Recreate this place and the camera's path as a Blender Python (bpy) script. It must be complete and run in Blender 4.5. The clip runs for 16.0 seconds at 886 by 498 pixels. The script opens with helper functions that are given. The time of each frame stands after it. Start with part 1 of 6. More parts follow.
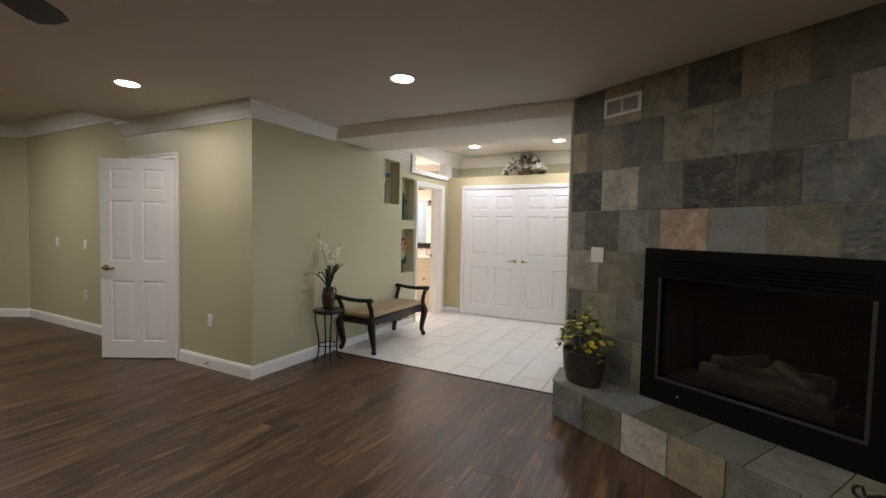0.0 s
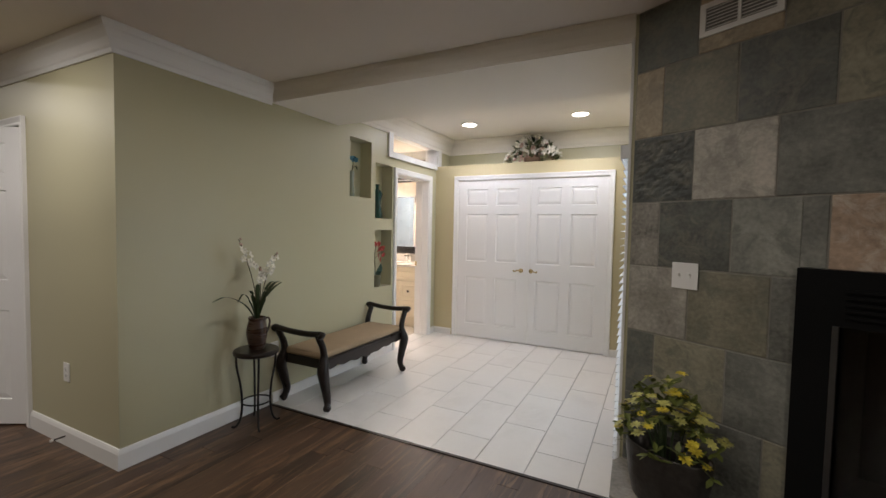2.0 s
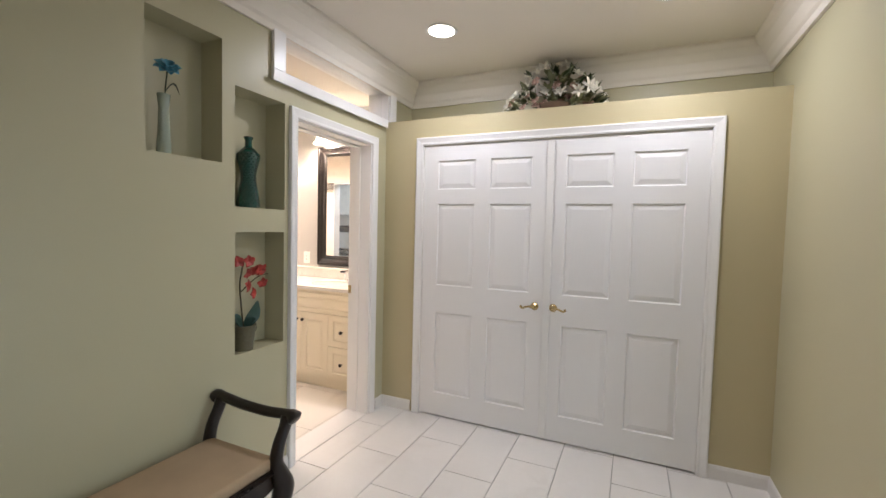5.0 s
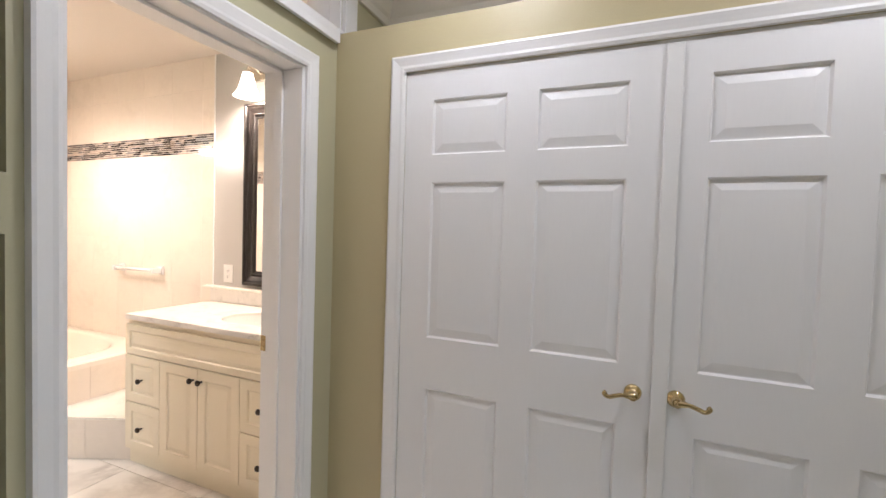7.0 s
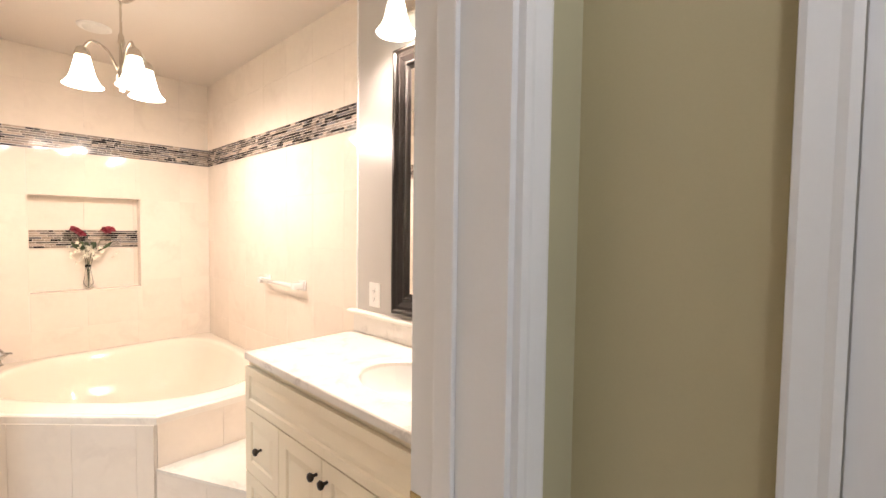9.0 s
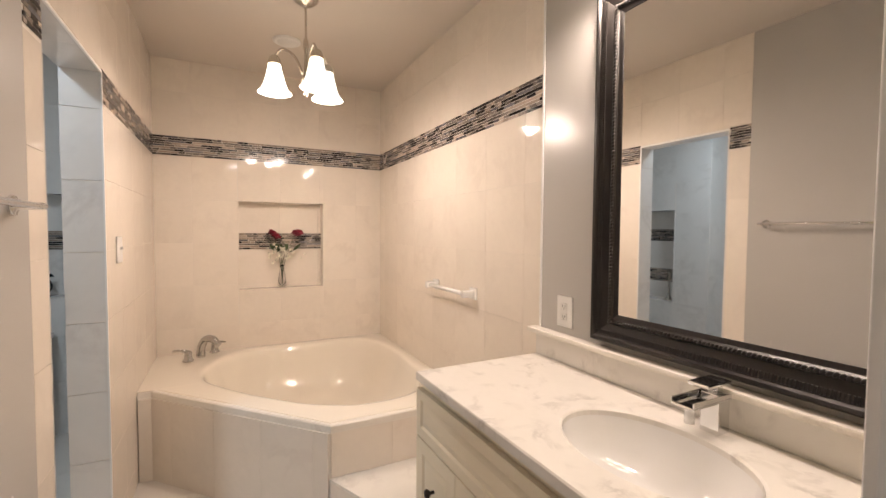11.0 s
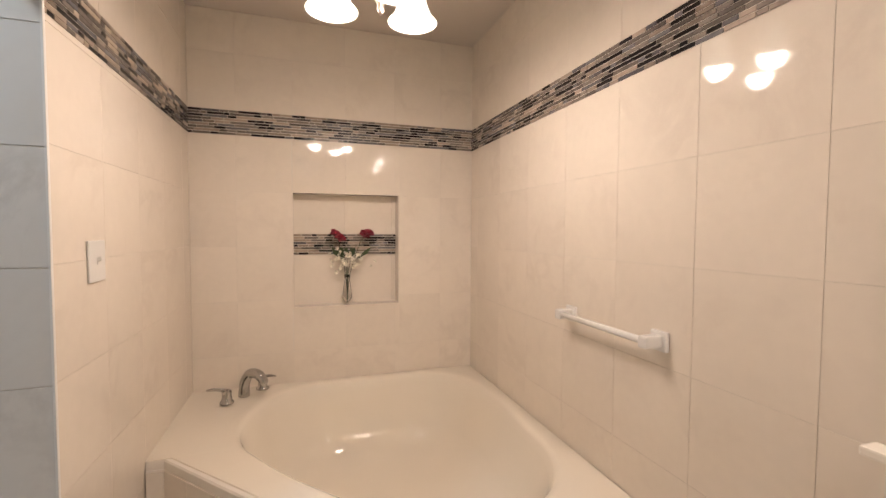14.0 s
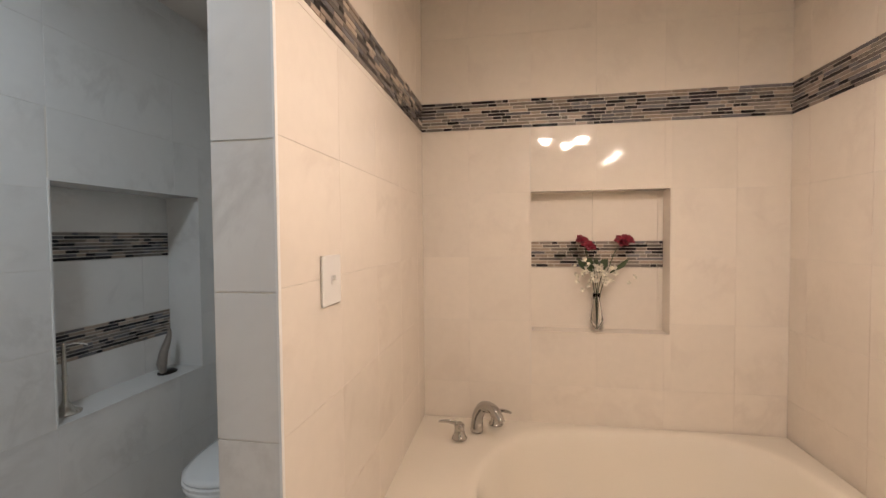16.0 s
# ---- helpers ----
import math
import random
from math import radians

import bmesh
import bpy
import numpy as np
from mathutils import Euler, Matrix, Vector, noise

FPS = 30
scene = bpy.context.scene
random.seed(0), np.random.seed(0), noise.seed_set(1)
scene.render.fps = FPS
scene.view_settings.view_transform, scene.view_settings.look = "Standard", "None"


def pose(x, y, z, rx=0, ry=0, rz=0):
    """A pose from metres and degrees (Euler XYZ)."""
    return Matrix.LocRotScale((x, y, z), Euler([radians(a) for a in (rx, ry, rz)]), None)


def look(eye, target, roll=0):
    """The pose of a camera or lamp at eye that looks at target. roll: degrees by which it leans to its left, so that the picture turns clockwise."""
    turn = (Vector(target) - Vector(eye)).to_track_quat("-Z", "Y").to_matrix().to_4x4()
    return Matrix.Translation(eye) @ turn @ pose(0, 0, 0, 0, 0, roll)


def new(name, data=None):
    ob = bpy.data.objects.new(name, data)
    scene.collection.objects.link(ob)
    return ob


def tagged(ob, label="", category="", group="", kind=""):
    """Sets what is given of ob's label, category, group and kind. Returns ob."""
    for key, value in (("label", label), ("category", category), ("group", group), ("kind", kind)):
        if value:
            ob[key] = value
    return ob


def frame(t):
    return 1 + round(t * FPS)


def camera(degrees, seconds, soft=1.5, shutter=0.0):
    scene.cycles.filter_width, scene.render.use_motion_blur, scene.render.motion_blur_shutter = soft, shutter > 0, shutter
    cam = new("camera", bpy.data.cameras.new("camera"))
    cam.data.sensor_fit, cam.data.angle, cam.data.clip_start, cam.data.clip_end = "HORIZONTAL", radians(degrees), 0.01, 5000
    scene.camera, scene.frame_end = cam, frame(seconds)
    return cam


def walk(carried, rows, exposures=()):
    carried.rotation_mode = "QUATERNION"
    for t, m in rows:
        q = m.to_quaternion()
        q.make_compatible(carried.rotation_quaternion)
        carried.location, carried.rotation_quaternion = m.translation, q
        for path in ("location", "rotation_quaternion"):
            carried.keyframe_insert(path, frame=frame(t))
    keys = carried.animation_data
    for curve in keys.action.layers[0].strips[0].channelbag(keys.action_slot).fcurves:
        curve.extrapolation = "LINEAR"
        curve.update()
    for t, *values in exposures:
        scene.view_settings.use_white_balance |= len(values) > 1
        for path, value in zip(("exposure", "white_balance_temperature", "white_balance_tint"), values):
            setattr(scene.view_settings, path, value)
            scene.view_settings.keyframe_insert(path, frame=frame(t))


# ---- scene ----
cam = camera(92.5, 16.0)
PATH = [
    (0, (0.273, -0.225, 1.391), (-0.648, 1.548, 1.298), 1.2),
    (0.5, (0.153, 0.088, 1.385), (-0.77, 1.86, 1.292), 1.2),
    (1, (-0.004, 0.394, 1.392), (-0.921, 2.169, 1.298), 1.2),
    (1.5, (-0.15, 0.707, 1.399), (-1.053, 2.49, 1.309), 1.1),
    (2, (-0.294, 1.047, 1.405), (-1.19, 2.833, 1.313), 1.1),
    (2.5, (-0.472, 1.406, 1.407), (-1.352, 3.199, 1.313), 1.2),
    (3, (-0.594, 1.791, 1.402), (-1.471, 3.586, 1.312), 1.0),
    (3.5, (-0.73, 2.162, 1.398), (-1.606, 3.958, 1.308), 1.2),
    (6, (-1.502, 3.992, 1.441), (-2.277, 5.833, 1.345), 1.4),
    (6.5, (-1.672, 4.334, 1.436), (-2.439, 6.179, 1.343), 1.5),
    (7, (-1.831, 4.638, 1.415), (-2.598, 6.484, 1.342), 1.8),
    (7.5, (-2.033, 4.925, 1.414), (-2.808, 6.767, 1.334), 1.7),
    (8, (-2.287, 5.159, 1.422), (-3.128, 6.971, 1.342), 1.7),
    (8.5, (-2.489, 5.342, 1.415), (-3.534, 7.045, 1.327), 1.2),
    (9, (-2.654, 5.462, 1.417), (-4.009, 6.93, 1.328), 0.7),
    (9.5, (-2.794, 5.499, 1.416), (-4.348, 6.755, 1.329), 0.4),
    (12, (-3.293, 5.667, 1.399), (-5.127, 6.46, 1.314), 0.3),
    (12.5, (-3.468, 5.694, 1.4), (-5.319, 6.446, 1.314), 0.2),
    (13, (-3.629, 5.687, 1.398), (-5.478, 6.445, 1.318), 0.4),
    (13.5, (-3.818, 5.726, 1.415), (-5.676, 6.462, 1.325), 0.5),
    (14, (-3.993, 5.728, 1.406), (-5.893, 6.347, 1.321), 0.3),
    (14.5, (-4.161, 5.689, 1.402), (-6.11, 6.13, 1.317), 0.3),
    (15, (-4.307, 5.649, 1.414), (-6.286, 5.921, 1.328), 0.2),
    (15.5, (-4.442, 5.593, 1.411), (-6.439, 5.657, 1.334), -0.2),
    (16, (-4.531, 5.579, 1.418), (-6.503, 5.252, 1.354), -0.5),
]
EXPOSURE = [(0.0, 0.05, 6500, 10), (1.0, 0.03, 6500, 10), (2.5, -0.10, 6450, 10), (3.5, -0.11, 6450, 10), (6.0, -0.10, 6350, 10), (7.0, -0.38, 6300, 10), (7.5, -0.45, 6320, 10),
            (8.0, -0.44, 6350, 10), (9.0, -0.46, 6420, 10), (9.5, -0.68, 6420, 10), (12.0, -1.49, 6500, 10), (16.0, -1.61, 6500, 10)]
walk(cam, [(t, look(eye, target, roll)) for t, eye, target, roll in PATH], EXPOSURE)

# ---- world and large lights ----
world = bpy.data.worlds.new("evening_sky")
scene.world = world
world.use_nodes = True
wnt = world.node_tree
sky = wnt.nodes.new("ShaderNodeTexSky")
sky.sky_type = "NISHITA"
sky.sun_disc = False
sky.sun_elevation, sky.sun_rotation = radians(22), radians(130)
wnt.links.new(sky.outputs[0], wnt.nodes["Background"].inputs[0])
wnt.nodes["Background"].inputs[1].default_value = 0.1


def lamp(name, kind, m, power, color, size=0.15, spread=None):
    data = bpy.data.lights.new(name, kind)
    data.energy, data.color = power, color
    if kind == "AREA":
        data.shape, data.size = "DISK", size
        if spread:
            data.spread = radians(spread)
    elif kind == "SUN":
        data.angle = radians(size)
    else:
        data.shadow_soft_size = size
    ob = new(name, data)
    ob.matrix_world = m
    return ob


lamp("sun", "SUN", look((-30, 25, 12), (0, 0, 0)), 1.0, (1.0, 0.93, 0.85), 10.0)

WARM = (1.0, 0.80, 0.69)
CAN = (1.0, 0.94, 0.89)
FOYER = (0.98, 0.97, 1.07)


# ---- materials ----
def node(nt, kind, **kw):
    n = nt.nodes.new(kind)
    for k, v in kw.items():
        n.inputs[k].default_value = v
    return n


def mat(name, color, rough=0.6, metal=0.0, vary=0.06, scale=3.0, fine=60.0, bump=0.05, per_object=0.0, per_island=0.0,
        stretch=None, coat=0.0, transmission=0.0, ior=1.45, emit=None, strength=0.0, dark=None, dark_amount=0.0, ss=0.0, lo=0.52, hi=0.70, swirl=1.2):
    """Principled surface with broad and fine variation, a fine relief, and a shift of tone from piece to piece."""
    m = bpy.data.materials.new(name)
    m.use_nodes = True
    nt = m.node_tree
    b = nt.nodes["Principled BSDF"]
    b.inputs["Roughness"].default_value = rough
    b.inputs["Metallic"].default_value = metal
    b.inputs["Coat Weight"].default_value = coat
    b.inputs["Coat Roughness"].default_value = 0.08
    b.inputs["Transmission Weight"].default_value = transmission
    b.inputs["IOR"].default_value = ior
    b.inputs["Subsurface Weight"].default_value = ss
    co = nt.nodes.new("ShaderNodeTexCoord")
    vec = co.outputs["Object"]
    info = nt.nodes.new("ShaderNodeObjectInfo")
    if per_object:
        off = nt.nodes.new("ShaderNodeVectorMath")
        off.operation = "SCALE"
        off.inputs[0].default_value = (17.3, 9.1, 5.7)
        nt.links.new(info.outputs["Random"], off.inputs["Scale"])
        add = nt.nodes.new("ShaderNodeVectorMath")
        nt.links.new(vec, add.inputs[0])
        nt.links.new(off.outputs[0], add.inputs[1])
        vec = add.outputs[0]
    if stretch:
        mp = nt.nodes.new("ShaderNodeMapping")
        mp.inputs["Scale"].default_value = stretch
        nt.links.new(vec, mp.inputs[0])
        vec = mp.outputs[0]
    n1 = node(nt, "ShaderNodeTexNoise", Scale=scale, Detail=5.0)
    n2 = node(nt, "ShaderNodeTexNoise", Scale=fine, Detail=3.0)
    nt.links.new(vec, n1.inputs[0])
    nt.links.new(vec, n2.inputs[0])
    mix = nt.nodes.new("ShaderNodeMath")
    mix.operation = "MULTIPLY_ADD"
    mix.inputs[1].default_value = 0.6
    nt.links.new(n1.outputs[0], mix.inputs[0])
    sc = nt.nodes.new("ShaderNodeMath")
    sc.operation = "MULTIPLY"
    sc.inputs[1].default_value = 0.4
    nt.links.new(n2.outputs[0], sc.inputs[0])
    nt.links.new(sc.outputs[0], mix.inputs[2])
    tone = mix.outputs[0]
    for amount, src in ((per_object, info.outputs["Random"]), (per_island, None)):
        if amount:
            if src is None:
                geo = nt.nodes.new("ShaderNodeNewGeometry")
                src = geo.outputs["Random Per Island"]
            ma = nt.nodes.new("ShaderNodeMath")
            ma.operation = "MULTIPLY_ADD"
            ma.inputs[1].default_value = amount
            nt.links.new(src, ma.inputs[0])
            nt.links.new(tone, ma.inputs[2])
            sb = nt.nodes.new("ShaderNodeMath")
            sb.operation = "SUBTRACT"
            sb.inputs[1].default_value = amount / 2
            nt.links.new(ma.outputs[0], sb.inputs[0])
            tone = sb.outputs[0]
    ramp = nt.nodes.new("ShaderNodeMapRange")
    ramp.inputs["From Min"].default_value = 0.25
    ramp.inputs["From Max"].default_value = 0.75
    ramp.inputs["To Min"].default_value = 1 - vary
    ramp.inputs["To Max"].default_value = 1 + vary
    ramp.clamp = False
    nt.links.new(tone, ramp.inputs[0])
    col = nt.nodes.new("ShaderNodeVectorMath")
    col.operation = "SCALE"
    col.inputs[0].default_value = color[:3]
    nt.links.new(ramp.outputs[0], col.inputs["Scale"])
    out = col.outputs[0]
    if dark:
        n3 = node(nt, "ShaderNodeTexNoise", Scale=scale * 1.7, Detail=8.0, Roughness=0.68, Distortion=swirl)
        nt.links.new(vec, n3.inputs[0])
        mr = nt.nodes.new("ShaderNodeMapRange")
        mr.inputs["From Min"].default_value = lo
        mr.inputs["From Max"].default_value = hi
        mr.inputs["To Max"].default_value = dark_amount
        nt.links.new(n3.outputs[0], mr.inputs[0])
        mx = nt.nodes.new("ShaderNodeMix")
        mx.data_type = "RGBA"
        nt.links.new(mr.outputs[0], mx.inputs[0])
        nt.links.new(out, mx.inputs[6])
        mx.inputs[7].default_value = (*dark, 1)
        out = mx.outputs[2]
    nt.links.new(out, b.inputs["Base Color"])
    rr = nt.nodes.new("ShaderNodeMapRange")
    rr.inputs["To Min"].default_value = max(0.02, rough - 0.08)
    rr.inputs["To Max"].default_value = min(1.0, rough + 0.08)
    nt.links.new(n1.outputs[0], rr.inputs[0])
    if rough > 0.12:
        nt.links.new(rr.outputs[0], b.inputs["Roughness"])
    if bump:
        bp = node(nt, "ShaderNodeBump", Strength=bump, Distance=0.004)
        nt.links.new(mix.outputs[0], bp.inputs["Height"])
        nt.links.new(bp.outputs[0], b.inputs["Normal"])
    if emit:
        b.inputs["Emission Color"].default_value = (*emit, 1)
        b.inputs["Emission Strength"].default_value = strength
    return m


def vein_mat(name, color, vein, amount, rough, scale=2.2, per_object=0.0, vary=0.03, warm=None):
    """Polished marble-look ceramic: pale ground with thin soft veins."""
    m = mat(name, color, rough, vary=vary, scale=4, fine=30, bump=0.02, per_object=per_object)
    nt = m.node_tree
    b = nt.nodes["Principled BSDF"]
    src = b.inputs["Base Color"].links[0].from_socket
    vec = [n for n in nt.nodes if n.bl_idname == "ShaderNodeTexNoise"][0].inputs[0].links[0].from_socket
    n3 = node(nt, "ShaderNodeTexNoise", Scale=scale, Detail=7.0, Roughness=0.62, Distortion=0.45)
    nt.links.new(vec, n3.inputs[0])
    d = nt.nodes.new("ShaderNodeMath")
    d.operation = "SUBTRACT"
    d.inputs[1].default_value = 0.5
    nt.links.new(n3.outputs[0], d.inputs[0])
    a = nt.nodes.new("ShaderNodeMath")
    a.operation = "ABSOLUTE"
    nt.links.new(d.outputs[0], a.inputs[0])
    n4 = node(nt, "ShaderNodeTexNoise", Scale=scale * 1.3, Detail=2.0)
    nt.links.new(vec, n4.inputs[0])
    gate = nt.nodes.new("ShaderNodeMapRange")
    gate.inputs["From Min"].default_value, gate.inputs["From Max"].default_value = 0.48, 0.68
    nt.links.new(n4.outputs[0], gate.inputs[0])
    mr = nt.nodes.new("ShaderNodeMapRange")
    mr.inputs["From Min"].default_value, mr.inputs["From Max"].default_value = 0.0, 0.06
    mr.inputs["To Min"].default_value, mr.inputs["To Max"].default_value = amount, 0.0
    nt.links.new(a.outputs[0], mr.inputs[0])
    mul = nt.nodes.new("ShaderNodeMath")
    mul.operation = "MULTIPLY"
    nt.links.new(mr.outputs[0], mul.inputs[0])
    nt.links.new(gate.outputs[0], mul.inputs[1])
    mx = nt.nodes.new("ShaderNodeMix")
    mx.data_type = "RGBA"
    nt.links.new(mul.outputs[0], mx.inputs[0])
    nt.links.new(src, mx.inputs[6])
    mx.inputs[7].default_value = (*vein, 1)
    nt.links.new(mx.outputs[2], b.inputs["Base Color"])
    return m


M_GREEN = mat("sage_wall_paint", (0.478, 0.447, 0.295), 0.40, vary=0.03, scale=1.2, fine=220, bump=0.10)
M_TAN = mat("warm_tan_wall_paint", (0.500, 0.432, 0.262), 0.40, vary=0.03, scale=1.2, fine=220, bump=0.10)
M_WHITE = mat("white_trim_paint", (0.80, 0.79, 0.77), 0.32, vary=0.02, scale=2, fine=120, bump=0.05)
M_DOOR = mat("white_door_paint", (0.80, 0.79, 0.78), 0.36, vary=0.02, scale=2.5, fine=160, bump=0.10, stretch=(1, 1, 0.12))
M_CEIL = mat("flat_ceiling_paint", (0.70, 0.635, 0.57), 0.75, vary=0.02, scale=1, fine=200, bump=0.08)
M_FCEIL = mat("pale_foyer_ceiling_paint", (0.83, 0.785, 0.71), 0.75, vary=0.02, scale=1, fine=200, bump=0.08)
M_BCEIL = mat("bath_ceiling_paint", (0.66, 0.60, 0.54), 0.7, vary=0.02, scale=1, fine=200, bump=0.08)
M_GREY = mat("grey_satin_paint", (0.48, 0.465, 0.44), 0.25, vary=0.02, scale=1.5, fine=200, bump=0.06)
M_SUB = mat("dark_subfloor", (0.075, 0.045, 0.03), 0.8)
M_GROUT = mat("pale_grout", (0.74, 0.69, 0.62), 0.85, vary=0.06)
M_GROUT2 = mat("grey_floor_grout", (0.42, 0.41, 0.39), 0.85, vary=0.06)
M_MORTAR = mat("slate_mortar", (0.23, 0.215, 0.185), 0.9, vary=0.15, scale=12, bump=0.3)
M_PLANK = mat("walnut_laminate_plank", (0.064, 0.036, 0.0215), 0.38, vary=0.55, scale=1.5, fine=8, bump=0.04, per_object=0.34,
              stretch=(0.6, 5.5, 5.5), dark=(0.25, 0.142, 0.076), dark_amount=0.8, lo=0.51, hi=0.69)
M_FTILE = vein_mat("white_porcelain_floor_tile", (0.74, 0.72, 0.69), (0.55, 0.52, 0.48), 0.25, 0.42, 1.4, per_object=0.25)
M_BTILE = vein_mat("cream_marble_wall_tile", (0.79, 0.72, 0.632), (0.60, 0.52, 0.45), 0.26, 0.05, 2.6, per_object=0.25, vary=0.04)
M_BFLOOR = vein_mat("veined_marble_floor_tile", (0.72, 0.68, 0.62), (0.38, 0.34, 0.30), 0.7, 0.18, 1.6, per_object=0.2)
M_QUARTZ = vein_mat("white_veined_stone_top", (0.76, 0.73, 0.68), (0.40, 0.37, 0.34), 0.55, 0.16, 7.0)
M_DECK = vein_mat("white_stone_tub_deck", (0.82, 0.775, 0.70), (0.5, 0.45, 0.4), 0.4, 0.15, 5.0)
M_TUB = mat("cream_acrylic", (0.83, 0.77, 0.665), 0.10, vary=0.01, bump=0.0, coat=0.25)
# chrome of the tub faucet; dark room reflections are put into its colour
M_CHROME_DARK = mat("darkened_chrome", (0.50, 0.49, 0.48), 0.14, 1.0, vary=0.02, bump=0)
M_PORC = mat("white_porcelain", (0.80, 0.79, 0.77), 0.08, vary=0.01, bump=0.0, coat=0.4)
M_CAB = mat("cream_cabinet_paint", (0.78, 0.70, 0.54), 0.36, vary=0.02, scale=2, fine=90, bump=0.05)
M_GLAZE = mat("tan_glaze_in_grooves", (0.42, 0.34, 0.22), 0.5)
M_CHROME = mat("chrome", (0.80, 0.80, 0.80), 0.08, 1.0, vary=0.01, bump=0)
M_NICKEL = mat("brushed_nickel", (0.62, 0.58, 0.52), 0.26, 1.0, vary=0.03, bump=0)
M_BRASS = mat("polished_brass", (0.55, 0.43, 0.23), 0.13, 1.0, vary=0.03, bump=0)
M_BRONZE = mat("oil_rubbed_bronze", (0.035, 0.026, 0.02), 0.35, 0.6, vary=0.1)
M_IRON = mat("black_wrought_iron", (0.018, 0.016, 0.015), 0.45, 0.4, vary=0.2, fine=90, bump=0.15)
M_DWOOD = mat("dark_carved_mahogany", (0.013, 0.008, 0.006), 0.30, vary=0.35, scale=5, fine=50, bump=0.08, stretch=(4, 1, 1))
M_FABRIC = mat("tan_woven_upholstery", (0.36, 0.26, 0.16), 0.85, vary=0.12, scale=8, fine=380, bump=0.35)
M_BLACK = mat("matte_black_metal", (0.004, 0.004, 0.004), 0.7, 0.0, vary=0.2)
M_SOOT = mat("sooty_firebox", (0.006, 0.0055, 0.005), 0.9, vary=0.3, scale=6, bump=0.2)
M_LOG = mat("ceramic_log_bark", (0.06, 0.045, 0.035), 0.9, vary=0.5, scale=9, fine=45, bump=0.6)
M_FRAME = mat("black_carved_frame", (0.010, 0.008, 0.007), 0.32, vary=0.3, scale=12, fine=120, bump=0.2)
M_MIRROR = mat("mirror_silver", (0.88, 0.88, 0.87), 0.02, 1.0, vary=0.0, bump=0)
M_PLASTIC = mat("white_plastic", (0.78, 0.77, 0.74), 0.35, vary=0.01, bump=0)
M_SLOT = mat("dark_slot", (0.05, 0.05, 0.05), 0.7)
M_FGLASS = mat("smoked_fireplace_glass", (0.85, 0.84, 0.83), 0.05, vary=0, bump=0, transmission=1.0, ior=1.3)
M_LIT = mat("lit_lamp_lens", (0.9, 0.88, 0.82), 0.5, vary=0, bump=0, emit=(1.0, 0.93, 0.82), strength=14.0)
M_SHADE = mat("lit_frosted_glass_shade", (0.9, 0.87, 0.8), 0.4, vary=0, bump=0, emit=(1.0, 0.90, 0.74), strength=9.0)
M_SLAT = mat("white_faux_wood_slat", (0.78, 0.80, 0.82), 0.4, vary=0.02, ss=0.0)
M_GLASS = mat("clear_glass", (0.97, 0.98, 0.98), 0.02, vary=0, bump=0, transmission=1.0, ior=1.45)
SLATE = {}
for key, c, dk in (("grey", (0.195, 0.195, 0.168), (0.125, 0.128, 0.112)), ("green", (0.205, 0.190, 0.138), (0.125, 0.128, 0.100)),
                   ("blue", (0.180, 0.195, 0.190), (0.25, 0.235, 0.195)), ("tan", (0.32, 0.262, 0.178), (0.21, 0.185, 0.135)),
                   ("pale", (0.34, 0.315, 0.270), (0.23, 0.22, 0.185)), ("dark", (0.115, 0.120, 0.104), (0.19, 0.175, 0.14)),
                   ("cleft", (0.085, 0.092, 0.084), (0.19, 0.18, 0.15)), ("rust", (0.36, 0.26, 0.185), (0.52, 0.45, 0.37))):
    SLATE[key] = mat("slate_" + key, c, 0.52, vary=0.55, scale=7, fine=60, bump=1.1, per_object=0.30,
                     dark=dk, dark_amount=0.75, lo=0.48, hi=0.64, swirl=0.7)


M_BLACK.node_tree.nodes["Principled BSDF"].inputs["Specular IOR Level"].default_value = 0.15


# ---- building tools ----
def part(name, bm, material, parent=None, label="", smooth=False):
    me = bpy.data.meshes.new(name)
    bm.normal_update()
    bm.to_mesh(me)
    bm.free()
    me.materials.append(material)
    if smooth:
        for p in me.polygons:
            p.use_smooth = True
    ob = new(name, me)
    ob.parent = parent
    if label:
        tagged(ob, label)
    return ob


def thing(name, place, label, category, group="", rz=0.0, kind=""):
    ob = new(name)
    ob.empty_display_size = 0.05
    ob.matrix_basis = pose(*place, 0, 0, rz)
    return tagged(ob, label, category, group, kind)


def setting(name, bm, material, label, category):
    return tagged(part(name, bm, material), label, category, kind="structure")


def box(bm, a, b, bevel=0.0, m=None):
    x0, y0, z0 = (min(p, q) for p, q in zip(a, b))
    x1, y1, z1 = (max(p, q) for p, q in zip(a, b))
    vs = [bm.verts.new((x, y, z)) for x in (x0, x1) for y in (y0, y1) for z in (z0, z1)]
    fs = [bm.faces.new([vs[i] for i in f]) for f in ((0, 1, 3, 2), (4, 6, 7, 5), (0, 4, 5, 1), (2, 3, 7, 6), (0, 2, 6, 4), (1, 5, 7, 3))]
    if bevel:
        es = list({e for f in fs for e in f.edges})
        got = bmesh.ops.bevel(bm, geom=es, offset=bevel, segments=2, profile=0.6, affect="EDGES")
        vs = list({v for f in got["faces"] for v in f.verts} | {v for v in vs if v.is_valid})
    if m is not None:
        for v in vs:
            v.co = m @ v.co
    return vs


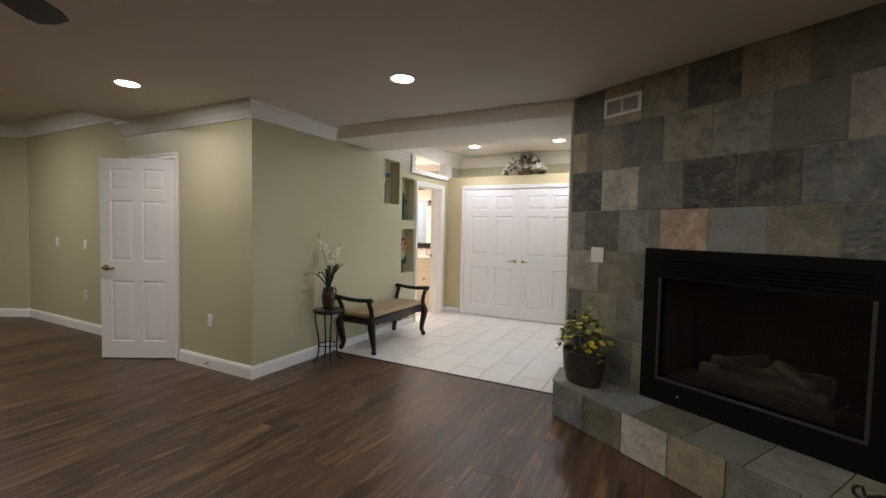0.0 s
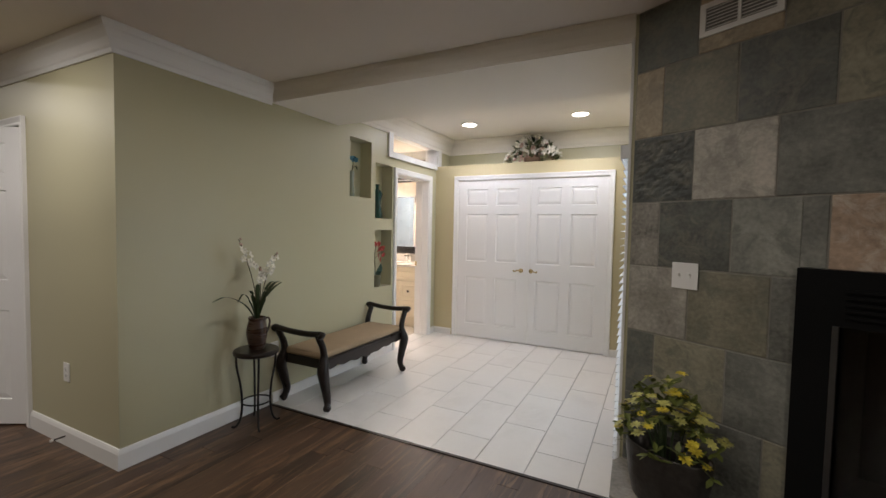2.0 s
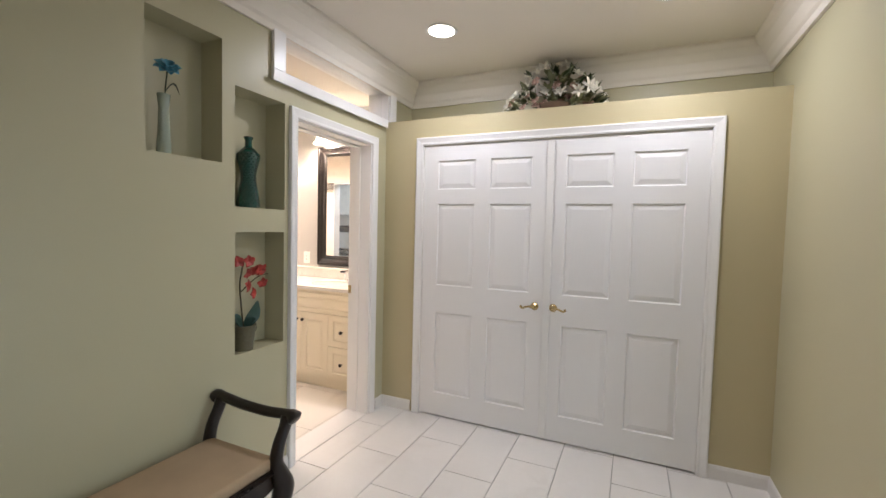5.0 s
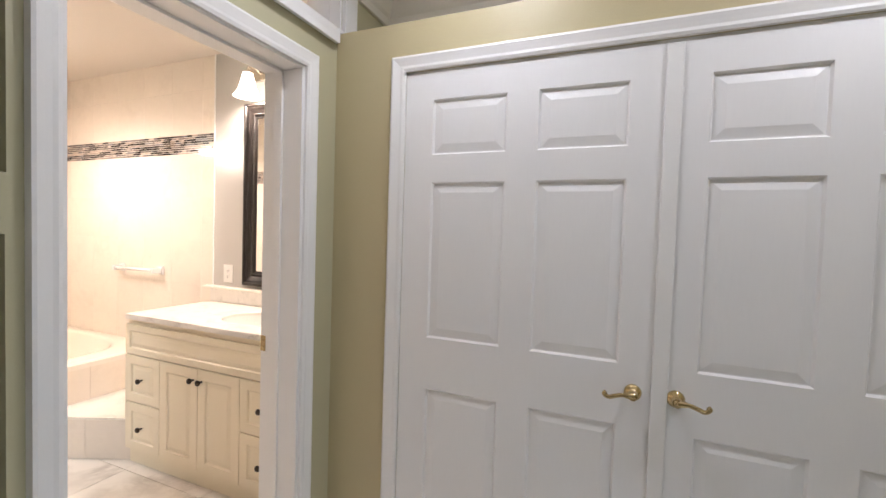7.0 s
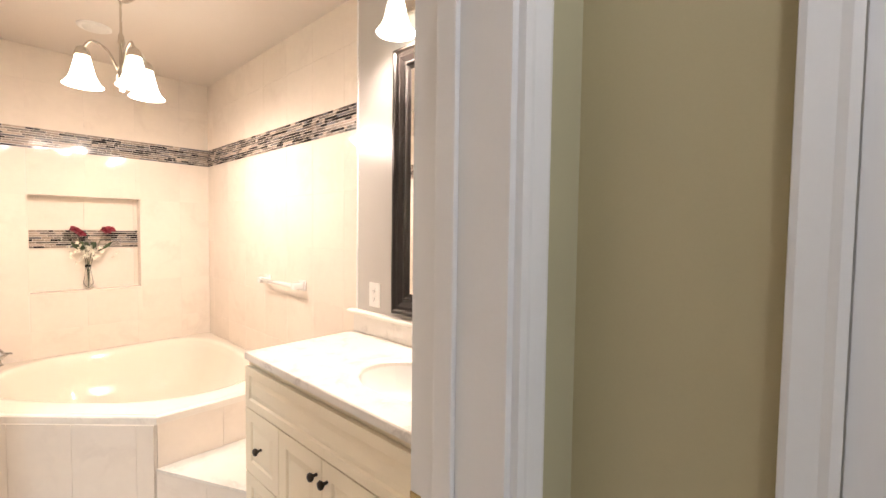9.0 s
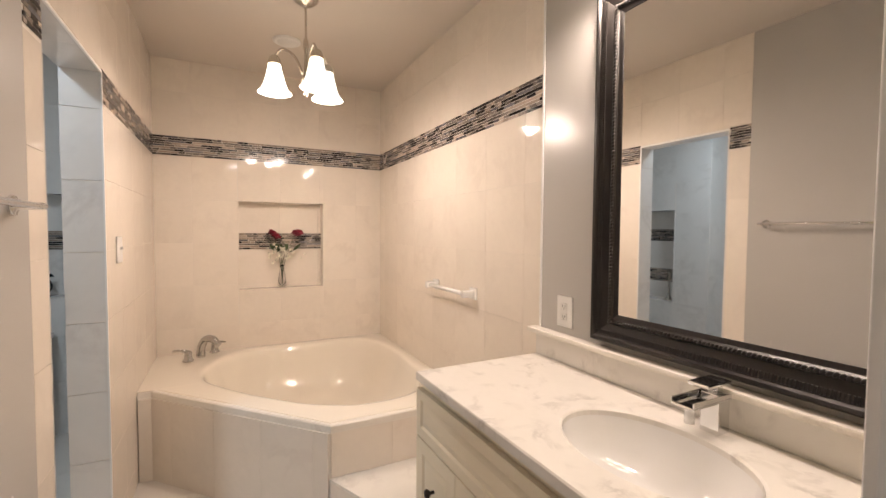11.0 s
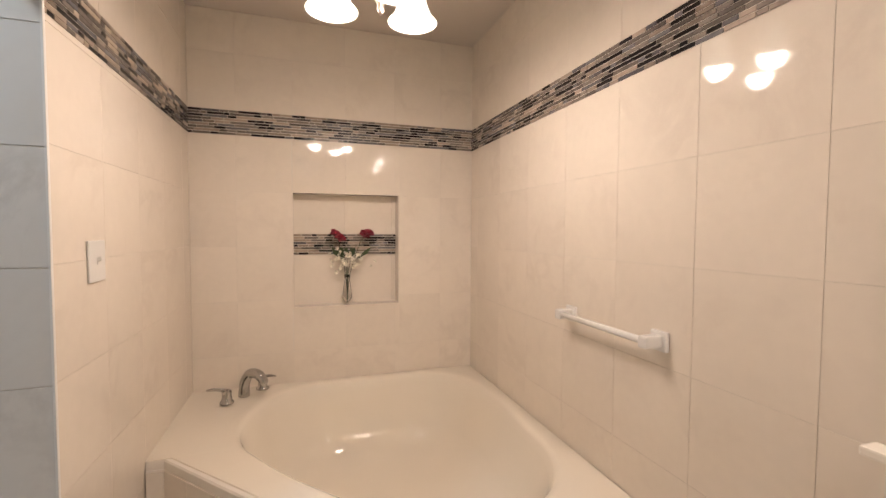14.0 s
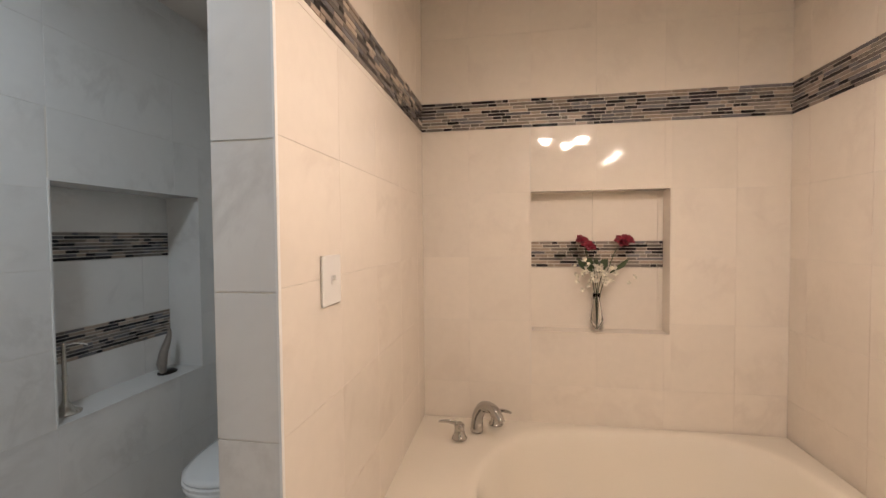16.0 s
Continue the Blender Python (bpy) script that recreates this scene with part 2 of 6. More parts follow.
def prism(bm, poly, z0, z1, bevel=0.0):
    lo = [bm.verts.new((x, y, z0)) for x, y in poly]
    hi = [bm.verts.new((x, y, z1)) for x, y in poly]
    n = len(poly)
    fs = [bm.faces.new(lo[::-1]), bm.faces.new(hi)]
    for i in range(n):
        fs.append(bm.faces.new((lo[i], lo[(i + 1) % n], hi[(i + 1) % n], hi[i])))
    if bevel:
        bmesh.ops.bevel(bm, geom=list(fs[1].edges), offset=bevel, segments=2, profile=0.6, affect="EDGES")


def lathe(bm, profile, segs=24, m=None, caps=True, squash=1.0):
    rings = []
    for r, z in profile:
        ring = []
        for i in range(segs):
            a = 2 * math.pi * i / segs
            co = Vector((r * math.cos(a), r * squash * math.sin(a), z))
            ring.append(bm.verts.new(m @ co if m is not None else co))
        rings.append(ring)
    for a, b in zip(rings, rings[1:]):
        for i in range(segs):
            bm.faces.new((a[i], a[(i + 1) % segs], b[(i + 1) % segs], b[i]))
    if caps:
        bm.faces.new(rings[0][::-1])
        bm.faces.new(rings[-1])


def tube(bm, pts, radius, segs=8, flat=1.0):
    """A round rod along points; radius: one or one a point."""
    pts = [Vector(p) for p in pts]
    rs = radius if isinstance(radius, (list, tuple)) else [radius] * len(pts)
    rings = []
    side = None
    for i, p in enumerate(pts):
        d = (pts[min(i + 1, len(pts) - 1)] - pts[max(i - 1, 0)]).normalized()
        if side is None:
            side = d.orthogonal().normalized()
        side = (side - d * side.dot(d)).normalized()
        up = d.cross(side)
        ring = []
        for k in range(segs):
            a = 2 * math.pi * k / segs
            ring.append(bm.verts.new(p + (side * math.cos(a) + up * math.sin(a) * flat) * rs[i]))
        rings.append(ring)
    for a, b in zip(rings, rings[1:]):
        for k in range(segs):
            bm.faces.new((a[k], a[(k + 1) % segs], b[(k + 1) % segs], b[k]))
    bm.faces.new(rings[0][::-1])
    bm.faces.new(rings[-1])


def bow(points, n=6):
    """A smooth line through a few points."""
    p = [Vector(q) for q in points]
    p = [2 * p[0] - p[1]] + p + [2 * p[-1] - p[-2]]
    out = []
    for i in range(1, len(p) - 2):
        for k in range(n):
            t = k / n
            a, b, c, d = p[i - 1], p[i], p[i + 1], p[i + 2]
            out.append(0.5 * ((2 * b) + (c - a) * t + (2 * a - 5 * b + 4 * c - d) * t * t + (3 * b - a - 3 * c + d) * t ** 3))
    out.append(p[-2])
    return out


def sweep(bm, path, profile, closed=False):
    """A moulding along a plan path; profile of (out, z), out to the left of the way walked."""
    n = len(path)
    rings = []
    for i in range(n):
        p = Vector(path[i])
        dirs = []
        if i > 0 or closed:
            dirs.append((p - Vector(path[i - 1])).normalized())
        if i < n - 1 or closed:
            dirs.append((Vector(path[(i + 1) % n]) - p).normalized())
        ns = [Vector((-d.y, d.x)) for d in dirs]
        nn = sum(ns, Vector((0, 0)))
        nn = nn / nn.dot(ns[0])
        rings.append([bm.verts.new((p.x + nn.x * o, p.y + nn.y * o, z)) for o, z in profile])
    k = len(profile)
    for i in range(n if closed else n - 1):
        a, b = rings[i], rings[(i + 1) % n]
        for j in range(k):
            bm.faces.new((a[j], a[(j + 1) % k], b[(j + 1) % k], b[j]))
    if not closed:
        bm.faces.new(rings[0][::-1])
        bm.faces.new(rings[-1])
    bmesh.ops.recalc_face_normals(bm, faces=bm.faces[:])


def slab_with_holes(bm, axis, p0, p1, a0, a1, z0, z1, holes):
    """An upright wall from p0 to p1 thick along axis; holes (a0, a1, z0, z1, back): back None goes through, else the niche's back."""
    acut = sorted({a0, a1, *(v for h in holes for v in h[:2])})
    zcut = sorted({z0, z1, *(v for h in holes for v in h[2:4])})
    for aa, ab in zip(acut, acut[1:]):
        for za, zb in zip(zcut, zcut[1:]):
            q0, q1 = p0, p1
            skip = False
            for h in holes:
                if h[0] - 1e-6 <= aa and ab <= h[1] + 1e-6 and h[2] - 1e-6 <= za and zb <= h[3] + 1e-6:
                    if h[4] is None:
                        skip = True
                    else:
                        q0 = h[4]
            if skip:
                continue
            if axis == "x":
                box(bm, (q0, aa, za), (q1, ab, zb))
            else:
                box(bm, (aa, q0, za), (ab, q1, zb))


def cut_rects(r, holes):
    """What is left of the rectangle (u0, u1, v0, v1) outside the holes."""
    left = [r]
    for h in holes:
        nxt = []
        for u0, u1, v0, v1 in left:
            if h[1] <= u0 or h[0] >= u1 or h[3] <= v0 or h[2] >= v1:
                nxt.append((u0, u1, v0, v1))
                continue
            if h[0] > u0:
                nxt.append((u0, h[0], v0, v1))
            if h[1] < u1:
                nxt.append((h[1], u1, v0, v1))
            a, b = max(u0, h[0]), min(u1, h[1])
            if h[2] > v0:
                nxt.append((a, b, v0, h[2]))
            if h[3] < v1:
                nxt.append((a, b, h[3], v1))
        left = nxt
    return [q for q in left if q[1] - q[0] > 0.012 and q[3] - q[2] > 0.012]


PIECES = {}


def piece(name, w, h, t, material, parent, m, soft=0.0015, rugged=0.0):
    """One tile, plank or stone: w by h, t proud, centred; its mesh is shared by alike pieces."""
    key = (name, round(w, 3), round(h, 3), t, material.name, random.randrange(3) if rugged else 0)
    me = PIECES.get(key)
    if me is None:
        bm = bmesh.new()
        a, b = w / 2, h / 2
        lo = [bm.verts.new(p) for p in ((-a, -b, 0), (a, -b, 0), (a, b, 0), (-a, b, 0))]
        mi = [bm.verts.new((x * 1.0, y * 1.0, t - soft)) for x, y in ((-a, -b), (a, -b), (a, b), (-a, b))]
        hi = [bm.verts.new((math.copysign(abs(x) - soft, x), math.copysign(abs(y) - soft, y), t + random.uniform(-rugged, rugged)))
              for x, y in ((-a, -b), (a, -b), (a, b), (-a, b))]
        for p, q in ((lo, mi), (mi, hi)):
            for i in range(4):
                bm.faces.new((p[i], p[(i + 1) % 4], q[(i + 1) % 4], q[i]))
        if rugged:
            c = bm.verts.new((random.uniform(-a, a) * 0.3, random.uniform(-b, b) * 0.3, t + random.uniform(-rugged, rugged)))
            for i in range(4):
                bm.faces.new((hi[i], hi[(i + 1) % 4], c))
        else:
            bm.faces.new(hi)
        me = bpy.data.meshes.new(name)
        bm.normal_update()
        bm.to_mesh(me)
        bm.free()
        me.materials.append(material)
        PIECES[key] = me
    ob = new(name, me)
    ob.parent = parent
    ob.matrix_basis = m
    return ob


def face_frame(origin, u, normal):
    """The pose of a surface: local x along u, local y up, local z out along normal."""
    u, n = Vector(u).normalized(), Vector(normal).normalized()
    v = n.cross(u)
    m = Matrix((u, v, n)).transposed().to_4x4()
    return Matrix.Translation(origin) @ m


# ---- plan ----
XL, XR = -2.978, -0.42            # foyer: niche wall, glass-door wall
XLB = -3.16                       # bath side of the niche wall
YC, YCB = 6.152, 6.56             # closet front, back of the ledge above it
YB0, YB1 = 3.40, 4.17             # dropped beam
Z_MAIN, Z_FOY, Z_BATH, Z_BEAM = 2.47, 2.64, 2.605, 2.355
YW = 2.34                         # wall with the open door
YM, XT, YT, YTB = 6.779, -6.617, 5.132, 4.994   # bath: mirror wall, tub back wall, tub side wall and its far face
XP = -5.286                        # end of the tub side wall
TX, TY = -6.78, 3.83              # toilet room: wall behind the tank, niche wall
C0 = Vector((-0.408, 3.350, 0.0)) # corner of the slate chimney
FD = Vector((math.cos(radians(-30.2)), math.sin(radians(-30.2)), 0))
FN = Vector((FD.y, -FD.x, 0))     # out of the slate face, into the room


def on_face(u, v=0.0, z=0.0):
    p = C0 + FD * u + FN * v
    return (p.x, p.y, z)


# floors
bm = bmesh.new()
box(bm, (-10, -4, -0.15), (4, 3.385, -0.012))
floor_wood = setting("floor_wood", bm, M_SUB, "dark brown walnut-look laminate plank floor", "floor")
bm = bmesh.new()
box(bm, (XL - 0.19, 3.385, -0.15), (0.2, YC + 0.5, -0.009))
floor_foyer = setting("floor_foyer", bm, M_GROUT2, "white porcelain tile floor with grey joints", "floor")
bm = bmesh.new()
box(bm, (-6.95, 2.6, -0.15), (XL - 0.19, 6.95, -0.009))
floor_bath = setting("floor_bath", bm, M_GROUT2, "veined white marble tile floor of the bathroom", "floor")
bm = bmesh.new()
box(bm, (XL, 3.375, -0.02), (XR + 0.02, 3.40, 0.006), 0.003)
setting("floor_threshold", bm, M_DWOOD, "dark strip between wood and tile floors", "threshold")
bm = bmesh.new()
box(bm, (XLB, 5.18, -0.02), (XL, 5.955, 0.004), 0.002)
setting("door_threshold", bm, M_FTILE, "pale stone threshold of the bathroom doorway", "threshold")

# ceilings
bm = bmesh.new()
box(bm, (-4.87, -4, Z_MAIN), (4, YB0 + 0.02, Z_MAIN + 0.4))
setting("ceiling_main", bm, M_CEIL, "flat beige painted ceiling of the large room", "ceiling")
bm = bmesh.new()
box(bm, (-10, -4, 2.76), (-4.87, 3.2, 2.95))
setting("ceiling_recess", bm, M_CEIL, "higher beige ceiling beyond the drop", "ceiling")
bm = bmesh.new()
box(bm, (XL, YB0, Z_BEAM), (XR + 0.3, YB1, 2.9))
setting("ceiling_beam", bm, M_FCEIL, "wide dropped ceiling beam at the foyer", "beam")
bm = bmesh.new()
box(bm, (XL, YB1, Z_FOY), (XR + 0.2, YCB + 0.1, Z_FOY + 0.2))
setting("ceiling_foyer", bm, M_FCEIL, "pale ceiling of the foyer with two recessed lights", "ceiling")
bm = bmesh.new()
box(bm, (-6.95, 2.6, Z_BATH), (XLB, 6.95, Z_BATH + 0.2))
setting("ceiling_bath", bm, M_BCEIL, "beige painted bathroom ceiling", "ceiling")

# niche wall between foyer and bath
NICHES = [(4.345, 4.694, 1.716, 2.295), (4.765, 5.092, 1.511, 2.103), (4.765, 5.089, 0.763, 1.386)]
holes = [(*n, XL - 0.145) for n in NICHES]
holes.append((5.18, 5.955, -0.01, 2.045, None))
holes.append((5.075, 6.18, 2.262, 2.490, None))
bm = bmesh.new()
slab_with_holes(bm, "x", XL, XLB, YW, YCB + 0.1, -0.01, 2.9, holes)
wall_west = setting("wall_west", bm, M_GREEN, "sage green wall with three display niches and the bathroom door", "wall")
bm = bmesh.new()
slab_with_holes(bm, "y", YW, YW + 0.14, -5.05, XLB + 0.001, -0.01, 2.9, [(-4.86, -4.115, -0.01, 2.045, None)])
setting("wall_north", bm, M_GREEN, "sage green wall with an open white door", "wall")
bm = bmesh.new()
box(bm, (-7.83, 2.44, -0.01), (-5.05, 2.56, 3.0))
setting("wall_north_far", bm, M_GREEN, "far sage green wall with switches", "wall")
bm = bmesh.new()
d = Vector((-0.85, -0.53, 0)).normalized()
a, b = Vector((-7.82, 2.44, 0)), Vector((-7.82, 2.44, 0)) + d * 2.4
n = Vector((-d.y, d.x, 0)) * -0.12
prism(bm, [(a.x, a.y), (b.x, b.y), (b.x + n.x, b.y + n.y), (a.x + n.x, a.y + n.y)], -0.01, 3.0)
setting("wall_angled", bm, M_GREEN, "far angled sage green wall", "wall")
# room closed behind the camera
bm = bmesh.new()
box(bm, (-10, -4.12, -0.01), (4, -4, 3))
setting("wall_south", bm, M_GREEN, "sage green wall at the end of the large room", "wall")
bm = bmesh.new()
box(bm, (-10.12, -4.12, -0.01), (-10, 2.5, 3))
setting("wall_far_west", bm, M_GREEN, "sage green end wall", "wall")
bm = bmesh.new()
box(bm, (4, -4.12, -0.01), (4.12, 4, 3))
setting("wall_east_main", bm, M_GREEN, "sage green side wall of the large room", "wall")
# closed room behind the open door
bm = bmesh.new()
box(bm, (-5.2, 2.98, -0.01), (XLB - 0.002, 3.07, 2.55))
box(bm, (-5.2, 2.57, -0.01), (-5.1, 2.979, 2.55))
box(bm, (-5.1, 2.485, 2.5), (XLB - 0.002, 2.979, 2.55))
box(bm, (-5.1, 2.485, -0.006), (XLB - 0.002, 2.979, -0.002))
setting("wall_side_room", bm, M_GREEN, "plain room behind the open door", "wall")

# closet front
OP = (-2.638, -0.781, 2.045)
bm = bmesh.new()
slab_with_holes(bm, "y", YC, YC + 0.11, XL, XR, -0.01, 2.247, [(OP[0], OP[1], -0.01, OP[2], None)])
setting("wall_closet", bm, M_TAN, "warm tan closet front with a plant ledge on top", "wall")
bm = bmesh.new()
box(bm, (XL, YC + 0.11, 2.20), (XR, YCB, 2.245))
setting("ledge", bm, M_GREEN, "sage green plant ledge over the closet", "ledge")
bm = bmesh.new()
box(bm, (XL, YCB, -0.01), (XR + 0.1, YCB + 0.1, 2.9))
setting("wall_closet_back", bm, M_GREEN, "sage green wall behind the plant ledge", "wall")

# wall with the glass doors
DY0, DY1, DZ = 3.63, 4.81, 1.985
bm = bmesh.new()
slab_with_holes(bm, "x", XR, XR + 0.14, 3.36, YCB + 0.1, -0.01, 2.9, [(DY0, DY1, -0.01, DZ, None)])
setting("wall_east", bm, M_GREEN, "sage green wall with glazed double doors", "wall")

# bath walls
BN = (5.657, 6.295, 0.944, 1.632)
bm = bmesh.new()
slab_with_holes(bm, "x", XT - 0.0012, XT - 0.2, YTB, YM + 0.15, -0.01, 2.8, [(*BN, XT - 0.10)])
wall_tub = setting("wall_tub_back", bm, M_GROUT, "cream marble tiled wall behind the corner tub", "wall")
bm = bmesh.new()
box(bm, (XT, YM + 0.0012, -0.01), (-4.470, YM + 0.15, 2.8))
wall_bar = setting("wall_tub_side", bm, M_GROUT, "cream marble tiled wall with a white towel bar", "wall")
bm = bmesh.new()
box(bm, (-4.470, YM, -0.01), (XLB, YM + 0.15, 2.8))
setting("wall_vanity", bm, M_GREY, "satin grey painted wall above the vanity", "wall")
bm = bmesh.new()
slab_with_holes(bm, "y", YTB + 0.0012, YT - 0.0012, XT, -4.52, -0.01, 2.8, [(XP + 0.001, -4.646, -0.01, 2.056, None)])
wall_part = setting("wall_partition", bm, M_GROUT, "tiled partition with the opening to the toilet room", "wall")
bm = bmesh.new()
box(bm, (-4.52, YTB, -0.01), (XLB, YT, 2.8))
setting("wall_bath_entry", bm, M_GREY, "painted bathroom wall with a chrome towel bar", "wall")
SN = (-6.673, -5.883, 0.68, 1.65)
bm = bmesh.new()
slab_with_holes(bm, "y", TY - 0.0012, 3.08, TX - 0.2, -5.532, -0.01, 2.8, [(*SN, TY - 0.206)])
wall_sn = setting("wall_toilet_side", bm, M_GROUT, "white marble tiled wall with a deep shower niche", "wall")
bm = bmesh.new()
box(bm, (-5.531, 3.08, -0.01), (-4.3, 3.1988, 2.8))
wall_shower = setting("wall_shower", bm, M_GROUT, "white tiled shower wall with a mosaic band", "wall")
TN = (4.05, 4.93, 0.937, 1.65)
bm = bmesh.new()
slab_with_holes(bm, "x", TX - 0.0012, TX - 0.3, TY - 0.2, YTB + 0.006, -0.01, 2.8, [(*TN, TX - 0.156)])
wall_tn = setting("wall_toilet_back", bm, M_GROUT, "white marble tiled wall with a niche above the toilet", "wall")
bm = bmesh.new()
box(bm, (-4.30, 3.08, -0.01), (-4.2, YTB, 2.8))
setting("wall_toilet_end", bm, M_GREY, "pale end wall of the toilet room", "wall")

# mouldings
CROWN = [(0.0, -0.135), (0.012, -0.135), (0.020, -0.115), (0.030, -0.105), (0.048, -0.070), (0.075, -0.040), (0.088, -0.032), (0.100, -0.012), (0.100, 0.0), (0.0, 0.0)]
BASE = [(0.0, 0.0), (0.016, 0.0), (0.016, 0.092), (0.011, 0.108), (0.006, 0.118), (0.0, 0.120)]


def crown(name, path, z, label, k=1.0):
    bm = bmesh.new()
    sweep(bm, path, [(o * k, z + h * k) for o, h in CROWN])
    return setting(name, bm, M_WHITE, label, "crown moulding")


def base(name, path, k=1.0, material=None):
    bm = bmesh.new()
    sweep(bm, path, [(o, h * k) for o, h in BASE])
    return setting(name, bm, material or M_WHITE, "white painted baseboard" if not material else "white tile baseboard", "baseboard")


bm = bmesh.new()
sweep(bm, [(-5.05, YW), (XL, YW), (XL, YB0)], [(-o, Z_MAIN + h) for o, h in CROWN])
setting("crown_main", bm, M_WHITE, "white crown moulding along the sage walls", "crown moulding")
bm = bmesh.new()
sweep(bm, [(b.x, b.y), (-7.82, 2.44), (-5.05, 2.44)], [(-o, 2.76 + h * 1.4) for o, h in CROWN])
setting("crown_far", bm, M_WHITE, "white crown moulding under the higher ceiling", "crown moulding")
bm = bmesh.new()
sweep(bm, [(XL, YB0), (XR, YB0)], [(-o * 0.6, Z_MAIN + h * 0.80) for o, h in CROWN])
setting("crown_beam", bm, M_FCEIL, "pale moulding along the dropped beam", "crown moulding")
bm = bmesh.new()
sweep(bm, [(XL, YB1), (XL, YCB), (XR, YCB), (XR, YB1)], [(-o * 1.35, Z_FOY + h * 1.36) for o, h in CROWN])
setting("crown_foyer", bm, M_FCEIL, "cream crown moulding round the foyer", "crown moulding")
for name, path in (("baseboard_north", [(-4.05, YW), (XL, YW), (XL, 3.39)]), ("baseboard_far", [(b.x, b.y), (-7.82, 2.44), (-5.05, 2.44)])):
    bm = bmesh.new()
    sweep(bm, path, [(-o, h) for o, h in BASE])
    setting(name, bm, M_WHITE, "tall white painted baseboard", "baseboard")
for name, path in (("baseboard_foyer_west", [(XL, 3.41), (XL, 5.14)]), ("baseboard_closet_west", [(XL, 6.045), (XL, YC), (-2.72, YC)]),
                   ("baseboard_closet_east", [(-0.725, YC), (XR, YC), (XR, 5.20)])):
    bm = bmesh.new()
    sweep(bm, path, [(-o * 0.7, h * 0.68) for o, h in BASE])
    setting(name, bm, M_FTILE, "low white tile baseboard", "baseboard")

CASING = [(0.0, 0.0), (0.0, 0.014), (0.010, 0.018), (0.020, 0.017), (0.034, 0.020), (0.050, 0.024), (0.058, 0.022), (0.060, 0.0)]


def casing(name, m, w, h, label, sill=False):
    """A mitred architrave round an opening w by h: local x along the wall, y up, z out; the inner corner at the origin."""
    bm = bmesh.new()
    pts = [(0, 0), (0, h), (w, h), (w, 0)]
    rings = []
    for i, (x, y) in enumerate(pts):
        sx = -1 if i < 2 else 1
        ring = []
        for o, z in CASING:
            ring.append(bm.verts.new((x + sx * o, y + (o if i in (1, 2) else 0), z)))
        rings.append(ring)
    k = len(CASING)
    for p, q in zip(rings, rings[1:]):
        for j in range(k - 1):
            bm.faces.new((p[j], p[j + 1], q[j + 1], q[j]))
    bmesh.ops.recalc_face_normals(bm, faces=bm.faces[:])
    ob = setting(name, bm, M_WHITE, label, "door casing")
    ob.matrix_basis = m
    return ob


casing("door_casing_closet", face_frame((OP[0], YC, 0), (1, 0, 0), (0, -1, 0)), OP[1] - OP[0], OP[2] + 0.002, "white moulded casing round the closet doors")
casing("door_casing_bath", face_frame((XL, 5.18, 0), (0, 1, 0), (1, 0, 0)), 0.775, 2.040, "white moulded casing round the bathroom doorway")
casing("door_casing_bath_inside", face_frame((XLB, 5.955, 0), (0, -1, 0), (-1, 0, 0)), 0.775, 2.040, "white casing on the bathroom side")
casing("door_casing_side", face_frame((-4.86, YW, 0), (1, 0, 0), (0, -1, 0)), 0.745, 2.045, "white casing round the open door")
casing("door_casing_glass", face_frame((XR, DY1, 0), (0, -1, 0), (-1, 0, 0)), DY1 - DY0, DZ, "white casing round the glazed doors")
bm = bmesh.new()
box(bm, (XLB - 0.004, 5.941, 0), (XL + 0.002, 5.959, 2.045), 0.001)
jamb = setting("door_jamb_bath", bm, M_WHITE, "white door jamb with a stop strip", "door jamb")
for name, a, c in (("jamb_side", (XLB - 0.004, 5.176, 0), (XL + 0.002, 5.194, 2.045)), ("jamb_head", (XLB - 0.004, 5.195, 2.03), (XL + 0.002, 5.940, 2.048)),
                   ("stop_strip", (-3.104, 5.930, 0), (-3.066, 5.9405, 2.018)), ("stop_strip", (-3.104, 5.195, 0), (-3.066, 5.205, 2.018)), ("stop_strip", (-3.104, 5.206, 2.019), (-3.066, 5.929, 2.0295))):
    bm = bmesh.new()
    box(bm, a, c, 0.002)
    part(name, bm, M_WHITE, jamb)
bm = bmesh.new()
box(bm, (-3.1635, 5.9385, 0.915), (-3.138, 5.9408, 0.978), 0.001)
box(bm, (-3.156, 5.937, 0.955), (-3.146, 5.9384, 0.962), 0.0005)
box(bm, (-3.156, 5.937, 0.930), (-3.146, 5.9384, 0.937), 0.0005)
setting("strike_plate", bm, M_BRASS, "small brass strike plate on the jamb", "strike plate")
bm = bmesh.new()
for x0, x1 in ((OP[0], OP[0] + 0.012), (OP[1] - 0.012, OP[1])):
    box(bm, (x0, YC + 0.002, 0), (x1, YC + 0.11, OP[2]))
box(bm, (OP[0], YC + 0.002, OP[2] - 0.010), (OP[1], YC + 0.11, OP[2]))
setting("door_jamb_closet", bm, M_WHITE, "white closet door jamb", "door jamb")

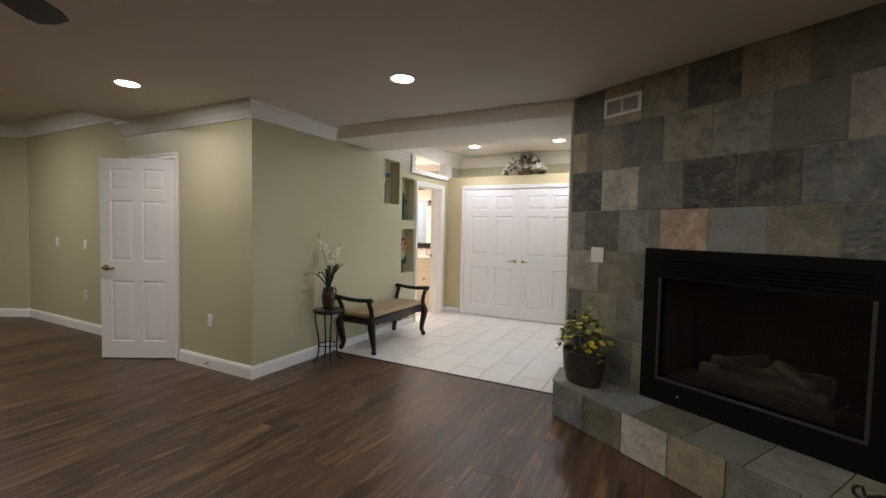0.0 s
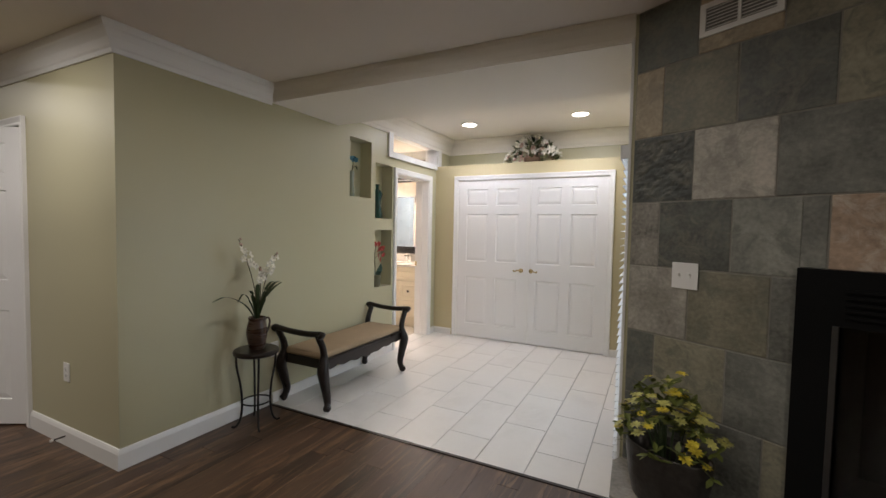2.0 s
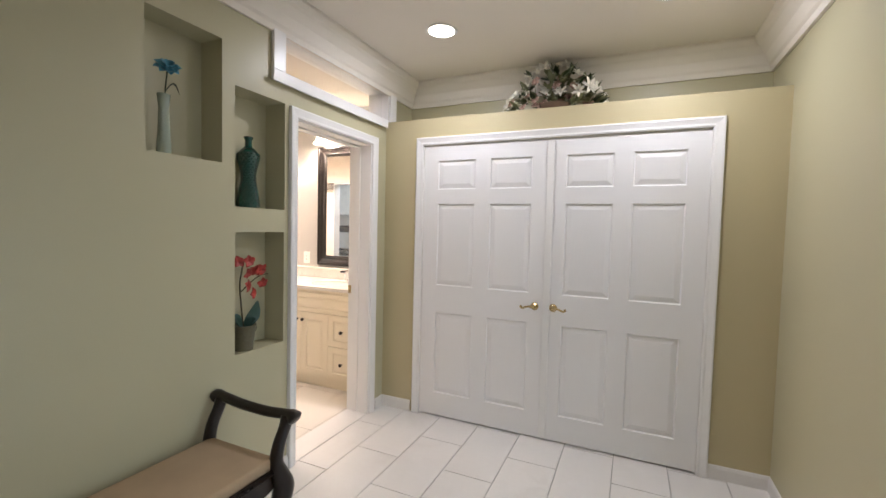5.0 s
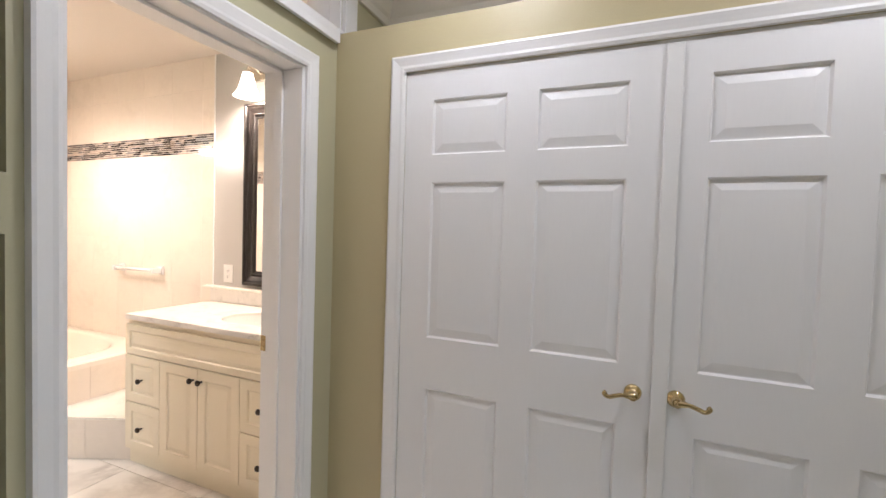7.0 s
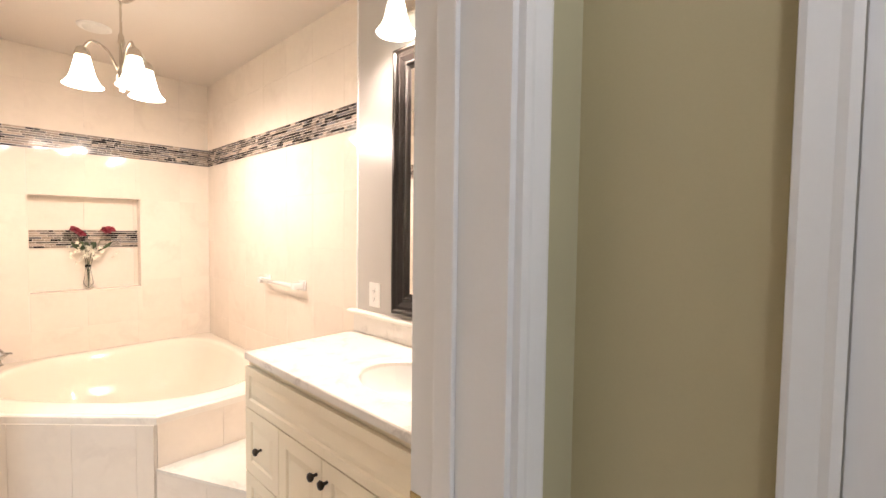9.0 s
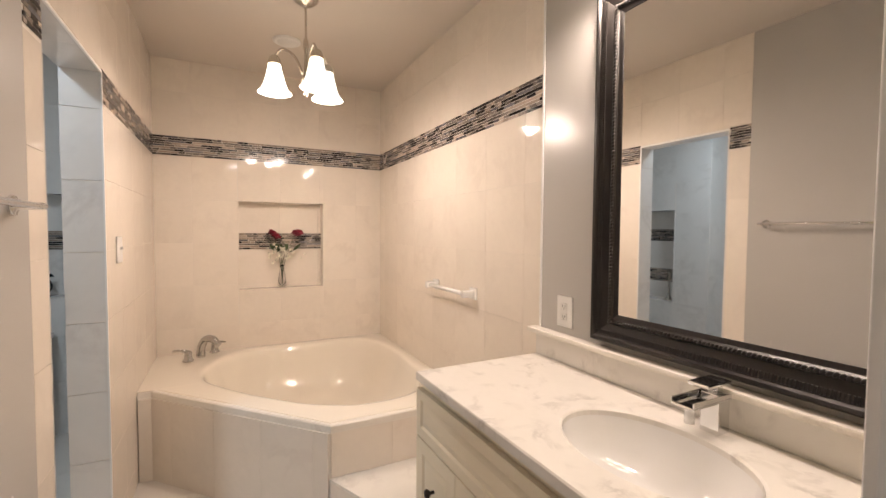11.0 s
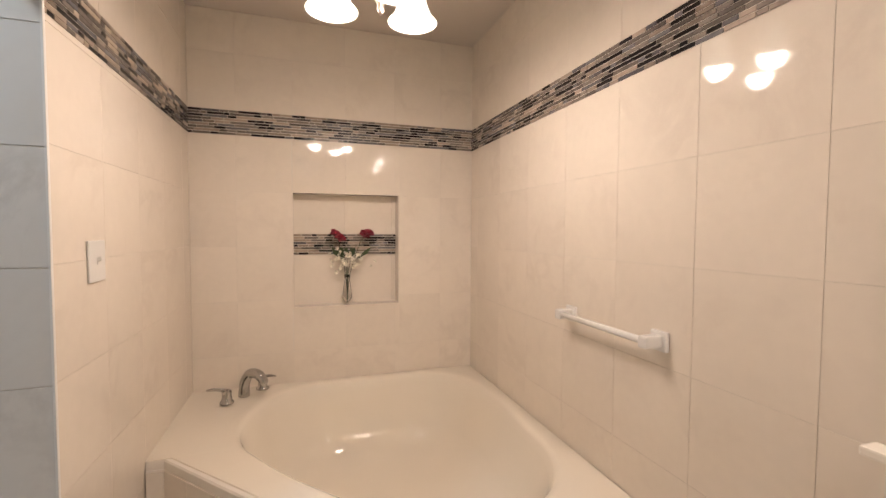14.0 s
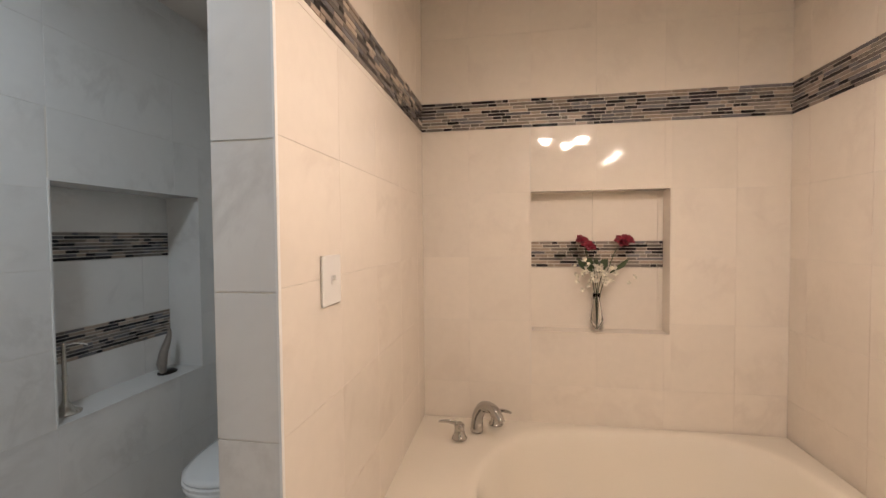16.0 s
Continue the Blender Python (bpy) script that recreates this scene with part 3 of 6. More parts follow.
# transom window above the bathroom door
bm = bmesh.new()
for a, c in (((XL, 4.99, 2.205), (XL + 0.022, 6.145, 2.262)), ((XL, 6.1455, 2.25), (XL + 0.022, 6.265, 2.262)), ((XL, 4.99, 2.490), (XL + 0.022, 6.265, 2.575)),
             ((XL, 4.99, 2.262), (XL + 0.022, 5.075, 2.490)), ((XL, 6.18, 2.262), (XL + 0.022, 6.265, 2.490)), ((XL + 0.022, 4.975, 2.194), (XL + 0.034, 6.122, 2.222)),
             ((XLB, 5.075, 2.262), (XL, 5.087, 2.490)), ((XLB, 6.168, 2.262), (XL, 6.18, 2.490)), ((XLB, 5.087, 2.262), (XL, 6.168, 2.272)), ((XLB, 5.087, 2.480), (XL, 6.168, 2.490))):
    box(bm, a, c, 0.003)
win = setting("window_1", bm, M_WHITE, "white framed transom window above the bathroom door", "window")
bm = bmesh.new()
box(bm, (XL - 0.06, 5.087, 2.272), (XL - 0.056, 6.168, 2.480))
pane = part("pane", bm, M_GLASS, win)
pane.visible_shadow = False


# ---- lights of the place, and unseen ones added ----
def recessed(x, y, z, power, group, color=CAN):
    t = thing("recessed_light", (x, y, z), "round white recessed ceiling light, switched on; those out of view are added", "ceiling light", group)
    bm = bmesh.new()
    lathe(bm, [(0.078, 0.0), (0.098, 0.0), (0.098, -0.004), (0.092, -0.008), (0.078, -0.004)], 32, caps=False)
    part("trim_ring", bm, M_WHITE, t, smooth=True)
    bm = bmesh.new()
    lathe(bm, [(0.079, -0.006), (0.05, -0.012), (0.001, -0.013)], 32, caps=False)
    part("lens", bm, M_LIT, t, "glowing lens")
    lamp("recessed_lamp", "AREA", pose(x, y, z - 0.02), power, color, 0.14)
    return t


for x, y in ((-1.44, 2.385), (-3.46, 1.60)):
    recessed(x, y, Z_MAIN, 9.0 if x > -2 else 12.0, "recessed lights of the large room")
for x, y in ((-2.30, 5.68), (-1.05, 5.70)):
    recessed(x, y, Z_FOY, 10.5, "recessed lights of the foyer", FOYER)
# four unseen lights, added to brighten the large room and the slate
for x, y in ((0.75, 0.55), (-1.44, -0.7), (-3.46, -1.4), (0.75, -2.2)):
    recessed(x, y, Z_MAIN, 17.0, "recessed lights of the large room")
# two more added out of view, to light the far left end
for x, y in ((-6.4, 1.0), (-6.4, -1.4)):
    recessed(x, y, 2.76, 26.0, "recessed lights of the large room")
for p in ((-5.44, 5.817), (-5.436, 6.084), (-5.262, 5.996)):
    lamp("chandelier_bulb", "POINT", pose(*p, 2.125), 33.0, WARM, 0.045)
for x in (-4.04, -3.72, -3.40):
    lamp("vanity_bulb", "POINT", pose(x, 6.65, 2.28), 48.0, WARM, 0.045)
lamp("toilet_room_lamp", "AREA", pose(-4.95, 4.45, 2.58), 39.0, (0.76, 0.88, 1.0), 0.2)
day = lamp("daylight_at_door", "AREA", look((XR + 0.45, 4.22, 1.1), (XR - 2, 4.22, 1.0)), 25.0, (0.72, 0.86, 1.0), 1.0)
day.data.shape, day.data.size, day.data.size_y = "RECTANGLE", 1.1, 1.8


# ---- doors ----
def panel_front(bm, w, h, panels, t, rim=0.006, deep=0.010, slope=0.030, rise=0.003, y=0.0, back=True):
    """A framed leaf w by h: its face at y looks to -y; each panel (x0, x1, z0, z1) has a groove and a raised field."""
    xs = sorted({0, w, *(v for p in panels for v in p[:2])})
    zs = sorted({0, h, *(v for p in panels for v in p[2:])})
    for x0, x1 in zip(xs, xs[1:]):
        for z0, z1 in zip(zs, zs[1:]):
            if any(p[0] <= x0 and x1 <= p[1] and p[2] <= z0 and z1 <= p[3] for p in panels):
                continue
            bm.faces.new([bm.verts.new(c) for c in ((x0, y, z0), (x1, y, z0), (x1, y, z1), (x0, y, z1))])
    for x0, x1, z0, z1 in panels:
        rings = []
        for ins, dep in ((0, 0), (rim, deep), (rim * 1.6, deep), (rim * 1.6 + slope, rise)):
            rings.append([bm.verts.new(c) for c in ((x0 + ins, y + dep, z0 + ins), (x1 - ins, y + dep, z0 + ins), (x1 - ins, y + dep, z1 - ins), (x0 + ins, y + dep, z1 - ins))])
        for a, b in zip(rings, rings[1:]):
            for i in range(4):
                bm.faces.new((a[i], a[(i + 1) % 4], b[(i + 1) % 4], b[i]))
        bm.faces.new(rings[-1])
    if back:
        c = [bm.verts.new(q) for q in ((0, y, 0), (w, y, 0), (w, y, h), (0, y, h), (0, y + t, 0), (w, y + t, 0), (w, y + t, h), (0, y + t, h))]
        for f in ((4, 7, 6, 5), (0, 4, 5, 1), (1, 5, 6, 2), (2, 6, 7, 3), (3, 7, 4, 0)):
            bm.faces.new([c[i] for i in f])
    bmesh.ops.remove_doubles(bm, verts=bm.verts[:], dist=0.0004)


def six_panels(w, xa, xb, xc, xd):
    return [(x0, x1, z0, z1) for x0, x1 in ((xa, xb), (xc, xd)) for z0, z1 in ((0.172, 0.788), (0.992, 1.600), (1.707, 1.918))]


def lever(parent, x, z, flip, material, y=0.0):
    bm = bmesh.new()
    m = Matrix.Translation((x, y, z)) @ pose(0, 0, 0, 90, 0, 0)
    lathe(bm, [(0.027, 0.0), (0.027, 0.004), (0.023, 0.009), (0.017, 0.014), (0.012, 0.018), (0.011, 0.045), (0.013, 0.050)], 20, m)
    part("rosette", bm, material, parent, smooth=True)
    bm = bmesh.new()
    s = flip
    tube(bm, bow([(x, y - 0.048, z), (x + s * 0.028, y - 0.054, z + 0.004), (x + s * 0.056, y - 0.054, z - 0.004), (x + s * 0.072, y - 0.052, z - 0.010), (x + s * 0.086, y - 0.052, z - 0.002), (x + s * 0.081, y - 0.052, z + 0.006)], 4), [0.010] * 4 + [0.0072] * 17, 8)
    return part("door_handle", bm, material, parent, "curved lever handle", smooth=True)


def hinge(parent, x, y, z):
    bm = bmesh.new()
    lathe(bm, [(0.004, -0.052), (0.007, -0.048), (0.007, 0.048), (0.004, 0.052)], 10, Matrix.Translation((x, y, z)))
    return part("hinge", bm, M_WHITE, parent, smooth=True)


w = (OP[1] - OP[0]) / 2 - 0.006
for i, x0 in enumerate((OP[0] + 0.003, OP[0] + w + 0.009)):
    t = thing("closet_door", (x0, YC - 0.002, 0.012), "white six-panel closet door, closed, brass lever", "door", "double closet doors", kind="")
    bm = bmesh.new()
    ps = ((-2.518, -2.226, -2.112, -1.819), (-1.592, -1.302, -1.190, -0.901))[i]
    panel_front(bm, w, 2.022, six_panels(w, *(p - x0 for p in ps)), 0.035)
    part("leaf", bm, M_DOOR, t)
    lever(t, (w - 0.058, 0.060)[i], 0.903, (-1, 1)[i], M_BRASS)
    for z in (0.24, 1.02, 1.81):
        hinge(t, (-0.006, w + 0.006)[i], -0.006, z)
bm = bmesh.new()
box(bm, (-1.718, YC - 0.012, 0.02), (-1.670, YC - 0.003, 2.03), 0.003)
setting("door_astragal", bm, M_WHITE, "white cover strip where the closet doors meet", "astragal")

t = thing("panel_door", (-4.118, YW - 0.004, 0.012), "white six-panel door standing open into the room", "door", rz=180 + 29.1)
bm = bmesh.new()
panel_front(bm, 0.745, 2.022, six_panels(0.745, 0.105, 0.325, 0.42, 0.64), 0.035)
leaf = part("leaf", bm, M_DOOR, t)
leaf.matrix_basis = pose(0.745, 0.0, 0, 0, 0, 180)
bm = bmesh.new()
lathe(bm, [(0.032, 0.0), (0.030, 0.008), (0.012, 0.016), (0.012, 0.05)], 18, Matrix.Translation((0.69, 0.0, 0.92)) @ pose(0, 0, 0, -90, 0, 0))
part("rosette", bm, M_BRASS, t, smooth=True)
bm = bmesh.new()
tube(bm, bow([(0.69, 0.05, 0.92), (0.65, 0.055, 0.922), (0.60, 0.052, 0.915), (0.575, 0.052, 0.925)], 4), 0.010, 8)
part("door_handle", bm, M_BRASS, t, "brass lever handle", smooth=True)
for z in (0.24, 1.02, 1.81):
    hinge(t, -0.006, 0.006, z)

# glazed double doors with blinds
MID = (DY0 + DY1) / 2
for i, (y0, y1) in enumerate(((DY0 + 0.02, MID - 0.004), (MID + 0.004, DY1 - 0.02))):
    t = thing("glass_door", (XR + 0.03, y0, 0.012), "white glazed patio door behind a blind", "door", "glazed double doors")
    w, h = y1 - y0, DZ - 0.03
    bm = bmesh.new()
    for a, c in (((0, 0, 0), (0.045, 0.10, h)), ((0, w - 0.10, 0), (0.045, w, h)), ((0, 0.10, 0), (0.045, w - 0.10, 0.22)), ((0, 0.10, h - 0.16), (0.045, w - 0.10, h))):
        box(bm, a, c, 0.003)
    part("leaf_frame", bm, M_WHITE, t)
    bm = bmesh.new()
    box(bm, (0.020, 0.10, 0.22), (0.026, w - 0.10, h - 0.16))
    p = part("pane", bm, M_GLASS, t)
    p.visible_shadow = False
    if i == 1:
        for z, n in ((0.90, "door_handle"), (1.06, "deadbolt")):
            bm = bmesh.new()
            lathe(bm, [(0.030, 0.0), (0.028, 0.008), (0.012, 0.014), (0.012, 0.05)], 16, Matrix.Translation((0, 0.05, z)) @ pose(0, 0, 0, 0, -90, 0))
            if n == "door_handle":
                tube(bm, bow([(-0.05, 0.05, z), (-0.055, 0.09, z + 0.003), (-0.052, 0.15, z - 0.006)], 4), 0.010, 8)
            part(n, bm, M_BRASS, t, "brass " + n.replace("_", " "), smooth=True)
    # blind on this leaf
    t = thing("window_blind", (XR - 0.012, y0 + 0.05, 0.0), "white faux-wood blind, slats half open", "blind", "blinds on the glazed doors")
    bw = w - 0.10
    bm = bmesh.new()
    box(bm, (-0.062, -0.012, 1.828), (-0.050, bw + 0.012, 1.905), 0.002)
    box(bm, (-0.050, -0.012, 1.828), (0.012, -0.004, 1.905), 0.001)
    box(bm, (-0.050, bw + 0.004, 1.828), (0.012, bw + 0.012, 1.905), 0.001)
    box(bm, (-0.045, -0.002, 1.85), (0.010, bw + 0.002, 1.895), 0.001)
    part("valance", bm, M_WHITE, t)
    bm = bmesh.new()
    box(bm, (-0.025, 0, -0.0015), (0.025, bw, 0.0015))
    first = None
    me = None
    for k in range(39):
        if me is None:
            first = part("slat", bm, M_SLAT, t)
            me = first.data
            ob = first
        else:
            ob = new("slat", me)
            ob.parent = t
        ob.matrix_basis = pose(-0.022, 0, 0.115 + k * 0.0435, 0, -16 + 3 * math.sin(k * 2.3), 0)
    bm = bmesh.new()
    box(bm, (-0.047, 0, 0.065), (0.003, bw, 0.083), 0.003)
    part("bottom_rail", bm, M_SLAT, t)
    for yy in (0.1, bw - 0.1):
        bm = bmesh.new()
        tube(bm, [(-0.022, yy, 0.08), (-0.022, yy, 1.85)], 0.0012, 5)
        part("cord", bm, M_PLASTIC, t)
bm = bmesh.new()
box(bm, (XR + 0.002, DY0, 0), (XR + 0.138, DY0 + 0.018, DZ), 0.001)
box(bm, (XR + 0.002, DY1 - 0.018, 0), (XR + 0.138, DY1, DZ), 0.001)
box(bm, (XR + 0.002, DY0 + 0.018, DZ - 0.016), (XR + 0.138, DY1 - 0.018, DZ), 0.001)
box(bm, (XR + 0.002, DY0 + 0.018, 0), (XR + 0.138, DY1 - 0.018, 0.010), 0.001)
setting("door_jamb_glass", bm, M_WHITE, "white frame of the glazed doors", "door jamb")
bm = bmesh.new()
box(bm, (XR - 0.014, 3.354, 0.0), (XR - 0.001, 3.366, Z_BEAM), 0.002)
setting("corner_trim", bm, M_WHITE, "white trim strip beside the slate chimney", "trim")
# outside
bm = bmesh.new()
box(bm, (XR + 0.14, -60, -0.3), (80, 80, -0.12))
setting("ground", bm, mat("patio_concrete", (0.35, 0.34, 0.32), 0.85, vary=0.1), "pale concrete patio and ground outside", "ground")
bm = bmesh.new()
box(bm, (2.6, 3.9, -0.12), (2.75, 9, 2.0))
setting("fence", bm, mat("weathered_fence", (0.30, 0.32, 0.34), 0.8, vary=0.15, stretch=(1, 8, 1)), "grey fence outside the glazed doors", "fence")

# ---- fireplace ----
fp = thing("fireplace", tuple(C0), "floor-to-ceiling slate tiled corner fireplace with raised hearth", "fireplace", rz=-30.2)
bm = bmesh.new()
FU0, FU1, FZ0, FZ1 = 0.677, 1.93, 0.27, 1.291
IU0, IU1, IZ0, IZ1 = 0.795, 1.815, 0.435, 1.10
slab_with_holes(bm, "y", 0.0038, 0.6, 0.0, 2.75, 0.0, Z_MAIN + 0.05, [(FU0 + 0.02, FU1 - 0.02, FZ0, FZ1 - 0.02, 0.55)])
part("chimney_body", bm, M_MORTAR, fp)
HV = [(0.012, -0.02), (-0.004, -0.06), (0.17, -0.325), (2.7, -0.47), (2.7, 0.0)]
bm = bmesh.new()
prism(bm, [(p[0] * 1.0 + 0.006, min(p[1] + 0.01, -0.002)) for p in HV], 0.0, 0.258)
part("hearth_body", bm, M_MORTAR, fp)
ROWS = [0.27, 0.615, 0.93, 1.25, 1.553, 1.86, 2.178, 2.468]
TONES = ["dark grey green grey".split(), "dark green grey green".split(), "pale green grey grey".split(), "pale dark grey rust blue green cleft grey blue".split(),
         "cleft pale grey cleft dark blue green grey grey".split(), "tan green dark green grey dark pale grey green".split(), "dark tan green dark tan dark dark green grey".split()]


def cleft_tile(w, h, material, parent, m, seed):
    """A riven slate tile: a fine grid broken into shallow flakes."""
    bm = bmesh.new()
    nx, ny = max(4, round(w / 0.011)), max(4, round(h / 0.011))
    rows = []
    for j in range(ny + 1):
        row = []
        for i in range(nx + 1):
            x, y = (i / nx - 0.5) * w, (j / ny - 0.5) * h
            edge = min(1.0, min(i, nx - i, j, ny - j) / 2)
            p = Vector((x * 15 + seed, y * 26, seed * 3.1))
            z = 0.011 + edge * (0.006 * abs(noise.noise(p)) + 0.005 * noise.noise(p * 2.6) + 0.002 * noise.noise(p * 6))
            row.append(bm.verts.new((x, y, z)))
        rows.append(row)
    for a, b in zip(rows, rows[1:]):
        for i in range(nx):
            bm.faces.new((a[i], a[i + 1], b[i + 1], b[i]))
    rim = rows[0] + [q[-1] for q in rows[1:]] + rows[-1][-2::-1] + [q[0] for q in rows[-2:0:-1]]
    low = [bm.verts.new((v.co.x, v.co.y, 0.0)) for v in rim]
    for i in range(len(rim)):
        k = (i + 1) % len(rim)
        bm.faces.new((low[i], low[k], rim[k], rim[i]))
    ob = part("slate_tile", bm, material, parent)
    ob.matrix_basis = m
    return ob


hole = [(FU0, FU1, FZ0, FZ1)]
for r, (z0, z1) in enumerate(zip(ROWS, ROWS[1:])):
    off = 0.285 if r % 2 == 0 else 0.14
    us = [0.0] + [off + 0.307 * k for k in range(9)] + [2.75]
    for k, (u0, u1) in enumerate(zip(us, us[1:])):
        tone = TONES[r][k % len(TONES[r])]
        for q in cut_rects((u0 + 0.0025, u1 - 0.0025, z0 + 0.0025, z1 - 0.0025), hole):
            m = Matrix.Translation(((q[0] + q[1]) / 2, 0.013, (q[2] + q[3]) / 2)) @ pose(0, 0, 0, 90, 0, 0)
            if tone == "cleft":
                cleft_tile(q[1] - q[0], q[3] - q[2], SLATE[tone], fp, m, 3.7 * r + k)
            else:
                piece("slate_tile", q[1] - q[0], q[3] - q[2], 0.011 + random.uniform(0, 0.003), SLATE[tone], fp, m, 0.003, 0.0012)
# hearth front and top
a, b = Vector((0.17, -0.325)), Vector((2.7, -0.47))
d = (b - a).normalized()
ang = math.degrees(math.atan2(d.y, d.x))
front = "blue green pale tan grey blue green grey".split()
k = 0
s0 = 0.0
for wid in (0.30, 0.31, 0.31, 0.31, 0.31, 0.31, 0.31, 0.31):
    c = a + d * (s0 + wid / 2)
    piece("slate_tile", wid - 0.007, 0.25, 0.012, SLATE[front[k]], fp, Matrix.Translation((c.x, c.y, 0.129)) @ pose(0, 0, 0, 90, 0, ang), 0.003, 0.001)
    k += 1
    s0 += wid
e = Vector((-0.004, -0.06))
d2 = (a - e)
c = e + d2 / 2
piece("slate_tile", d2.length - 0.004, 0.25, 0.012, SLATE["grey"], fp, Matrix.Translation((c.x + 0.006, c.y + 0.008, 0.129)) @ pose(0, 0, 0, 90, 0, math.degrees(math.atan2(d2.y, d2.x))), 0.003, 0.001)
tops = "pale grey blue green dark grey green blue grey".split()
cuts = [-0.004, 0.25, 0.55, 0.86, 1.17, 1.48, 1.79, 2.10, 2.41, 2.7]
for k, (u0, u1) in enumerate(zip(cuts, cuts[1:])):
    def edge(u):
        if u < 0.17:
            return -0.06 + (u + 0.004) / 0.174 * -0.265
        return -0.325 - (u - 0.17) * 0.0573
    pts = [(u0 + 0.003, -0.008), (u0 + 0.003, edge(u0 + 0.003) - 0.010)]
    if u0 < 0.17 < u1:
        pts.append((0.165, -0.335))
    pts += [(u1 - 0.003, edge(u1 - 0.003) - 0.010), (u1 - 0.003, -0.008)]
    bm = bmesh.new()
    prism(bm, pts, 0.259, 0.272, 0.002)
    part("slate_tile", bm, SLATE[tops[k]], fp)

ins = thing("fireplace_insert", tuple(C0), "black metal gas fireplace insert with ceramic logs", "fireplace insert", rz=-30.2)
for name, a0, a1 in (("top_panel", (FU0, -0.022, IZ1), (FU1, 0.03, FZ1)), ("bottom_panel", (FU0, -0.022, FZ0 + 0.003), (FU1, 0.03, IZ0)),
                     ("side_panel", (FU0, -0.022, IZ0), (IU0, 0.03, IZ1)), ("side_panel", (IU1, -0.022, IZ0), (FU1, 0.03, IZ1))):
    bm = bmesh.new()
    box(bm, a0, a1)
    part(name, bm, M_BLACK, ins)
bm = bmesh.new()
for a0, a1 in (((IU0 - 0.01, -0.030, IZ0 - 0.012), (IU1 + 0.01, -0.018, IZ0 + 0.004)), ((IU0 - 0.012, -0.028, IZ0), (IU0 + 0.006, -0.018, IZ1)), ((IU1 - 0.006, -0.028, IZ0), (IU1 + 0.012, -0.018, IZ1))):
    box(bm, a0, a1, 0.002)
part("opening_trim", bm, mat("dull_steel_edge", (0.10, 0.10, 0.10), 0.35, 0.9), ins, "thin dull steel edge strip")
for k in range(5):
    bm = bmesh.new()
    box(bm, (IU0 + 0.02, -0.034, 1.13 + k * 0.022), (IU1 - 0.02, -0.020, 1.142 + k * 0.022), 0.002)
    part("louvre", bm, M_BLACK, ins)
bm = bmesh.new()
box(bm, (IU0 + 0.003, 0.004, IZ0 + 0.003), (IU1 - 0.003, 0.010, IZ1 - 0.003))
part("glass_front", bm, M_FGLASS, ins, "smoked glass front")
bm = bmesh.new()
for a0, a1 in (((IU0 - 0.02, 0.45, IZ0 - 0.05), (IU1 + 0.02, 0.47, IZ1 + 0.05)), ((IU0 - 0.05, 0.03, IZ0 - 0.05), (IU0 - 0.02, 0.45, IZ1 + 0.05)), ((IU1 + 0.02, 0.03, IZ0 - 0.05), (IU1 + 0.05, 0.45, IZ1 + 0.05)),
               ((IU0 - 0.02, 0.03, IZ0 - 0.05), (IU1 + 0.02, 0.45, IZ0 - 0.02)), ((IU0 - 0.02, 0.03, IZ1 + 0.02), (IU1 + 0.02, 0.45, IZ1 + 0.05))):
    box(bm, a0, a1)
part("firebox", bm, M_SOOT, ins)
for p0, p1, r in (((0.98, 0.20, 0.50), (1.62, 0.16, 0.50), 0.055), ((1.00, 0.30, 0.53), (1.60, 0.32, 0.56), 0.06), ((1.08, 0.16, 0.58), (1.30, 0.30, 0.63), 0.04), ((1.56, 0.15, 0.57), (1.36, 0.28, 0.62), 0.04)):
    bm = bmesh.new()
    p0, p1 = Vector(p0), Vector(p1)
    n = 9
    tube(bm, [p0.lerp(p1, i / n) + Vector((0, 0, 0.012 * noise.noise((i * 0.7, r * 90, 0)))) for i in range(n + 1)], [r * (1 + 0.18 * noise.noise((i * 0.9, r * 50, 3))) for i in range(n + 1)], 9)
    part("log", bm, M_LOG, ins, smooth=True)
bm = bmesh.new()
for x in np.linspace(0.95, 1.65, 9):
    box(bm, (x - 0.006, 0.10, IZ0 + 0.02), (x + 0.006, 0.40, IZ0 + 0.035), 0.001)
box(bm, (0.93, 0.10, IZ0 - 0.02), (1.67, 0.115, IZ0 + 0.06), 0.002)
part("grate", bm, M_IRON, ins)
bm = bmesh.new()
lathe(bm, [(0.011, 0.0), (0.011, 0.006), (0.008, 0.009), (0.003, 0.010)], 14, Matrix.Translation((0.94, -0.022, 0.345)) @ pose(0, 0, 0, 90, 0, 0))
part("knob", bm, M_CHROME, ins, "small chrome knob", smooth=True)


# ---- bathroom ----
tub = thing("corner_bathtub", (0, 0, 0), "cream acrylic corner bathtub in a white stone deck", "bathtub")
PENT = [(XT + 0.012, YT + 0.002), (-5.876, YT + 0.002), (-5.876, 5.196), (-5.008, 6.003), (-5.008, YM - 0.012), (XT + 0.012, YM - 0.012)]
CT = Vector((-5.93, 6.08))


def ray_out(poly, c, a):
    d = Vector((math.cos(a), math.sin(a)))
    best = 9.0
    for p, q in zip(poly, poly[1:] + poly[:1]):
        p, q = Vector(p) - c, Vector(q) - c
        e = q - p
        den = d.x * e.y - d.y * e.x
        if abs(den) < 1e-9:
            continue
        t = (p.x * e.y - p.y * e.x) / den
        s = (p.x * d.y - p.y * d.x) / den
        if t > 0 and -1e-6 <= s <= 1 + 1e-6:
            best = min(best, t)
    return best


N = 144
corner_angles = [math.atan2(p[1] - CT.y, p[0] - CT.x) for p in PENT]
angs = sorted([2 * math.pi * i / N - math.pi for i in range(N)] + corner_angles)
outer = [ray_out(PENT, CT, a) for a in angs]


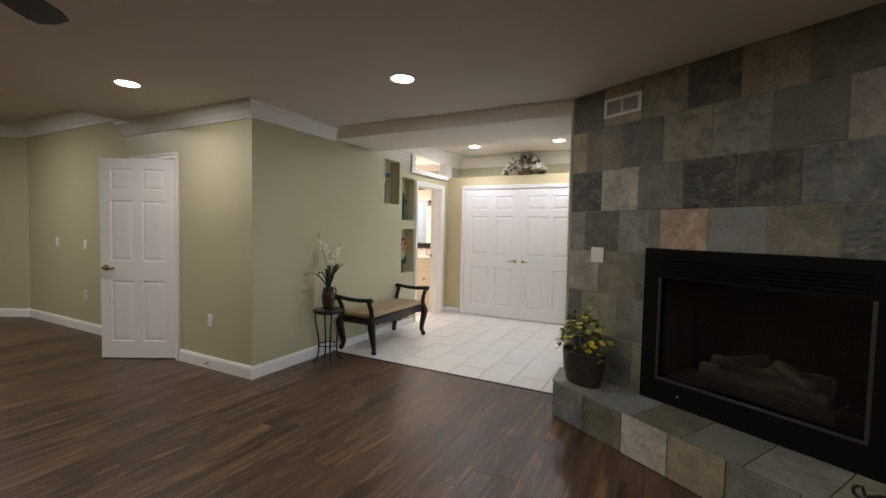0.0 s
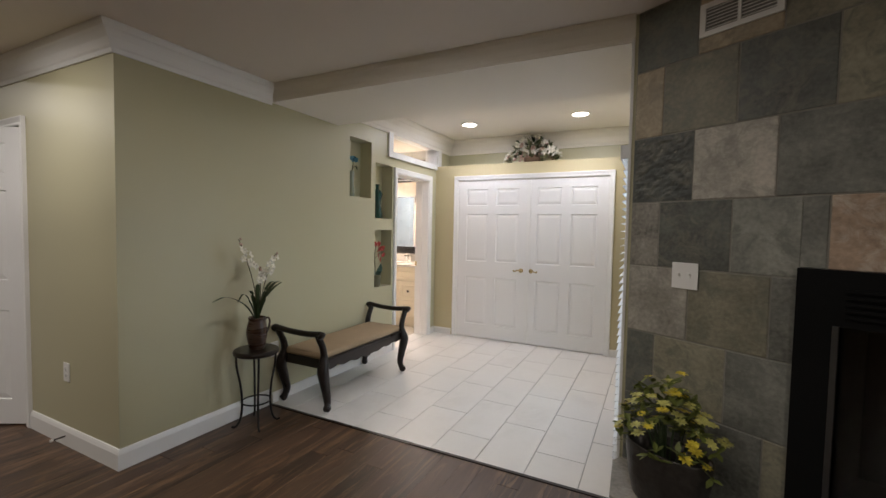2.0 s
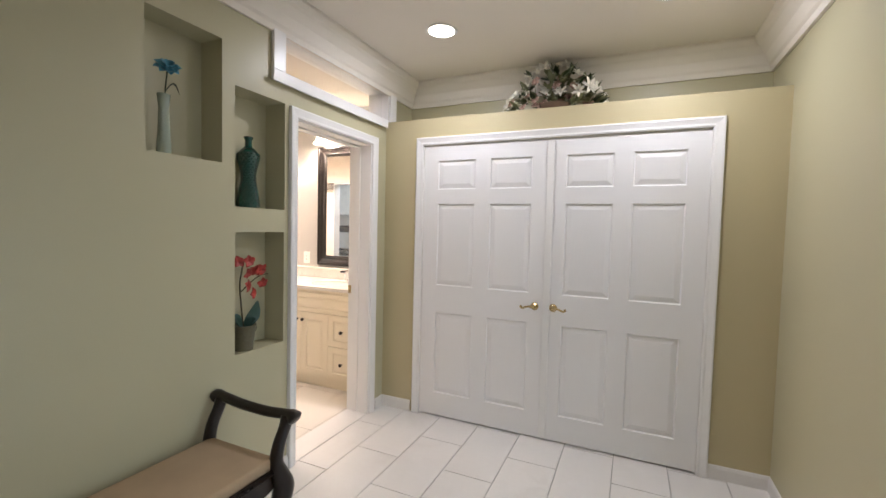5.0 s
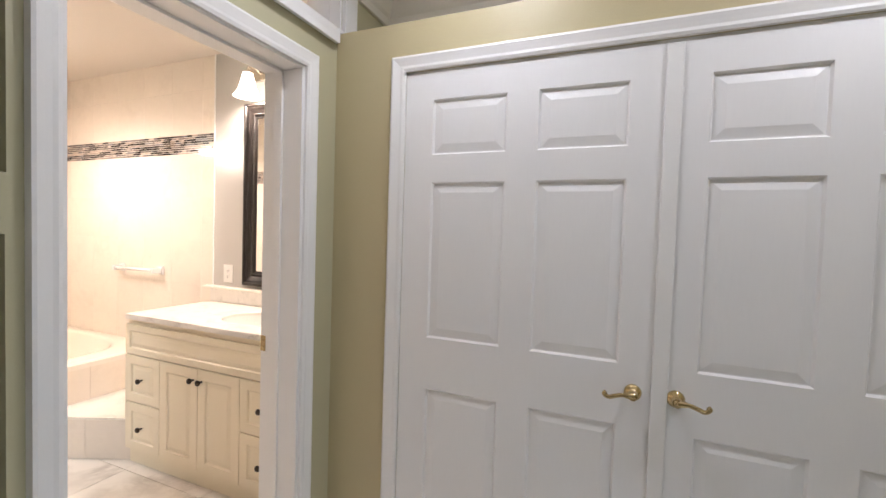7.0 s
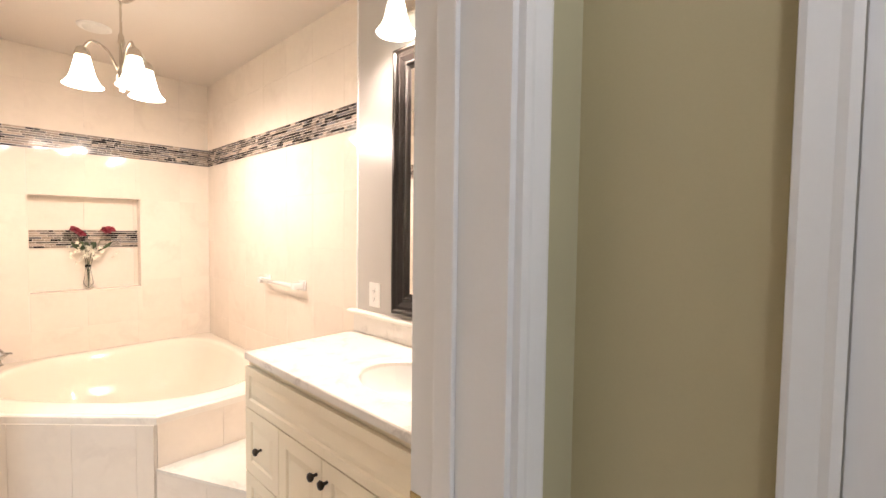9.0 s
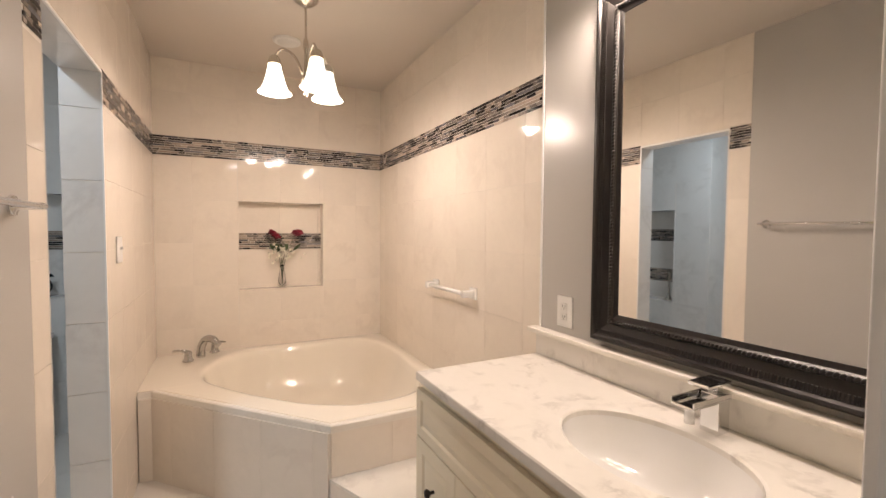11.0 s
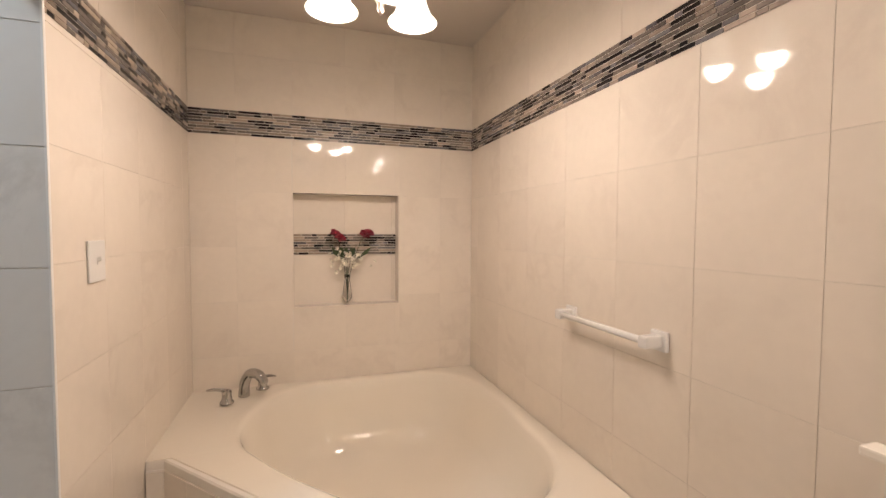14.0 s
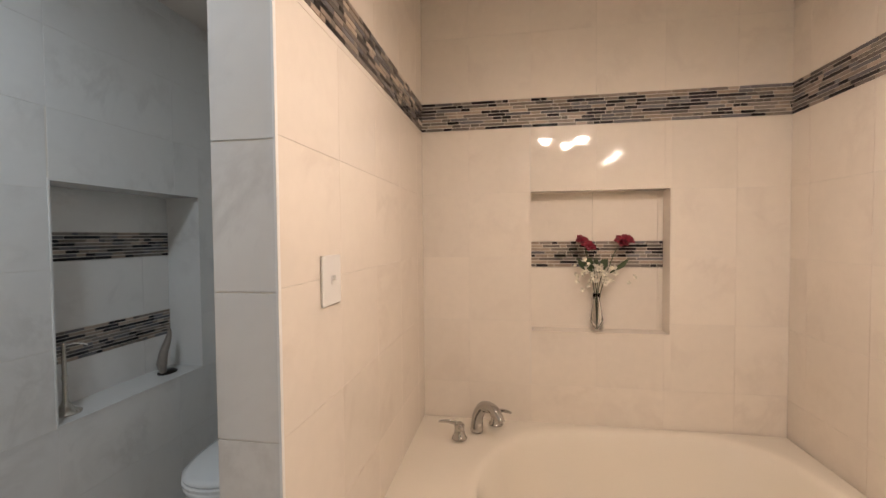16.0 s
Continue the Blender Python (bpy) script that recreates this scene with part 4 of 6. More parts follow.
BOWL = [(-6.52, 5.60), (-6.02, 5.40), (-5.62, 5.66), (-5.25, 6.02), (-5.15, 6.36), (-5.30, 6.66), (-6.10, 6.71), (-6.56, 6.60)]


def soft_r(a):
    tot = 0.0
    for k in range(-8, 9):
        tot += ray_out(BOWL, CT, a + k * radians(2.0))
    return tot / 17


soft_edge = [soft_r(a) for a in angs]


def loops(bm, levels):
    rings = []
    for fn, z in levels:
        rings.append([bm.verts.new((CT.x + math.cos(a) * fn(i), CT.y + math.sin(a) * fn(i), z)) for i, a in enumerate(angs)])
    n = len(angs)
    for p, q in zip(rings, rings[1:]):
        for i in range(n):
            bm.faces.new((p[i], p[(i + 1) % n], q[(i + 1) % n], q[i]))
    return rings


bm = bmesh.new()
loops(bm, [(lambda i: outer[i] - 0.05, 0.466), (lambda i: outer[i], 0.466), (lambda i: outer[i], 0.498), (lambda i: outer[i] - 0.006, 0.504), (lambda i: outer[i] - 0.035, 0.504)])
part("deck", bm, M_DECK, tub, "white stone deck slab")
bm = bmesh.new()
def flange(i):
    p = CT + Vector((math.cos(angs[i]), math.sin(angs[i]))) * outer[i]
    wall = p.x < XT + 0.2 or p.y > YM - 0.1 or p.y < YT + 0.05
    return outer[i] + 0.010 if wall else outer[i] - 0.022


loops(bm, [(lambda i: flange(i), 0.5042), (lambda i: flange(i) - 0.004, 0.508)])
LEVELS = ((1.075, 0.5092), (1.03, 0.5085), (1.0, 0.503), (0.985, 0.488), (0.965, 0.45), (0.92, 0.36), (0.85, 0.23), (0.76, 0.15), (0.62, 0.105), (0.4, 0.085), (0.18, 0.078), (0.002, 0.076))
loops(bm, [(lambda i: flange(i) - 0.004, 0.508)] + [(lambda i, k=k: min(soft_edge[i] * k, flange(i) - 0.012 * k), z) for k, z in LEVELS])
part("basin", bm, M_TUB, tub, "glossy cream acrylic basin", smooth=True)
bm = bmesh.new()
prism(bm, [(-5.870, YT + 0.003), (-5.870, 5.202), (-5.016, 5.997), (-5.016, YM - 0.012), (-5.06, YM - 0.012), (-5.06, 6.02), (-5.89, 5.245), (-5.93, 5.24), (-5.93, YT + 0.003)], 0.0, 0.468)
apron = part("apron", bm, M_GROUT, tub)
# tub filler
flr = thing("tub_faucet", (-6.46, 5.44, 0.516), "polished chrome arched tub faucet with two lever handles", "faucet")
bm = bmesh.new()
tube(bm, bow([(0, -0.03, 0), (0.005, -0.025, 0.07), (0.03, 0.005, 0.125), (0.075, 0.05, 0.13), (0.105, 0.085, 0.09)], 6), [0.030, 0.029, 0.028, 0.027] + [0.026] * 8 + [0.025] * 8 + [0.024, 0.023, 0.022, 0.021, 0.019], 16)
part("spout", bm, M_CHROME_DARK, flr, smooth=True)
for q, (dx, dy) in (((0.085, -0.10), (0.02, -0.09)), ((-0.08, 0.055), (0.05, 0.07))):
    bm = bmesh.new()
    lathe(bm, [(0.034, 0.0), (0.034, 0.006), (0.026, 0.014), (0.021, 0.045), (0.023, 0.058), (0.014, 0.070)], 20, Matrix.Translation((*q, 0)))
    tube(bm, bow([(q[0], q[1], 0.062), (q[0] + dx * 0.5, q[1] + dy * 0.5, 0.078), (q[0] + dx, q[1] + dy, 0.080)], 4), [0.016, 0.015, 0.014, 0.013, 0.012, 0.012, 0.011, 0.010, 0.008], 10, 0.6)
    part("handle", bm, M_CHROME_DARK, flr, smooth=True)
# step between tub and vanity
bm = bmesh.new()
prism(bm, [(-5.012, 6.005), (-4.483, 6.250), (-4.483, YM - 0.001), (-5.012, YM - 0.001)], 0.0, 0.238)
step = setting("tub_step", bm, M_GROUT, "tiled step beside the tub", "step")
bm = bmesh.new()
prism(bm, [(-5.012, 5.997), (-4.483, 6.242), (-4.483, YM - 0.012), (-5.012, YM - 0.012)], 0.239, 0.252, 0.002)
part("step_top", bm, M_DECK, step)

van = thing("vanity_cabinet", (-4.478, 6.222, 0), "cream painted vanity with raised panels and bronze knobs", "vanity")
VW, VD, VH = 1.298, YM - 6.222 - 0.004, 0.858
bm = bmesh.new()
box(bm, (0, 0.0, 0.09), (VW, VD, 0.72), 0.002)
box(bm, (0, 0.0, 0.7205), (VW, 0.02, VH))
box(bm, (0, 0.0205, 0.7205), (0.02, VD, VH))
box(bm, (VW - 0.02, 0.0205, 0.7205), (VW, VD, VH))
box(bm, (0.0, 0.012, 0), (VW, VD, 0.089))
part("body", bm, M_CAB, van)

bm = bmesh.new()
box(bm, (0.002, -0.0025, 0.094), (VW - 0.15, -0.0005, 0.830))
part("face_frame", bm, M_GLAZE, van, "tan glazed recess behind the fronts")


def front_panel(name, x0, x1, z0, z1, field=0.045, kx=None, kz=None):
    bm = bmesh.new()
    w, h = x1 - x0, z1 - z0
    panel_front(bm, w, h, [(field, w - field, field, h - field)], 0.018, rim=0.006, deep=0.007, slope=0.020, rise=0.002)
    ob = part(name, bm, M_CAB, van)
    ob.matrix_basis = pose(x0, -0.019, z0)
    if kx is not None:
        bm = bmesh.new()
        lathe(bm, [(0.006, 0.0), (0.0055, 0.012), (0.012, 0.018), (0.016, 0.024), (0.013, 0.031), (0.004, 0.034)], 16, Matrix.Translation((kx - x0, 0, kz - z0)) @ pose(0, 0, 0, 90, 0, 0))
        part("knob", bm, M_BRONZE, ob, "dark bronze knob", smooth=True)
    return ob


front_panel("false_front", 0.004, VW - 0.006, 0.660, 0.832, 0.035)
for x0, x1 in ((0.004, 0.300), (0.912, 1.208)):
    front_panel("drawer", x0, x1, 0.382, 0.654, 0.05, (x0 + x1) / 2, 0.518)
    front_panel("drawer", x0, x1, 0.098, 0.376, 0.05, (x0 + x1) / 2, 0.237)
cx = 0.606
front_panel("door", 0.304, cx - 0.002, 0.098, 0.654, 0.055, cx - 0.032, 0.590)
front_panel("door", cx + 0.002, 0.908, 0.098, 0.654, 0.055, cx + 0.032, 0.590)

top = thing("stone_worktop", (-3.72, 6.48, 0.0), "white veined stone vanity top with an undermounted oval basin", "countertop")
rect = [(-0.752, -0.281), (0.548, -0.281), (0.548, YM - 6.48 - 0.003), (-0.752, YM - 6.48 - 0.003)]
rangs = sorted([2 * math.pi * i / 64 - math.pi for i in range(64)] + [math.atan2(p[1], p[0]) for p in rect])
ro = [ray_out(rect, Vector((0, 0)), a) for a in rangs]
re = [1 / math.sqrt((math.cos(a) / 0.235) ** 2 + (math.sin(a) / 0.165) ** 2) for a in rangs]


def rloops(bm, levels):
    rings = [[bm.verts.new((math.cos(a) * f(i), math.sin(a) * f(i), z)) for i, a in enumerate(rangs)] for f, z in levels]
    n = len(rangs)
    for p, q in zip(rings, rings[1:]):
        for i in range(n):
            bm.faces.new((p[i], p[(i + 1) % n], q[(i + 1) % n], q[i]))


bm = bmesh.new()
rloops(bm, [(lambda i: ro[i] - 0.02, 0.860), (lambda i: ro[i], 0.862), (lambda i: ro[i], 0.888), (lambda i: ro[i] - 0.004, 0.892), (lambda i: re[i] * 1.03, 0.892), (lambda i: re[i], 0.888), (lambda i: re[i] * 0.995, 0.870)])
part("slab", bm, M_QUARTZ, top)
bm = bmesh.new()
rloops(bm, [(lambda i: re[i] * 0.998, 0.876), (lambda i: re[i] * 0.97, 0.845), (lambda i: re[i] * 0.88, 0.79), (lambda i: re[i] * 0.68, 0.755), (lambda i: re[i] * 0.3, 0.745), (lambda i: 0.02, 0.742)])
part("basin", bm, M_PORC, top, "white oval basin", smooth=True)
bm = bmesh.new()
lathe(bm, [(0.024, 0.744), (0.022, 0.750), (0.002, 0.751)], 18, caps=False)
part("drain", bm, M_CHROME, top, smooth=True)
bm = bmesh.new()
box(bm, (-0.752, 0.274, 0.8925), (0.548, 0.295, 0.984), 0.002)
part("backsplash", bm, M_QUARTZ, top)
bm = bmesh.new()
box(bm, (-0.780, 0.246, 0.985), (0.548, 0.297, 1.004), 0.005)
part("splash_cap", bm, M_DECK, top, "white stone ledge on the backsplash")

fau = thing("basin_faucet", (-3.70, 6.705, 0.892), "square modern chrome basin faucet with an open spout", "faucet")
bm = bmesh.new()
box(bm, (-0.024, -0.024, 0), (0.024, 0.024, 0.105), 0.003)
part("body", bm, M_CHROME, fau)
bm = bmesh.new()
for a0, a1 in (((-0.030, -0.135, 0.088), (0.030, 0.02, 0.094)), ((-0.030, -0.135, 0.094), (-0.026, 0.02, 0.106)), ((0.026, -0.135, 0.094), (0.030, 0.02, 0.106))):
    box(bm, a0, a1, 0.0015)
part("spout", bm, M_CHROME, fau)
bm = bmesh.new()
box(bm, (-0.027, -0.075, 0.128), (0.027, 0.024, 0.138), 0.003)
box(bm, (-0.012, -0.012, 0.105), (0.012, 0.012, 0.128), 0.002)
part("handle", bm, M_CHROME, fau)
bm = bmesh.new()
lathe(bm, [(0.013, 0.0), (0.013, 0.02), (0.012, 0.06), (0.008, 0.075), (0.004, 0.08)], 16, Matrix.Translation((-0.06, -0.01, 0)))
part("drain_lift", bm, M_PORC, fau, smooth=True)

# mirror
MX0, MX1, MZ0, MZ1 = -4.164, -3.26, 1.026, 2.230
mir = thing("wall_mirror", (MX0, YM - 0.001, MZ0), "large mirror in a ribbed black wooden frame", "mirror")
mw, mh = MX1 - MX0, MZ1 - MZ0
PROF = [(0.0, 0.0), (0.0, 0.030), (0.006, 0.038), (0.016, 0.038), (0.022, 0.032), (0.064, 0.016), (0.070, 0.022), (0.078, 0.022), (0.084, 0.014), (0.098, 0.010), (0.100, 0.004)]
bm = bmesh.new()
rings = []
for x, z, sx, sz in ((0, 0, 1, 1), (mw, 0, -1, 1), (mw, mh, -1, -1), (0, mh, 1, -1)):
    rings.append([bm.verts.new((x + sx * o, -hh, z + sz * o)) for o, hh in PROF])
for i in range(4):
    a, b = rings[i], rings[(i + 1) % 4]
    for j in range(len(PROF) - 1):
        bm.faces.new((a[j], b[j], b[j + 1], a[j + 1]))
bmesh.ops.recalc_face_normals(bm, faces=bm.faces[:])
fr = part("frame", bm, M_FRAME, mir)
bm = bmesh.new()
k = 0
for horiz, L in ((True, mw), (False, mh)):
    s = 0.03
    while s < L - 0.03:
        lim = min(s, L - s) - 0.024
        ln = min(0.018, lim)
        if ln > 0.006:
            for far in (0, 1):
                p = [(s - 0.0024, 0.024), (s + 0.0024, 0.024), (s + 0.0024, 0.024 + ln), (s - 0.0024, 0.024 + ln)]
                q = []
                for along, o in p:
                    dep = 0.0325 - (o - 0.022) * 0.381
                    oo = o if not far else ((mh if horiz else mw) - o)
                    q.append((along, -dep - 0.0022, oo) if horiz else (oo, -dep - 0.0022, along))
                c = Vector((sum(v[0] for v in q) / 4, sum(v[1] for v in q) / 4, sum(v[2] for v in q) / 4))
                hi = [bm.verts.new(c + (Vector(v) - c) * 0.75) for v in q]
                lo = [bm.verts.new((v[0], v[1] + 0.005, v[2])) for v in q]
                bm.faces.new(hi)
                for i in range(4):
                    bm.faces.new((lo[i], lo[(i + 1) % 4], hi[(i + 1) % 4], hi[i]))
        s += 0.008
bmesh.ops.recalc_face_normals(bm, faces=bm.faces[:])
tagged(part("frame_ribs", bm, M_FRAME, fr), kind="stuff")
bm = bmesh.new()
for horiz, L in ((True, mw), (False, mh)):
    s = 0.075
    while s < L - 0.07:
        for o in (0.074, (mh if horiz else mw) - 0.074):
            c = Matrix.Translation((s, -0.021, o)) @ pose(0, 0, 0, 0, 35, 0) if horiz else Matrix.Translation((o, -0.021, s)) @ pose(0, 0, 0, 0, 55, 0)
            lathe(bm, [(0.001, -0.008), (0.0042, -0.005), (0.0052, 0.0), (0.0042, 0.005), (0.001, 0.008)], 6, c)
        s += 0.0115
tagged(part("rope_bead", bm, M_FRAME, fr, smooth=True), kind="stuff")
bm = bmesh.new()
box(bm, (0.097, -0.008, 0.097), (mw - 0.097, -0.004, mh - 0.097))
part("mirror_glass", bm, M_MIRROR, mir)


def bell(bm, m, k=1.0):
    prof = [(0.032, 0.0), (0.036, -0.02), (0.044, -0.055), (0.054, -0.095), (0.066, -0.125), (0.085, -0.150), (0.088, -0.152), (0.083, -0.148), (0.060, -0.118), (0.045, -0.08), (0.034, -0.04), (0.02, -0.008)]
    lathe(bm, [(r * k, z * k) for r, z in prof], 24, m, caps=False)


ch = thing("chandelier", (-5.385, 5.965, Z_BATH), "three-arm brushed nickel chandelier with frosted bell shades, lit", "chandelier")
bm = bmesh.new()
lathe(bm, [(0.065, 0.0), (0.065, -0.008), (0.04, -0.03), (0.012, -0.036), (0.006, -0.05), (0.006, -0.20), (0.012, -0.21), (0.016, -0.25), (0.010, -0.27), (0.009, -0.38), (0.02, -0.40), (0.026, -0.43), (0.018, -0.46), (0.010, -0.475), (0.012, -0.49), (0.003, -0.505)], 20)
part("stem", bm, M_NICKEL, ch, smooth=True)
for a in (250.0, 113.0, 14.0):
    p = ((-5.44, 5.817), (-5.436, 6.084), (-5.262, 5.996))[int(a == 113.0) + 2 * int(a == 14.0)]
    dx, dy = p[0] + 5.385, p[1] - 5.965
    bm = bmesh.new()
    tube(bm, bow([(dx * 0.1, dy * 0.1, -0.39), (dx * 0.35, dy * 0.35, -0.30), (dx * 0.75, dy * 0.75, -0.262), (dx, dy, -0.305)], 5), 0.006, 8)
    arm = part("arm", bm, M_NICKEL, ch, smooth=True)
    bm = bmesh.new()
    lathe(bm, [(0.008, -0.295), (0.024, -0.305), (0.034, -0.335), (0.036, -0.345)], 18, Matrix.Translation((dx, dy, 0)), caps=False)
    part("socket", bm, M_NICKEL, arm, smooth=True)
    bm = bmesh.new()
    bell(bm, Matrix.Translation((dx, dy, -0.345)), 0.95)
    sh = part("shade", bm, M_SHADE, arm, "glowing frosted glass bell shade", smooth=True)
vl = thing("vanity_light", (-3.72, YM - 0.002, 2.42), "nickel wall light with three frosted shades, lit", "wall light")
bm = bmesh.new()
box(bm, (-0.42, -0.022, -0.05), (0.42, 0, 0.05), 0.008)
part("back_plate", bm, M_NICKEL, vl)
for dx in (-0.32, 0.0, 0.32):
    bm = bmesh.new()
    tube(bm, bow([(dx, -0.02, 0), (dx, -0.07, 0.02), (dx, -0.115, 0.0), (dx, -0.12, -0.03)], 5), 0.007, 8)
    arm = part("arm", bm, M_NICKEL, vl, smooth=True)
    bm = bmesh.new()
    bell(bm, Matrix.Translation((dx, -0.12, -0.035)), 0.95)
    part("shade", bm, M_SHADE, arm, "glowing frosted glass shade", smooth=True)


# ---- loose things ----
def ribbon(bm, pts, widths, up=(0, 0, 1), fold=0.15):
    """A leaf or petal: a creased strip along points."""
    pts = [Vector(p) for p in pts]
    L, C, R = [], [], []
    for i, p in enumerate(pts):
        d = (pts[min(i + 1, len(pts) - 1)] - pts[max(i - 1, 0)]).normalized()
        side = d.cross(Vector(up))
        side = side.normalized() if side.length > 1e-4 else Vector((1, 0, 0))
        nrm = side.cross(d)
        w = widths[i]
        L.append(bm.verts.new(p - side * w + nrm * w * fold))
        C.append(bm.verts.new(p))
        R.append(bm.verts.new(p + side * w + nrm * w * fold))
    for i in range(len(pts) - 1):
        bm.faces.new((L[i], C[i], C[i + 1], L[i + 1]))
        bm.faces.new((C[i], R[i], R[i + 1], C[i + 1]))


def flower(bm, c, n, petals, size, rng, cup=0.35, width=0.34):
    """Petals round the centre c, facing n."""
    c, n = Vector(c), Vector(n).normalized()
    a = n.orthogonal().normalized()
    b = n.cross(a)
    ph = rng.uniform(0, 6.28)
    for k in range(petals):
        t = ph + 2 * math.pi * k / petals + rng.uniform(-0.12, 0.12)
        d = a * math.cos(t) + b * math.sin(t)
        s = size * rng.uniform(0.85, 1.1)
        pts = [c, c + d * s * 0.35 + n * s * cup * 0.6, c + d * s * 0.75 + n * s * cup, c + d * s + n * s * cup * 0.8]
        ribbon(bm, pts, [size * 0.05, size * width, size * width * 0.8, size * 0.03], n, 0.2)


def leaf_mat(name, c):
    return mat(name, c, 0.5, vary=0.3, scale=14, fine=80, bump=0.1, per_island=0.5)


M_LEAF = leaf_mat("dark_green_leaf", (0.035, 0.055, 0.020))
M_LEAF2 = leaf_mat("yellow_green_leaf", (0.12, 0.14, 0.03))
M_PETAL_W = leaf_mat("cream_petal", (0.70, 0.66, 0.55))
M_PETAL_P = leaf_mat("dusty_pink_petal", (0.50, 0.33, 0.26))
M_PETAL_Y = leaf_mat("yellow_petal", (0.62, 0.50, 0.05))
M_PETAL_R = leaf_mat("red_orchid_petal", (0.32, 0.032, 0.022))
M_ROSE = leaf_mat("dark_red_rose", (0.22, 0.012, 0.03))
M_BLUE = leaf_mat("teal_blue_petal", (0.07, 0.26, 0.36))
M_STEM = mat("woody_stem", (0.06, 0.045, 0.02), 0.7, vary=0.3)

# bench
bench = thing("bench", (-2.715, 4.035, 0.0), "dark carved wooden bench with scrolled arms and tan upholstered seat", "bench")
HX, HY = 0.205, 0.575
bm = bmesh.new()
box(bm, (-HX + 0.005, -HY + 0.02, 0.395), (HX - 0.005, HY - 0.02, 0.445), 0.018)
for v in bm.verts:
    v.co.z += 0.014 * max(0.0, 1 - (v.co.x / HX) ** 2) * max(0.0, 1 - (v.co.y / HY) ** 4) if v.co.z > 0.42 else 0
part("seat_cushion", bm, M_FABRIC, bench, "tan woven seat", smooth=True)
for sx in (-1, 1):
    bm = bmesh.new()
    n = 36
    lo, hi = [], []
    for i in range(n + 1):
        y = -HY + 0.03 + (2 * HY - 0.06) * i / n
        f = abs(i / n - 0.5) * 2
        low = 0.325 - 0.018 * abs(math.cos(f * math.pi * 3.5)) - 0.026 * (1 - f) ** 2
        lo.append((y, low))
        hi.append((y, 0.400))
    for xx in ((sx * HX, sx * (HX - 0.022)),):
        A = [[bm.verts.new((x, y, z)) for y, z in row] for x in xx for row in (lo, hi)]
        for i in range(n):
            bm.faces.new((A[0][i], A[0][i + 1], A[1][i + 1], A[1][i]))
            bm.faces.new((A[2][i], A[3][i], A[3][i + 1], A[2][i + 1]))
            bm.faces.new((A[0][i], A[2][i], A[2][i + 1], A[0][i + 1]))
            bm.faces.new((A[1][i], A[1][i + 1], A[3][i + 1], A[3][i]))
    bmesh.ops.recalc_face_normals(bm, faces=bm.faces[:])
    part("apron", bm, M_DWOOD, bench)
    bm = bmesh.new()
    tube(bm, [(sx * (HX + 0.004), -HY + 0.04, 0.392), (sx * (HX + 0.004), HY - 0.04, 0.392)], 0.010, 8)
    part("seat_moulding", bm, M_DWOOD, bench, smooth=True)
for sy in (-1, 1):
    bm = bmesh.new()
    box(bm, (-HX, sy * (HY - 0.03) - 0.011, 0.325), (HX, sy * (HY - 0.03) + 0.011, 0.398), 0.003)
    part("end_rail", bm, M_DWOOD, bench)
    for sx in (-1, 1):
        fx = 0.030 * sx
        pts = bow([(sx * HX, sy * (HY + 0.035), 0.602), (sx * HX, sy * (HY + 0.022), 0.565), (sx * HX, sy * (HY - 0.012), 0.50), (sx * HX, sy * (HY - 0.028), 0.43), (sx * HX + fx * 0.2, sy * (HY - 0.015), 0.37),
                   (sx * HX + fx * 0.5, sy * (HY - 0.002), 0.31), (sx * HX + fx * 0.3, sy * (HY - 0.03), 0.20), (sx * HX + fx * 0.2, sy * (HY - 0.055), 0.10), (sx * HX + fx * 0.7, sy * (HY - 0.045), 0.035), (sx * HX + fx * 1.0, sy * (HY - 0.02), 0.016)], 5)
        rs = np.interp(np.linspace(0, 1, len(pts)), [0, 0.15, 0.33, 0.45, 0.56, 0.72, 0.86, 0.93, 1.0], [0.028, 0.025, 0.028, 0.040, 0.045, 0.033, 0.025, 0.032, 0.024])
        bm = bmesh.new()
        tube(bm, pts, [float(r) for r in rs], 10)
        part("leg", bm, M_DWOOD, bench, smooth=True)
    bm = bmesh.new()
    tube(bm, bow([(-HX - 0.045, sy * (HY + 0.04), 0.592), (-HX - 0.01, sy * (HY + 0.038), 0.612), (-HX * 0.4, sy * (HY + 0.036), 0.600), (HX * 0.4, sy * (HY + 0.036), 0.597), (HX + 0.01, sy * (HY + 0.038), 0.606), (HX + 0.045, sy * (HY + 0.04), 0.588)], 5),
         [0.022, 0.031, 0.034, 0.033, 0.030, 0.026] + [0.023] * 14 + [0.026, 0.030, 0.033, 0.034, 0.031, 0.022], 10)
    part("armrest", bm, M_DWOOD, bench, smooth=True)

# plant stand with a jug of orchids
PS = (-2.785, 3.105)
st = thing("plant_stand", (*PS, 0.0), "round black plant stand with curved iron legs", "plant stand")
bm = bmesh.new()
lathe(bm, [(0.002, 0.505), (0.14, 0.505), (0.150, 0.512), (0.152, 0.526), (0.146, 0.538), (0.138, 0.541), (0.002, 0.541)], 36, caps=False)
part("tabletop", bm, M_DWOOD, st, smooth=False)
for a in (45, 135, 225, 315):
    c, s = math.cos(radians(a + 12)), math.sin(radians(a + 12))
    bm = bmesh.new()
    tube(bm, bow([(c * 0.128, s * 0.128, 0.506), (c * 0.125, s * 0.125, 0.42), (c * 0.100, s * 0.100, 0.28), (c * 0.092, s * 0.092, 0.15), (c * 0.105, s * 0.105, 0.05), (c * 0.135, s * 0.135, 0.006), (c * 0.158, s * 0.158, 0.012)], 5), 0.0075, 8)
    part("leg", bm, M_IRON, st, smooth=True)
bm = bmesh.new()
